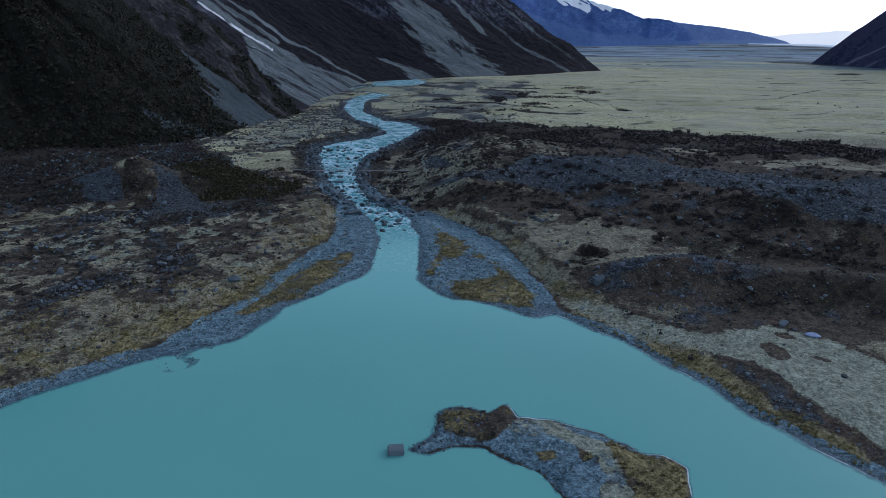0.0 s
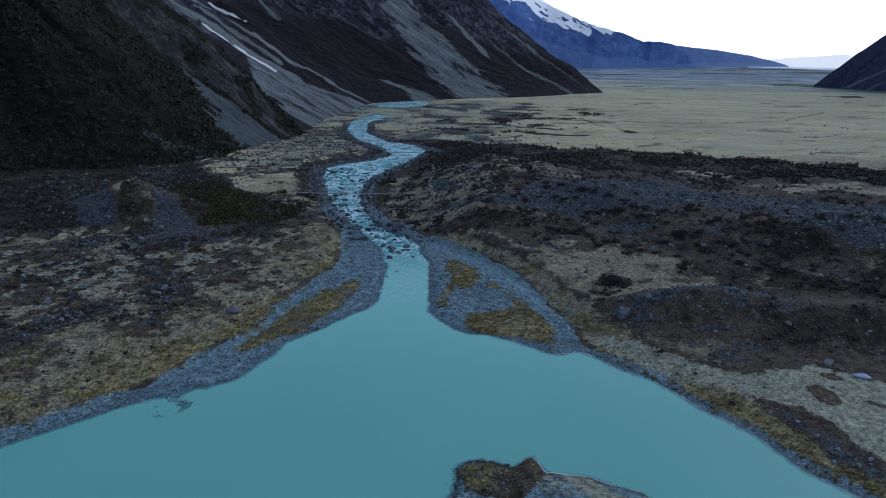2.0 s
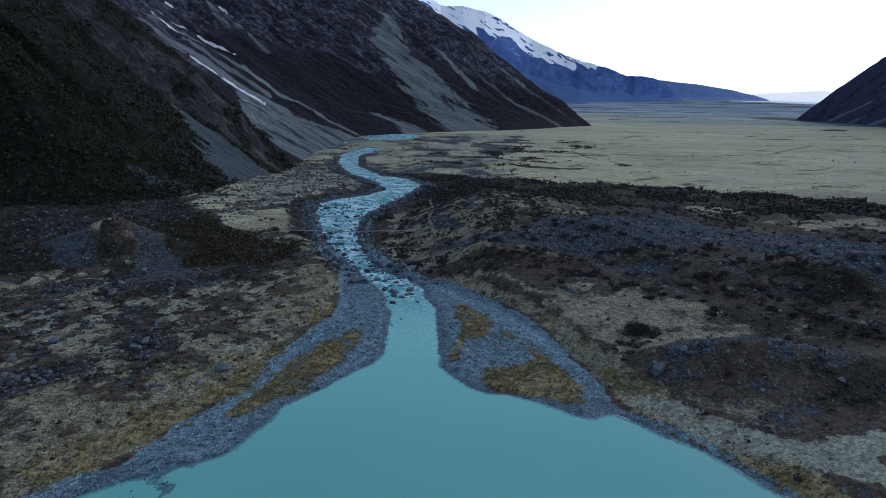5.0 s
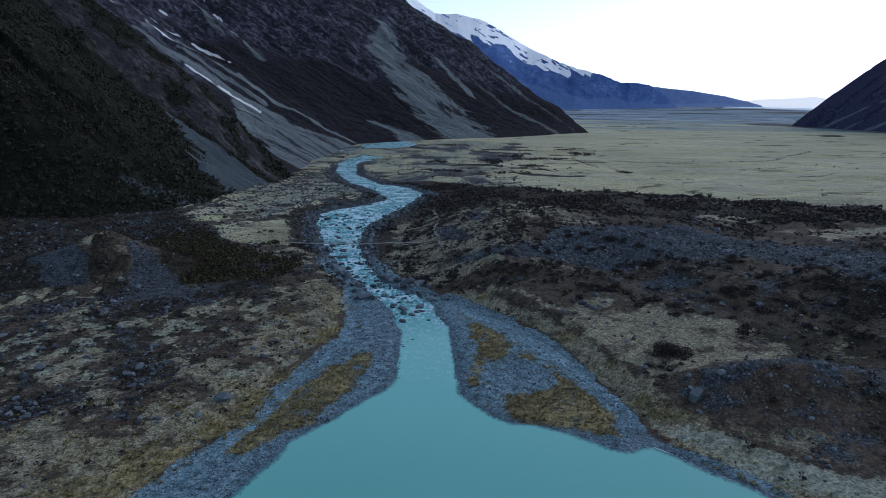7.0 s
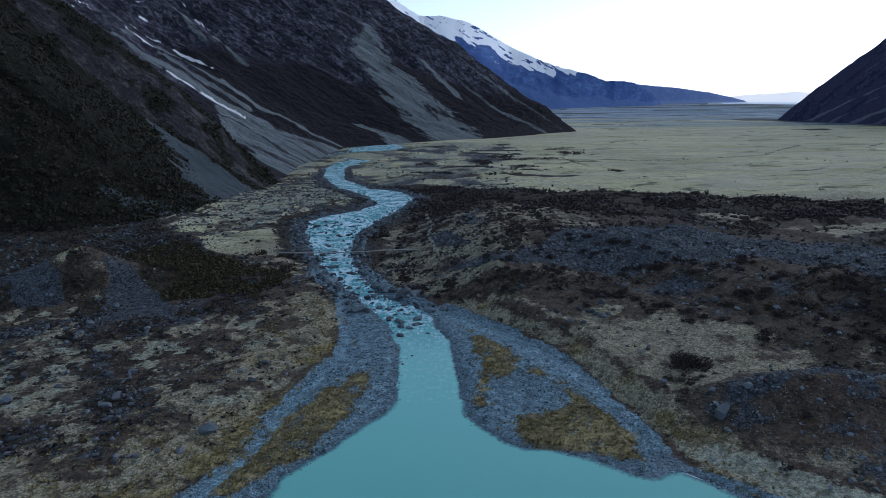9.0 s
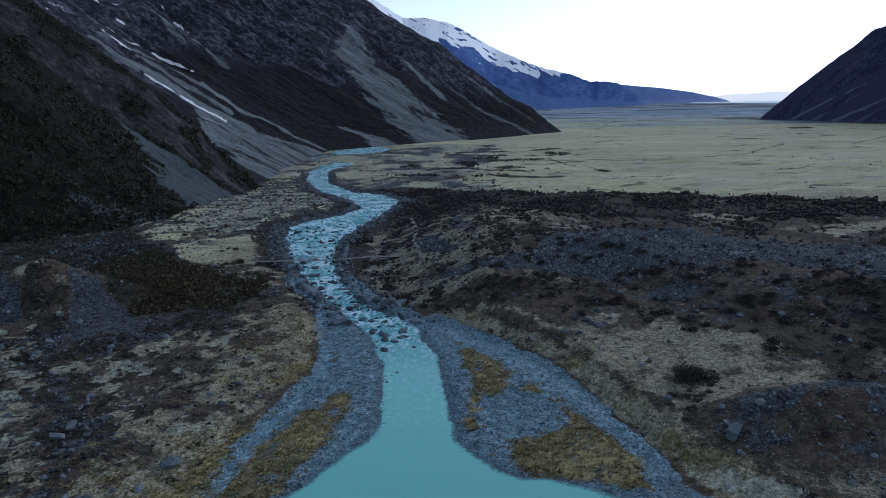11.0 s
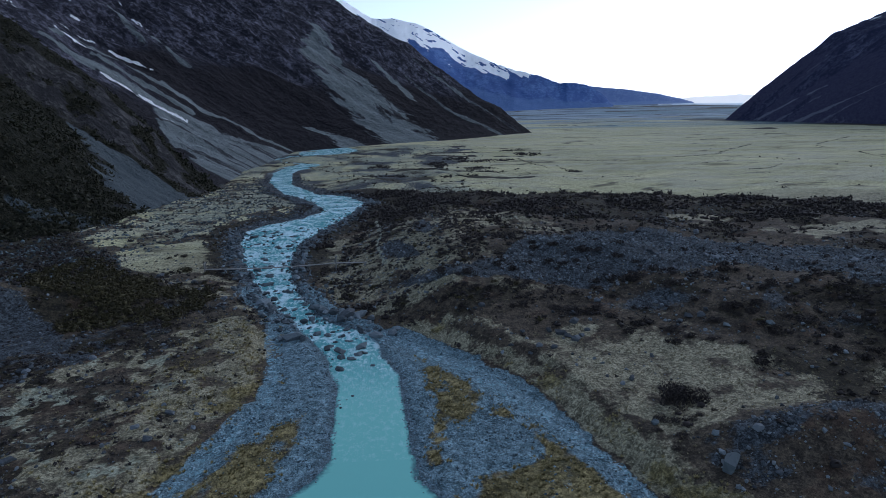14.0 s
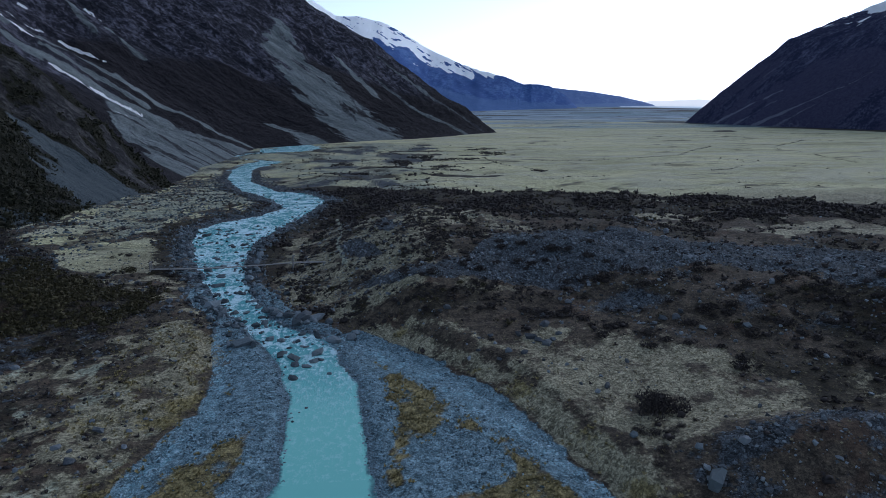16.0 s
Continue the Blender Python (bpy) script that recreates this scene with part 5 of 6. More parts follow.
def shrub_shape(seed, leaves, leaf=0.24, flat=0.75, core=0, heart=1.0):
    """A ragged dome of many small leaf sprays, in several lobes, round a lumpy heart of twigs."""
    r = np.random.default_rng(seed)
    lobes = [(r.uniform(-0.55, 0.55), r.uniform(-0.55, 0.55), r.uniform(0.2, 0.55), r.uniform(0.35, 0.65)) for _ in range(6)]
    vs, fs = [], []
    for k in range(leaves):
        lx, ly, lz, lr = lobes[k % len(lobes)]
        d = r.normal(size=3)
        d /= np.linalg.norm(d)
        c = np.array([lx, ly, lz * flat]) + d * lr * r.uniform(0.65, 1.05) * np.array([1, 1, flat])
        c[2] = max(c[2], 0.02)
        a = r.normal(size=3) * 0.7 + d * 0.5
        a /= np.linalg.norm(a)
        b = np.cross(a, r.normal(size=3))
        b /= np.linalg.norm(b) + 1e-9
        s = leaf * r.uniform(0.6, 1.4)
        i = len(vs)
        vs += [c - a * s - b * s * 0.45, c + b * s * 0.5 - a * s * 0.1, c + a * s * 1.0, c - b * s * 0.55 + a * s * 0.15]
        fs += [(i, i + 1, i + 2), (i, i + 2, i + 3)]
    if core:
        v, f = ico(core)
        v = v * (1 + r.normal(0, 0.16, (len(v), 1))) + r.normal(0, 0.05, v.shape)
        v = v * heart * np.array([0.72, 0.64, 0.58 * flat]) + np.array([0, 0, 0.16])
        fs += [tuple(len(vs) + i for i in q) for q in f]
        vs += list(v)
    return np.array(vs), np.array(fs)


def tussock_shape(seed, blades=8):
    r = np.random.default_rng(seed)
    vs, fs = [], []
    for k in range(blades):
        a = 2 * math.pi * (k + r.uniform(-0.4, 0.4)) / blades
        d, s = np.array([math.cos(a), math.sin(a), 0]), np.array([-math.sin(a), math.cos(a), 0])
        reach, h = r.uniform(0.45, 1.0), r.uniform(0.6, 1.0)
        i = len(vs)
        vs += [s * 0.28, -s * 0.28, d * reach + np.array([0, 0, h * 0.75])]
        fs += [(i, i + 1, i + 2)]
    return np.array(vs), np.array(fs)


def scatter(name, shapes, places, sizes, material, label, category, group="", tilt=0.2, squash=(0.8, 1.2), sink=0.25, smooth=False, flip=True):
    """One joined object of many small pieces."""
    vs, fs, at = [], [], 0
    kinds = rng.integers(0, len(shapes), len(places))
    for k, (v, f) in enumerate(shapes):
        sel = kinds == k
        n = int(sel.sum())
        if not n:
            continue
        a = rng.uniform(0, 2 * math.pi, n)
        tx, ty = rng.normal(0, tilt, n), rng.normal(0, tilt, n)
        sz = sizes[sel][:, None] * np.stack([rng.uniform(*squash, n), rng.uniform(*squash, n), rng.uniform(*squash, n)], -1)
        w = v[None] * sz[:, None]
        x, y, z = w[..., 0], w[..., 1], w[..., 2]
        x, z = x + tx[:, None] * z, z - tx[:, None] * x
        y, z = y + ty[:, None] * z, z - ty[:, None] * y
        c, s = np.cos(a)[:, None], np.sin(a)[:, None]
        w = np.stack([c * x - s * y, s * x + c * y, z], -1) + places[sel][:, None]
        w[..., 2] += (sizes[sel] * (0.5 - sink))[:, None] if sink < 0.5 else 0
        vs.append(w.reshape(-1, 3))
        fs.append((f[None] + (at + np.arange(n) * len(v))[:, None, None]).reshape(-1, 3))
        at += n * len(v)
    me = mesh_from(name, np.concatenate(vs), np.concatenate(fs), material, smooth)
    return tagged(new(name, me), label, category, group, kind="stuff")


def draw(n, box, accept, seed):
    """Places in a box of the plan, kept by the chance accept(x, y, z, zones)."""
    r = np.random.default_rng(seed)
    x, y = r.uniform(box[0], box[1], n), r.uniform(box[2], box[3], n)
    z = ground_height(x, y)
    w = zone_weights(x, y, z)
    keep = r.uniform(size=n) < np.clip(accept(x, y, z, w), 0, 1)
    return np.stack([x, y, z], -1)[keep]


ROCKS = [rock_shape(14, k) for k in range(8)]
PEBBLES = [chip_shape(20 + k) for k in range(8)]
BLOCKS = [rock_shape(26, 40 + k) for k in range(5)] + [rock_shape(12, 77, True)]
SHRUBS = [shrub_shape(60 + k, 15, 0.25, core=1, heart=0.72) for k in range(6)]
SPRIGS = [shrub_shape(160 + k, 16, 0.24, core=1, heart=0.7) for k in range(6)]
FUZZ = [shrub_shape(380 + k, 1500, 0.045, flat=0.6) for k in range(3)]
BUSHES = [shrub_shape(80 + k, 330, 0.10) for k in range(4)]
CROWNS = [shrub_shape(260 + k, 12, 0.30, flat=0.95, core=1, heart=0.72) for k in range(8)]
TUFTS = [tussock_shape(100 + k) for k in range(4)]

# fields: how likely each kind is, over the plan
dry = lambda x, y, z, w: (z > valley(y) + 0.12)
left_of = lambda x, y: step(0, 6, np.interp(y, LEFT_Y, LEFT_X) - x)
right_of = lambda x, y: step(0, 4, x - np.interp(y, BANK_Y, BANK_X))


RIDGE = [(-125, 252), (-117, 278), (-110, 274), (-98, 259), (-78, 240), (-66, 231), (-65, 220), (-70, 213), (-82, 210), (-90, 208), (-108, 222)]
heath_ridge = lambda x, y: step(3.0, -3.0, inside_distance(x, y, RIDGE) + 4.0 * fbm(x, y, 9, 3, 222))


def rocky_left(x, y, z, w):
    clump = np.clip(w[4] + 0.25 * step(0.1, 0.5, fbm(x, y, 13, 3, 201)), 0, 1)
    return left_of(x, y) * (0.05 + 0.9 * clump) * (1 - w[1] * 0.85) * dry(x, y, z, w) * step(310, 270, y) * (1 - 0.85 * heath_ridge(x, y)) * (1 - 0.9 * step(2, -1, np.minimum(inside_distance(x, y, APRON_RIGHT), inside_distance(x, y, APRON_LEFT)))) * (1 - 0.6 * step(2, -1, inside_distance(x, y, STONE_BAND)))


def rubble_right(x, y, z, w):
    clump = step(-0.1, 0.5, fbm(x, y, 11, 3, 203))
    return right_of(x, y) * dry(x, y, z, w) * (w[4] * 0.95 + 0.25 * step(0.25, 0.6, hill(x, y, 54, 136, 26, 12, 6)) * (0.3 + clump) + 0.30 * clump * step(180, 200, moraine_q(x, y)) + 0.22 * clump + 0.45 * step(205, 215, y) * step(300, 270, y) * step(10, -5, x)) * (1 - 0.95 * w[2] * (1 - w[4]) * (1 - 0.6 * step(205, 215, y) * step(10, -5, x)))


river_edge = lambda x, y: inside_distance(x, y, RIVER)


def bank_boulders(x, y, z, w):
    d = river_edge(x, y)
    return step(-1.4, 0.2, d) * step(9, 3, d) * step(194, 212, y) * 0.75


stones = draw(40000, (-135, -38, 84, 300), rocky_left, 301)
scatter("tussock_flat_stones", ROCKS, stones, 0.15 + 0.48 * rng.power(0.35, len(stones)), MAT_BOULDER, "scattered grey boulders and stones among tussock", "stones", sink=0.3, tilt=0.25)
stones = draw(47000, (-36, 150, 76, 320), rubble_right, 302)
scatter("moraine_rubble_stones", ROCKS, stones, 0.16 + 0.60 * rng.power(0.26, len(stones)), MAT_RUBBLE, "dark grey moraine rubble stones", "rubble", sink=0.3, tilt=0.25)
stones = draw(60000, (10, 155, 134, 272), lambda x, y, z, w: 0.85 * w[4] * np.maximum(step(3, -2, inside_distance(x, y, RUBBLE)), step(2, -1, inside_distance(x, y, MOUND))) * (0.35 + 0.65 * step(-0.2, 0.3, fbm(x, y, 7, 3, 228))), 309)
scatter("scree_chips", PEBBLES, stones, 0.13 + 0.32 * rng.power(0.35, len(stones)), MAT_RUBBLE, "blue-grey broken scree stones on the moraine", "stones", sink=0.3, tilt=0.3)
stones = draw(26000, (-95, 0, 183, 460), bank_boulders, 303)
scatter("river_bank_stones", ROCKS, stones, 0.25 + 0.95 * rng.power(0.32, len(stones)), MAT_BANK_ROCK, "grey boulders heaped along the river banks", "stones", sink=0.3, tilt=0.25)
stones = draw(90000, (-85, 30, 84, 235), lambda x, y, z, w: w[0] * (z > valley(y) - 0.2) * (0.25 + 0.75 * step(-0.1, 0.5, fbm(x, y, 6, 3, 204))), 304)
scatter("bar_pebbles", PEBBLES, stones, 0.10 + 0.26 * rng.power(0.4, len(stones)), MAT_COBBLE, "grey cobbles on the gravel bars", "cobbles", sink=0.35, tilt=0.2)
stones = draw(9000, (-85, -10, 165, 470), lambda x, y, z, w: step(0.6, -0.3, river_edge(x, y)) * (0.10 + 0.75 * step(-4.5, -1.0, river_edge(x, y))) * (0.12 * step(152, 170, y) + 0.88 * step(175, 225, y)), 305)
stones[:, 2] = valley(stones[:, 1]) - 0.1
scatter("river_rocks", ROCKS, stones, 0.22 + 0.75 * rng.power(0.35, len(stones)), MAT_RIVER_ROCK, "dark wet rocks breaking the rapids", "rocks", sink=0.42, tilt=0.2)
stones = draw(16000, (-150, -50, 262, 560), lambda x, y, z, w: left_of(x, y) * (0.3 + 0.7 * step(0.0, 0.5, fbm(x, y, 12, 3, 216))) * step(-0.5, 1.5, inside_distance(x, y, MEADOW)), 307)
scatter("far_bank_stones", PEBBLES, stones, 0.25 + 0.75 * rng.power(0.35, len(stones)), MAT_RIVER_ROCK, "grey stones on the far river flats", "stones", sink=0.3, tilt=0.25)
stones = draw(22000, (-150, 10, 290, 640), lambda x, y, z, w: step(-0.8, 0.4, river_edge(x, y)) * step(16, 5, river_edge(x, y) + 3 * fbm(x, y, 9, 3, 227)) * 0.8, 308)
scatter("far_rim_stones", PEBBLES, stones, 0.3 + 0.8 * rng.power(0.35, len(stones)), MAT_BOULDER, "grey boulders along the far river bends", "stones", sink=0.3, tilt=0.25)
stones = draw(500, (-10, 4, 76, 92), lambda x, y, z, w: 0.9 * step(1.5, -0.5, inside_distance(x, y, ISLAND)) * step(6, 0, x), 306)
scatter("island_stones", ROCKS, stones, 0.14 + 0.3 * rng.power(0.5, len(stones)), MAT_BOULDER, "stones on the spit of the small island", "stones", sink=0.3)


# ---------------------------------------------------------------- single boulders
BLOCK_MESHES = [mesh_from("boulder", v, f, MAT_BOULDER, False) for v, f in BLOCKS]
BANK_MESHES = [mesh_from("boulder", v, f, MAT_BANK_ROCK, False) for v, f in BLOCKS]
PALE_MESHES = [mesh_from("boulder", v, f, MAT_PALE_ROCK, False) for v, f in BLOCKS]
RIVER_MESHES = [mesh_from("river_boulder", v, f, MAT_RIVER_ROCK, False) for v, f in BLOCKS]


def boulder(x, y, size, kind, turn, label, group="", river=False, high=1.0, name="boulder", sink=0.22, pale=False, bank=False, dark=False):
    ob = new(name, (RIVER_MESHES if river or dark else PALE_MESHES if pale else BANK_MESHES if bank else BLOCK_MESHES)[kind % 6])
    z = float(ground_height(np.array([x]), np.array([y]))[0])
    if river:
        z = float(valley(np.array([y]))[0]) - 0.15
    ob.location = (x, y, z + size * high * (0.5 - sink) * 0.75)
    ob.rotation_euler = (0.12 * math.sin(turn * 3), 0.12 * math.cos(turn * 5), turn)
    ob.scale = (size, size, size * high)
    return tagged(ob, label, "boulder", group)


boulder(30.7, 139.0, 1.3, 5, 0.9, "large pale grey angular boulder beside the rubble mound", high=1.75, pale=True)
boulder(31.6, 145.0, 0.95, 2, 1.2, "pale block of stone at the head of the rubble mound", pale=True)
boulder(54.0, 184.5, 0.95, 1, 1.9, "pale block of stone on the brown moraine slope", pale=True)
boulder(62.5, 183.0, 1.1, 3, 0.4, "pale block of stone on the brown moraine slope", pale=True)
for k, (x, y, size) in enumerate(((22.1, 184.8, 1.5), (21.0, 186.6, 1.2), (13.8, 181.9, 1.0), (16.6, 181.0, 0.9), (17.6, 189.5, 1.1), (19.8, 188.0, 1.0), (23.8, 186.4, 0.9), (11.8, 180.5, 0.7), (25.6, 188.5, 0.9))):
    boulder(x, y, size, k, 1.1 + k, "dark grey boulder at the edge of the straw flat", "boulders at the edge of the straw flat", high=0.95)
for k, (x, y, size) in enumerate(((48.8, 191.0, 1.25), (51.2, 190.2, 1.3), (46.4, 190.0, 0.8), (53.0, 191.8, 0.9))):
    boulder(x, y, size, k + 1, 2.0 + k, "grey block of stone among moraine shrubs", "blocks on the moraine slope", high=1.1)
for k, (x, y, size) in enumerate(((-92.9, 131.4, 1.2), (-90.8, 130.7, 1.3), (-90.2, 132.9, 1.1), (-87.1, 130.1, 1.2), (-88.7, 134.8, 1.0), (-86.9, 135.6, 0.9), (-93.1, 136.2, 1.2), (-95.2, 132.6, 1.0), (-88.9, 131.9, 0.9), (-91.8, 134.5, 0.9), (-85.2, 131.4, 0.8), (-74.3, 141.2, 1.0), (-74.9, 143.6, 0.8), (-73.0, 142.4, 0.7), (-96.3, 148.2, 1.7), (-99.2, 138.9, 1.6))):
    boulder(x, y, 0.8 * size, k, 0.7 * k, "grey boulder heaped with others on the tussock flat", "heaped boulders on the tussock flat", high=0.95)
for k, (x, y, size) in enumerate(((-53.6, 255.3, 1.7), (-43.9, 222.2, 1.5), (-35.8, 214.5, 1.5), (-55.6, 266.6, 1.6), (-59.1, 262.9, 1.5), (-22.4, 195.2, 1.3), (-30.5, 202.5, 0.9), (-25.2, 198.6, 0.9), (-27.2, 202.2, 1.0), (-48.2, 231.6, 1.6), (-46.4, 238.5, 1.2), (-52.5, 246.0, 1.3))):
    boulder(x, y, size, k, 0.9 * k, "dark wet boulder parting the rapids", "large boulders in the rapids", river=True, high=0.75, name="river_boulder")
for k, (x, y, size) in enumerate(((-30.6, 217.1, 1.9), (-33.3, 219.0, 1.6), (-36.6, 222.4, 1.7), (-24.1, 214.2, 1.5), (-20.9, 212.3, 1.2), (-28.8, 218.6, 1.3), (-39.0, 226.0, 1.5))):
    boulder(x, y, size, k + 2, 1.3 * k, "large grey boulder on the river bank", "boulders along the river", bank=True, high=0.9)
boulder(25.2, 151.2, 0.9, 3, 1.6, "dark boulder on straw-coloured grass", dark=True)
boulder(-26.8, 214.2, 2.8, 2, 0.5, "huge rounded grey boulder at the rapids", high=1.1)
boulder(-37.5, 212.8, 1.3, 4, 0.1, "dark wet boulder in the rapids", river=True)
boulder(-41.0, 214.0, 1.0, 0, 1.2, "dark wet boulder in the rapids", river=True)
boulder(-23.0, 190.8, 1.2, 1, 0.2, "dark wet boulder in the river", river=True)
boulder(-55.8, 138.2, 1.9, 3, 1.4, "black boulder at the head of a side channel", high=0.9, dark=True)
boulder(-53.9, 157.0, 1.1, 0, 0.3, "rounded purple-grey boulder on tussock")
square = bmesh.new()
bmesh.ops.create_cube(square, size=1.0, matrix=Matrix.Diagonal((2.4, 1.9, 1.5, 1)))
bmesh.ops.bevel(square, geom=square.edges[:], offset=0.16, segments=2, affect="EDGES")
r4 = np.random.default_rng(5)
for v in square.verts:
    v.co += Vector(r4.normal(0, 0.035, 3))
square_mesh = bpy.data.meshes.new("boulder")
square.to_mesh(square_mesh)
square.free()
square_mesh.materials.append(MAT_PALE_ROCK)
ob = new("boulder", square_mesh)
ob.location, ob.rotation_euler = (-9.9, 78.0, 0.1), (0.03, -0.04, 0.15)
tagged(ob, "flat-topped square grey rock standing in the lake", "boulder")
boulder(65.5, 121.5, 1.0, 5, 0.8, "dark boulder at the foot of the rubble mound", dark=True)

r2 = np.random.default_rng(17)
spots = draw(5200, (-120, -42, 95, 262), lambda x, y, z, w: 0.5 * rocky_left(x, y, z, w), 311)
for k, (x, y, z) in enumerate(spots[:120]):
    boulder(x, y, r2.uniform(0.5, 0.9) * r2.choice([0.8, 1.0, 1.25]), k, r2.uniform(0, 6), "grey lichen-spotted boulder on the tussock flat", "boulders on the tussock flat", high=r2.uniform(0.8, 1.2))
spots = draw(4200, (-5, 110, 112, 262), lambda x, y, z, w: 0.5 * rubble_right(x, y, z, w), 312)
for k, (x, y, z) in enumerate(spots[:75]):
    boulder(x, y, r2.uniform(0.6, 1.05) * r2.choice([0.8, 1.0, 1.4]), k, r2.uniform(0, 6), "dark grey boulder on the moraine", "boulders on the moraine", high=r2.uniform(0.8, 1.2))
spots = draw(2500, (-80, -12, 196, 300), bank_boulders, 313)
for k, (x, y, z) in enumerate(spots[:50]):
    boulder(x, y, r2.uniform(0.8, 1.7), k, r2.uniform(0, 6), "large grey boulder on the river bank", "boulders along the river", bank=True, high=r2.uniform(0.75, 1.1))
spots = draw(420, (-80, -14, 183, 330), lambda x, y, z, w: step(-0.8, -2, river_edge(x, y)) * 0.9, 314)
for k, (x, y, z) in enumerate(spots[:75]):
    boulder(x, y, r2.uniform(0.55, 1.35), k, r2.uniform(0, 6), "dark wet boulder in the rapids", "boulders in the river", river=True, high=r2.uniform(0.6, 0.9), name="river_boulder")

# ---------------------------------------------------------------- plants
heath_any = lambda x, y, z, w: w[3] * dry(x, y, z, w) * (1 - w[0]) * (1 - 0.7 * w[4])
spots = draw(42000, (-230, 200, 84, 460), lambda x, y, z, w: heath_any(x, y, z, w) * (0.25 + 0.75 * step(-0.1, 0.3, fbm(x, y, 9, 3, 211))) * step(0.2, 0.9, 0.45 + (y > 285) + 0.6 * left_of(x, y) + 0.4 * (y > 180)), 321)
half = rng.uniform(size=len(spots)) < np.where(spots[:, 1] > 265, 0.30, 0.12) + 0.55 * (hill(spots[:, 0], spots[:, 1], -90, 235, 26, 18) > 0.3)
scatter("heath_shrubs", SHRUBS, spots[~half], 0.35 + 0.95 * rng.power(0.6, int((~half).sum())), MAT_SHRUB, "dark leafless matagouri scrub on the moraine", "scrub", sink=0.5, tilt=0.1, smooth=True)
scatter("green_heath_shrubs", SHRUBS, spots[half], 0.35 + 1.0 * rng.power(0.6, int(half.sum())), MAT_GREEN, "olive green heath shrubs", "scrub", sink=0.5, tilt=0.1, smooth=True)
spots = draw(15000, (-34, 170, 110, 300), lambda x, y, z, w: right_of(x, y) * dry(x, y, z, w) * (1 - 0.9 * w[0]) * (1 - 0.95 * w[5]) * (0.12 + 0.88 * step(0.3, 0.6, w[3])) * (step(183, 196, moraine_q(x, y)) * (1 - 0.8 * w[4]) * step(0.05, 0.5, fbm(x, y, 12, 3, 215) + 0.2) + 0.12 + 0.35 * hill(x, y, 60, 132, 30, 8)), 327)
scatter("moraine_scrub", SHRUBS, spots, 0.35 + 1.25 * rng.power(0.45, len(spots)), MAT_SHRUB, "dark scrub dotted over the moraine slopes", "scrub", sink=0.5, tilt=0.1, smooth=True)
spots = draw(12000, (-135, -56, 200, 285), lambda x, y, z, w: heath_ridge(x, y) * dry(x, y, z, w) * left_of(x, y) * step(0.0, 0.4, 0.45 + fbm(x, y, 8, 3, 217)), 328)
scatter("knoll_heath", SHRUBS, spots, 0.5 + 1.2 * rng.power(0.6, len(spots)), MAT_GREEN, "dense dark green heath on the low ridge", "scrub", sink=0.5, tilt=0.1, smooth=True)
spots = draw(14000, (-300, -100, 165, 335), lambda x, y, z, w: w[3] * dry(x, y, z, w) * (0.25 + 0.75 * step(-0.1, 0.3, fbm(x, y, 14, 3, 218))) * 0.8 * (1 - 0.92 * step(0.15, 0.45, hill(x, y, -118, 213, 19, 13, 12)) * (1 - w[3])), 329)
scatter("spur_foot_scrub", SPRIGS, spots, 0.5 + 1.5 * rng.power(0.5, len(spots)), MAT_SHRUB, "dark scrub at the foot of the spur", "scrub", sink=0.5, tilt=0.1, smooth=True)
stones = draw(12000, (-260, -100, 150, 320), lambda x, y, z, w: left_of(x, y) * step(0.0, 0.5, fbm(x, y, 16, 3, 219) + 0.1) * 0.6 * (1 - 0.85 * step(0.2, 0.5, hill(x, y, -117, 213, 17, 11, 12))), 330)
scatter("knoll_stones", ROCKS, stones, 0.25 + 0.9 * rng.power(0.35, len(stones)), MAT_RIVER_ROCK, "dark grey boulders round the knoll", "stones", sink=0.3, tilt=0.25)
spots = draw(15000, (-60, 360, 280, 470), lambda x, y, z, w: w[3] * (1 - w[5]) * (y > 290 - 0.2 * np.clip(x - 60, 0, 200)) * step(4, -5, y - np.interp(x, RIM_X, RIM_Y)) * step(-0.1, 0.4, 0.25 + fbm(x, y, 18, 3, 212)), 322)
scatter("ridge_scrub", SPRIGS, spots, 0.9 + 2.2 * rng.power(0.5, len(spots)), MAT_SHRUB, "dense dark scrub along the far edge of the moraine", "scrub", sink=0.5, tilt=0.1, smooth=True)
def plain_patches(x, y):
    out = 0 * x
    for cx, cy, rx, ry in ((69, 771, 26, 16), (57, 816, 18, 22), (101, 784, 24, 14), (149, 857, 16, 22), (145, 916, 24, 12), (-23, 597, 22, 10), (37, 577, 16, 5), (9, 655, 14, 10), (74, 649, 15, 7), (70, 686, 24, 9), (21, 556, 9, 4), (150, 640, 7, 12), (200, 405, 10, 4), (262, 352, 26, 5), (280, 372, 22, 5), (165, 402, 8, 3), (30, 740, 12, 30), (-30, 720, 10, 20)):
        out = np.maximum(out, hill(x, y, cx, cy, rx, ry))
    return step(0.3, 0.6, out + 0.55 * fbm(x * 0.6, y * 0.6, 16, 4, 221) - 0.05)


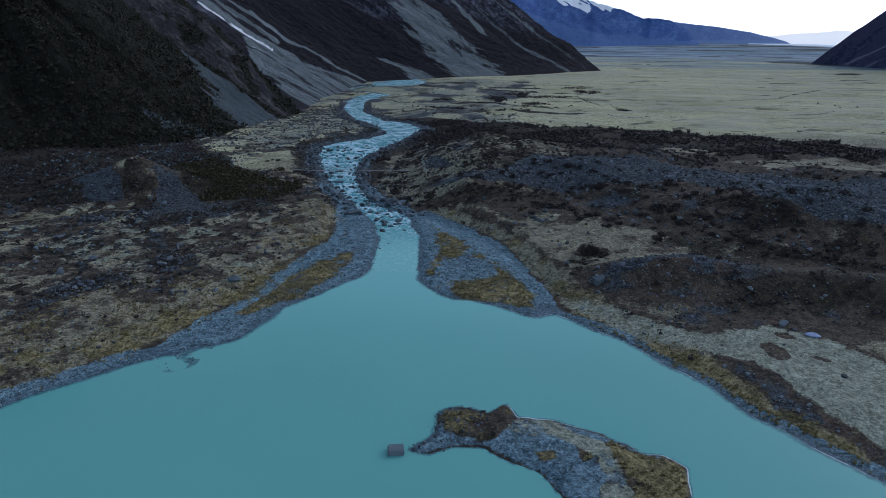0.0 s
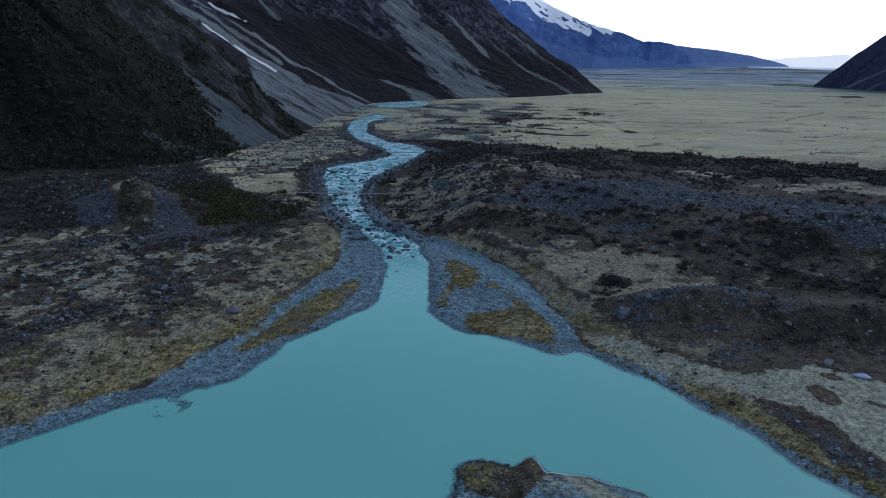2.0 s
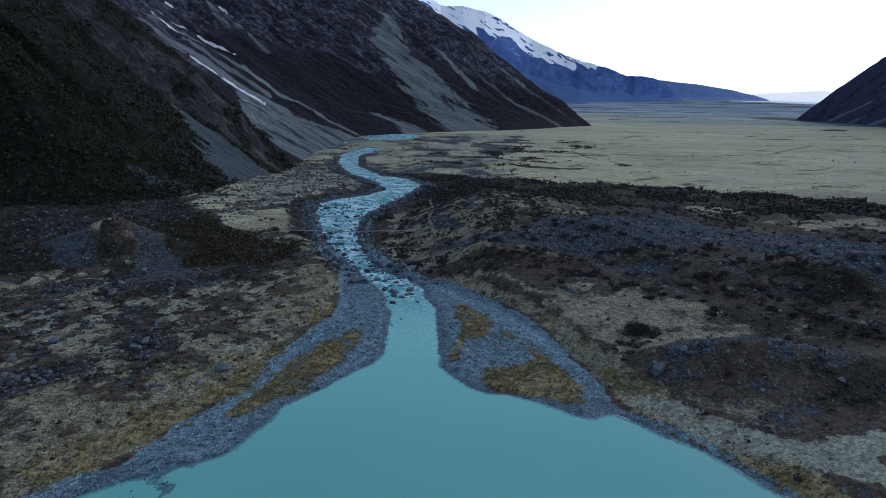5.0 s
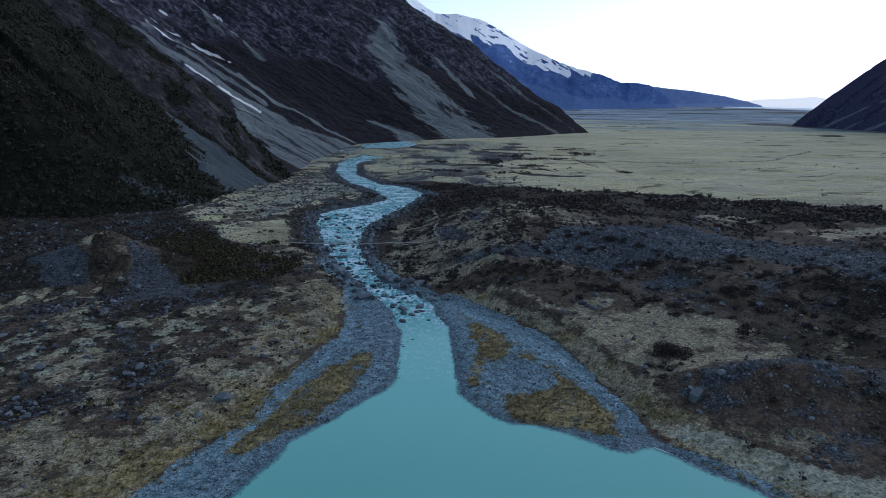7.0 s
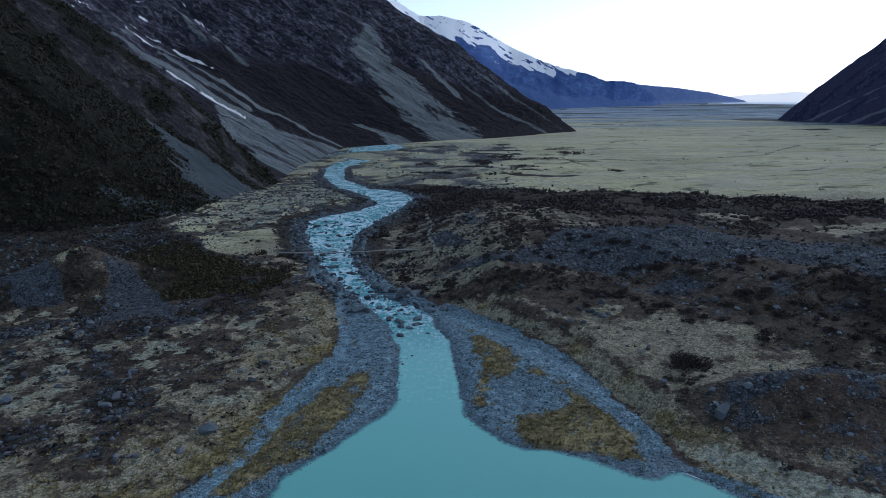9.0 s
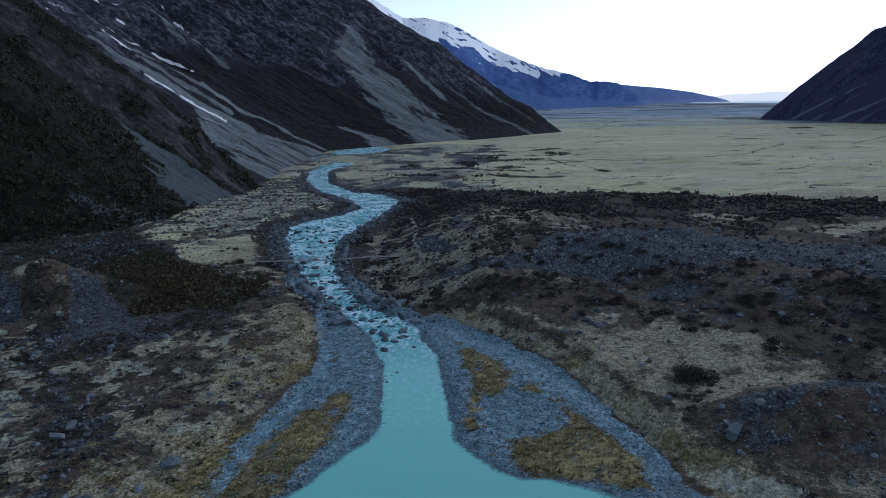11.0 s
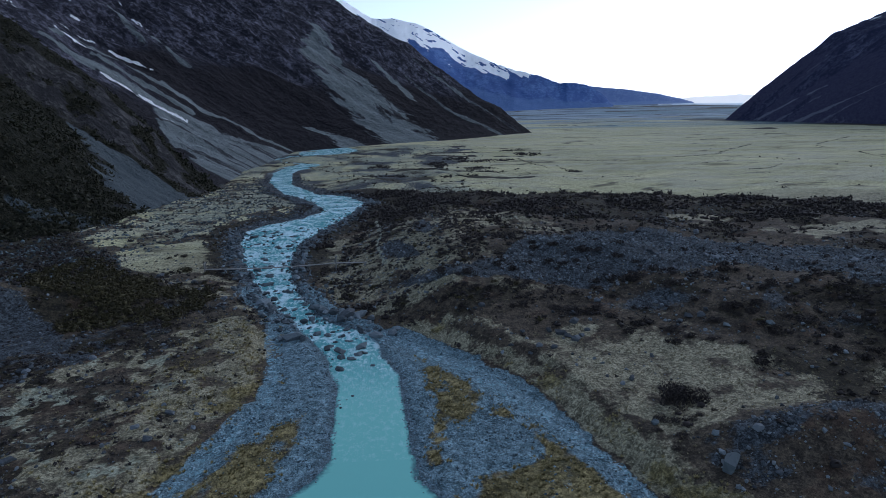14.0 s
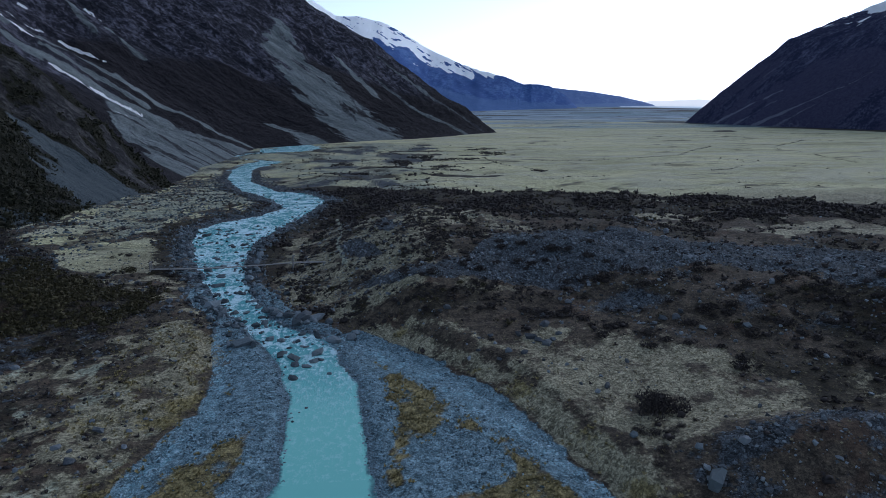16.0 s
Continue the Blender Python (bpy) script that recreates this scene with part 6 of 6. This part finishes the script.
spots = draw(90000, (-60, 310, 340, 1010), lambda x, y, z, w: 0.36 * plain_patches(x, y), 336)
scatter("plain_scrub_patches", SPRIGS, spots, 0.8 + 1.8 * rng.power(0.5, len(spots)), MAT_SHRUB, "long dark scrub patches on the straw plain", "scrub", sink=0.5, tilt=0.1, smooth=True)
creek_spots = []
for line in ([(153, 711), (149, 667), (150, 625)], [(130, 799), (130, 716), (139, 679)], [(182, 753), (257, 744), (338, 796), (379, 816), (453, 906), (498, 950)], [(275, 675), (345, 721)],
             [(299, 612), (376, 666), (451, 682)], [(580, 928), (712, 1046)], [(564, 904), (546, 810), (509, 693)], [(120, 560), (210, 575), (290, 560)], [(-10, 800), (10, 700), (60, 640), (110, 600)]):
    p = np.asarray(line, float)
    s = np.r_[0, np.cumsum(np.hypot(*np.diff(p, axis=0).T))]
    t = rng.uniform(0, s[-1], int(s[-1] * 1.1))
    t = t[fbm(t, 0 * t + s[-1], 24, 3, 223) > -0.25]
    x, y = np.interp(t, s, p[:, 0]) + 5 * fbm(t, 0 * t, 30, 3, 224) + rng.normal(0, 1.1, len(t)), np.interp(t, s, p[:, 1]) + 9 * fbm(t, 0 * t, 40, 3, 225) + rng.normal(0, 1.6, len(t))
    creek_spots.append(np.stack([x, y, ground_height(x, y)], -1))
creek_spots = np.concatenate(creek_spots)
scatter("creek_scrub", SPRIGS, creek_spots, 0.35 + 0.7 * rng.power(0.6, len(creek_spots)), MAT_SHRUB, "dark rushes and scrub along creeks of the plain", "scrub", sink=0.5, tilt=0.1, smooth=True)
spots = draw(26000, (-150, 420, 430, 1000), lambda x, y, z, w: 0.22 * w[3] + 0.012 * step(0.2, 0.5, fbm(x, y * 0.4, 60, 3, 213)), 323)
scatter("plain_scrub", SHRUBS, spots, 0.5 + 1.3 * rng.power(0.5, len(spots)), MAT_SHRUB, "scattered dark scrub on the straw plain", "scrub", sink=0.5, tilt=0.1, smooth=True)
spots = draw(30000, (-130, -38, 84, 262), lambda x, y, z, w: left_of(x, y) * dry(x, y, z, w) * (1 - 0.8 * w[1]) * (0.08 + 0.55 * step(0.2, 0.5, w[3]) * step(-0.1, 0.4, fbm(x, y, 7, 3, 214))), 326)
scatter("flat_scrub", SPRIGS, spots, 0.18 + 0.7 * rng.power(0.4, len(spots)), MAT_SHRUB, "small dark scrub among stones and tussock", "scrub", sink=0.5, tilt=0.1, smooth=True)
spots = draw(15000, (-34, 40, 204, 325), lambda x, y, z, w: right_of(x, y) * dry(x, y, z, w) * (1 - 0.9 * w[4]) * (1 - 0.9 * w[0]) * step(-0.15, 0.35, fbm(x, y, 5, 3, 229)) * step(40, 20, x) * 0.75, 337)
scatter("slope_scrub", SPRIGS, spots, 0.22 + 0.75 * rng.power(0.5, len(spots)), MAT_SHRUB, "small dark scrub above the river bank", "scrub", sink=0.5, tilt=0.1, smooth=True)
tuft = lambda x, y, z, w: np.clip(0.9 * w[2] + 0.25 * left_of(x, y) + 0.2 * right_of(x, y), 0, 1) * dry(x, y, z, w) * (1 - w[0]) * (1 - w[1]) * (1 - 0.7 * w[4]) * (1 - 0.93 * w[5]) * step(330, 220, y)
spots = draw(52000, (-125, 110, 84, 330), lambda x, y, z, w: 0.6 * tuft(x, y, z, w), 324)
scatter("straw_tussocks", TUFTS, spots, rng.uniform(0.15, 0.42, len(spots)), MAT_TUSSOCK, "pale straw tussock grass", "tussock grass", sink=0.5, tilt=0.1)
spots = draw(60000, (-105, 70, 60, 215), lambda x, y, z, w: 0.85 * w[1] * (z > valley(y) + 0.08), 325)
scatter("golden_tussocks", TUFTS, spots, rng.uniform(0.22, 0.6, len(spots)), MAT_GOLD, "golden tussock grass by the water", "tussock grass", sink=0.5, tilt=0.1)

def stem_mesh(seed):
    """Some bare tapered stems that fork out of the ground."""
    r = np.random.default_rng(500 + seed)
    vs, fs = [], []
    for k in range(7):
        a, reach, high = r.uniform(0, 6.28), r.uniform(0.2, 0.6), r.uniform(0.4, 0.75)
        top = np.array([math.cos(a) * reach, math.sin(a) * reach, high])
        side = np.array([-math.sin(a), math.cos(a), 0]) * 0.035
        out = np.array([math.cos(a), math.sin(a), 0]) * 0.035
        i = len(vs)
        vs += [side, out, -side, top]
        fs += [(i, i + 1, i + 3), (i + 1, i + 2, i + 3), (i + 2, i, i + 3)]
    return mesh_from("stems", vs, fs, MAT_SHRUB, False)


BUSH_MESHES = [mesh_from("shrub", v, f, MAT_SHRUB) for v, f in BUSHES]
FUZZ_MESHES = [mesh_from("thicket", v, f, MAT_SHRUB) for v, f in FUZZ]
STEM_MESHES = [stem_mesh(k) for k in range(4)]
GREEN_MESHES = [mesh_from("shrub", v, f, MAT_GREEN) for v, f in BUSHES]


def shrub(x, y, size, kind, turn, label, group="", green=False, high=1.0, fuzzy=False):
    ob = new("shrub")
    new("foliage", FUZZ_MESHES[kind % 3] if fuzzy else (GREEN_MESHES if green else BUSH_MESHES)[kind % 4]).parent = ob
    new("stems", STEM_MESHES[kind % 4]).parent = ob
    ob.location = (x, y, float(ground_height(np.array([x]), np.array([y]))[0]) - 0.05 * size)
    ob.rotation_euler = (0, 0, turn)
    ob.scale = (size, size, size * high)
    return tagged(ob, label, "shrub", group)


shrub(30.6, 158.0, 3.7, 0, 0.3, "wide dark leafless thicket on the straw flat", high=1.35, fuzzy=True)
shrub(32.4, 160.6, 2.8, 2, 2.1, "wide dark leafless thicket on the straw flat", high=1.15, fuzzy=True)
shrub(34.5, 157.0, 2.8, 1, 1.3, "wide dark leafless thicket on the straw flat", high=1.15, fuzzy=True)
shrub(-80.3, 258.0, 2.3, 2, 0.9, "dark green conical bush on the small meadow", green=True, high=1.15)
shrub(-86.5, 278.0, 1.7, 3, 0.2, "dark bush on the small meadow", high=0.8)
shrub(-91.0, 276.0, 1.3, 1, 2.2, "dark bush on the small meadow", high=0.8)
for k, (x, y, size) in enumerate(((24.3, 199.0, 3.4), (28.0, 197.4, 3.2), (21.0, 200.4, 2.4), (36.8, 189.4, 2.3), (39.5, 190.6, 2.0), (43.2, 184.5, 2.8), (53.1, 187.2, 2.6), (56.6, 182.6, 2.2), (45.2, 212.8, 3.0), (66.5, 184.0, 2.0), (70.0, 181.5, 2.2))):
    shrub(x, y, size, k, 0.8 * k, "broad dark scrub thicket below the moraine", "thickets below the moraine", high=0.62, fuzzy=True)
shrub(26.5, 151.9, 1.6, 1, 0.4, "low dark thicket beside a boulder on straw grass", high=0.7, fuzzy=True)
for k, (x, y, size) in enumerate(((28.2, 151.0, 1.5), (30.4, 150.2, 1.3), (24.4, 148.6, 1.0), (32.6, 151.4, 1.1), (27.4, 146.6, 1.2), (25.6, 144.0, 1.1), (35.4, 153.0, 0.9))):
    shrub(x, y, size, k, 1.1 * k, "low dark thicket along the edge of the rubble mound", "low thickets by the mound", high=0.65, fuzzy=True)
r3 = np.random.default_rng(23)
spots = draw(2600, (-5, 110, 150, 262), lambda x, y, z, w: step(184, 192, moraine_q(x, y)) * step(245, 232, moraine_q(x, y)) * right_of(x, y) * 0.7, 331)
for k, (x, y, z) in enumerate(spots[:150]):
    shrub(x, y, r3.uniform(0.8, 2.3), k, r3.uniform(0, 6), "dark scrub bush on the brown moraine slope", "bushes on the moraine slope", high=r3.uniform(0.6, 0.95))
spots = draw(1500, (-34, 20, 205, 330), lambda x, y, z, w: right_of(x, y) * heath_any(x, y, z, w), 332)
for k, (x, y, z) in enumerate(spots[:80]):
    shrub(x, y, r3.uniform(0.7, 1.6), k, r3.uniform(0, 6), "low olive bush above the river", "bushes above the river", green=k % 3 > 0, high=r3.uniform(0.55, 0.85))
spots = draw(1500, (-130, -56, 196, 262), heath_any, 333)
for k, (x, y, z) in enumerate(spots[:90]):
    shrub(x, y, r3.uniform(0.8, 1.9), k, r3.uniform(0, 6), "dark heath bush beside the rubble knoll", "bushes round the knoll", green=k % 2 > 0, high=r3.uniform(0.5, 0.8))

# bush cover of the spur
U, S, X, Y, Z = SPUR
n = 27000
iu, js = rng.integers(0, U.shape[0] - 1, n), (rng.uniform(size=n) ** 1.3 * (U.shape[1] * 0.66)).astype(int)
keep = (SPUR_VEG[iu, js] > rng.uniform(0.2, 0.85, n)) & (U[iu, js] > 130)
iu, js = iu[keep], js[keep]
spots = np.stack([X[iu, js], Y[iu, js], Z[iu, js]], -1) + np.c_[rng.normal(0, 0.6, (len(iu), 2)), rng.uniform(-1.3, -0.3, len(iu))]
scatter("spur_bush", CROWNS, spots, 0.8 + 2.1 * rng.power(0.45, len(spots)), MAT_FOREST, "dense dark mountain bush on the steep spur", "bush", sink=0.5, tilt=0.1, squash=(0.6, 1.4), smooth=True)


# ---------------------------------------------------------------- the suspension footbridge
def box(bm, lo, hi):
    m = Matrix.Translation([(a + b) / 2 for a, b in zip(lo, hi)]) @ Matrix.Diagonal([max(b - a, 1e-3) for a, b in zip(lo, hi)] + [1])
    bmesh.ops.create_cube(bm, size=1.0, matrix=m)


def tube(bm, points, radius, sides=6):
    rings = []
    for k, p in enumerate(points):
        d = Vector(points[min(k + 1, len(points) - 1)]) - Vector(points[max(k - 1, 0)])
        q = d.to_track_quat("Z", "Y").to_matrix()
        rings.append([bm.verts.new(Vector(p) + q @ Vector((radius * math.cos(a), radius * math.sin(a), 0))) for a in (2 * math.pi * i / sides for i in range(sides))])
    for a, b in zip(rings[:-1], rings[1:]):
        for i in range(sides):
            bm.faces.new((a[i], a[(i + 1) % sides], b[(i + 1) % sides], b[i]))
    bm.faces.new(rings[0][::-1])
    bm.faces.new(rings[-1])


BR_A, BR_B = Vector((-74.0, 258.8, 1.5)), Vector((-33.8, 260.0, 1.9))
BR_END = Vector((-22.6, 260.4, 1.7))
bridge = tagged(new("suspension_footbridge"), "narrow grey wire suspension footbridge over the rapids", "bridge")
bridge.location = BR_A
span = BR_B - BR_A
side = Vector((-span.y, span.x, 0)).normalized()


def deck_at(t):
    return span * t + Vector((0, 0, -0.5 * 4 * t * (1 - t)))


for j in range(48):
    t0, t1 = (j + 0.04) / 48, (j + 0.96) / 48
    a, b = deck_at(t0), deck_at(t1)
    bm = bmesh.new()
    vs = [bm.verts.new(p + side * s * 0.55 + Vector((0, 0, h))) for h in (-0.06, 0.05) for p, s in ((a, -1), (b, -1), (b, 1), (a, 1))]
    for q in ((3, 2, 1, 0), (4, 5, 6, 7), (0, 1, 5, 4), (1, 2, 6, 5), (2, 3, 7, 6), (3, 0, 4, 7)):
        bm.faces.new([vs[i] for i in q])
    part("plank", bm, MAT_TIMBER, bridge)
for s in (-1, 1):
    for h, name, sag in ((1.15, "handrail_cable", 0.45), (0.62, "side_cable", 0.48), (0.0, "deck_cable", 0.5)):
        bm = bmesh.new()
        tube(bm, [span * t + Vector((0, 0, h - sag * 4 * t * (1 - t))) + side * s * 0.62 for t in np.linspace(0, 1, 25)], 0.022)
        part(name, bm, MAT_STEEL, bridge)
    bm = bmesh.new()
    tube(bm, [span * t + Vector((0, 0, 2.1 - 1.0 * 4 * t * (1 - t))) + side * s * 0.7 for t in np.linspace(0, 1, 25)], 0.022)
    part("main_cable", bm, MAT_STEEL, bridge)
    for j in range(1, 20):
        t = j / 20
        bm = bmesh.new()
        base = deck_at(t) + side * s * 0.62
        tube(bm, [base, base + Vector((0, 0, 1.15))], 0.011, 4)
        part("hanger", bm, MAT_STEEL, bridge)
for t in (0, 1):
    foot = span * t
    ground_z = float(ground_height(np.array([foot.x + BR_A.x]), np.array([foot.y + BR_A.y]))[0]) - BR_A.z
    for s in (-1, 1):
        bm = bmesh.new()
        c = foot + side * s * 0.8
        box(bm, (c.x - 0.14, c.y - 0.14, ground_z - 0.5), (c.x + 0.14, c.y + 0.14, foot.z + 2.2))
        bmesh.ops.bevel(bm, geom=bm.edges[:], offset=0.02, segments=1, affect="EDGES")
        part("tower_post", bm, MAT_TIMBER, bridge)
    bm = bmesh.new()
    c = foot
    box(bm, (c.x - 0.12, c.y - 1.0, c.z + 1.9), (c.x + 0.12, c.y + 1.0, c.z + 2.1))
    part("cross_beam", bm, MAT_TIMBER, bridge)
bm = bmesh.new()
a, b = span, BR_END - BR_A
vs = [bm.verts.new(p + side * s * 0.6 + Vector((0, 0, h))) for h in (-0.12, 0.03) for p, s in ((a, -1), (b, -1), (b, 1), (a, 1))]
for q in ((3, 2, 1, 0), (4, 5, 6, 7), (0, 1, 5, 4), (1, 2, 6, 5), (2, 3, 7, 6), (3, 0, 4, 7)):
    bm.faces.new([vs[i] for i in q])
part("approach_ramp", bm, MAT_TIMBER, bridge)
for t in (0.3, 0.65, 1.0):
    p = a + (b - a) * t
    gz = float(ground_height(np.array([p.x + BR_A.x]), np.array([p.y + BR_A.y]))[0]) - BR_A.z
    for s in (-1, 1):
        bm = bmesh.new()
        c = p + side * s * 0.5
        box(bm, (c.x - 0.08, c.y - 0.08, min(gz - 0.4, c.z - 0.5)), (c.x + 0.08, c.y + 0.08, c.z - 0.05))
        part("ramp_pile", bm, MAT_TIMBER, bridge)


# ---------------------------------------------------------------- the upturned boat on the lichen flat
def upturned_boat(x, y, turn, length=2.9):
    z = float(ground_height(np.array([x]), np.array([y]))[0])
    ob = tagged(new("rowing_boat"), "pale blue upturned rowing boat on lichen ground", "boat")
    ob.location, ob.rotation_euler = (x, y, z), (0, 0, turn)
    n, m = 17, 11
    t, a = np.linspace(-1, 1, n), np.linspace(-math.pi / 2, math.pi / 2, m)
    width = 0.72 * (1 - np.abs(t) ** 2.6) ** 0.75 + 0.03
    height = 0.55 * (1 - 0.35 * np.abs(t) ** 3)
    T, A = np.meshgrid(t, a, indexing="ij")
    vx = T * length / 2
    vy = np.sin(A) * width[:, None]
    vz = np.abs(np.cos(A)) ** 0.7 * height[:, None] * (0.25 + 0.75 * (width / width.max()))[:, None] + 0.02
    hull = new("hull", mesh_from("hull", np.stack([vx.ravel(), vy.ravel(), vz.ravel()], -1), grid_faces(n, m), MAT_HULL))
    hull.parent = ob
    solid = hull.modifiers.new("thickness", "SOLIDIFY")
    solid.thickness = 0.03
    bm = bmesh.new()
    tube(bm, [(tt * length / 2, 0, 0.55 * (1 - 0.35 * abs(tt) ** 3) * (0.25 + 0.75 * w / width.max()) + 0.03) for tt, w in zip(t, width)], 0.035)
    part("keel", bm, MAT_KEEL, ob)
    for s in (-1, 1):
        bm = bmesh.new()
        tube(bm, [(tt * length / 2, s * (w + 0.01), 0.04) for tt, w in zip(t, width)], 0.03)
        part("gunwale", bm, MAT_KEEL, ob)


upturned_boat(69.6, 117.2, -0.35)


# ---------------------------------------------------------------- thin foam line on the lake's lee shore
def shore_foam(name, line, side_sign, seed):
    p = np.asarray(line, float)
    s = np.r_[0, np.cumsum(np.hypot(*np.diff(p, axis=0).T))]
    t = np.arange(0, s[-1], 0.35)
    x, y = np.interp(t, s, p[:, 0]), np.interp(t, s, p[:, 1])
    dx, dy = np.gradient(x), np.gradient(y)
    l = np.hypot(dx, dy)
    nx, ny = -dy / l * side_sign, dx / l * side_sign
    reach = np.linspace(-3.5, 3.5, 71)
    z = ground_height((x[:, None] + nx[:, None] * reach).ravel(), (y[:, None] + ny[:, None] * reach).ravel()).reshape(len(t), -1)
    if z[:, -1].mean() < z[:, 0].mean():
        nx, ny, z = -nx, -ny, z[:, ::-1]
    first = reach[np.argmax(z > 0.01, axis=1)]
    first = np.convolve(np.pad(first, 2, "edge"), np.ones(5) / 5, "valid")
    width = np.clip(0.05 + 0.26 * fbm(t, 0 * t, 7, 4, seed), 0.004, 0.34)
    rows = [np.stack([x + nx * (first + o * width - 0.05), y + ny * (first + o * width - 0.05), 0 * x + h], -1) for o, h in ((-1.0, 0.012), (0.0, 0.03), (0.6, 0.012))]
    me = mesh_from(name, np.stack(rows, 1).reshape(-1, 3), grid_faces(len(t), 3), MAT_FOAM)
    return tagged(new(name, me), "thin white foam along the lake shore", "foam", kind="stuff")


MAT_FOAM = plain_material("white_shore_foam", (0.62, 0.70, 0.74), 0.6, 0, 0.3, 1.5)
shore_foam("shore_foam", [(15.6, 125.2), (19.2, 126.6), (24, 123.5), (32, 116), (37.7, 106), (43, 100), (47, 91), (51, 86), (59.4, 75)], 1, 401)
shore_foam("island_foam", ISLAND[7:15], 1, 402)
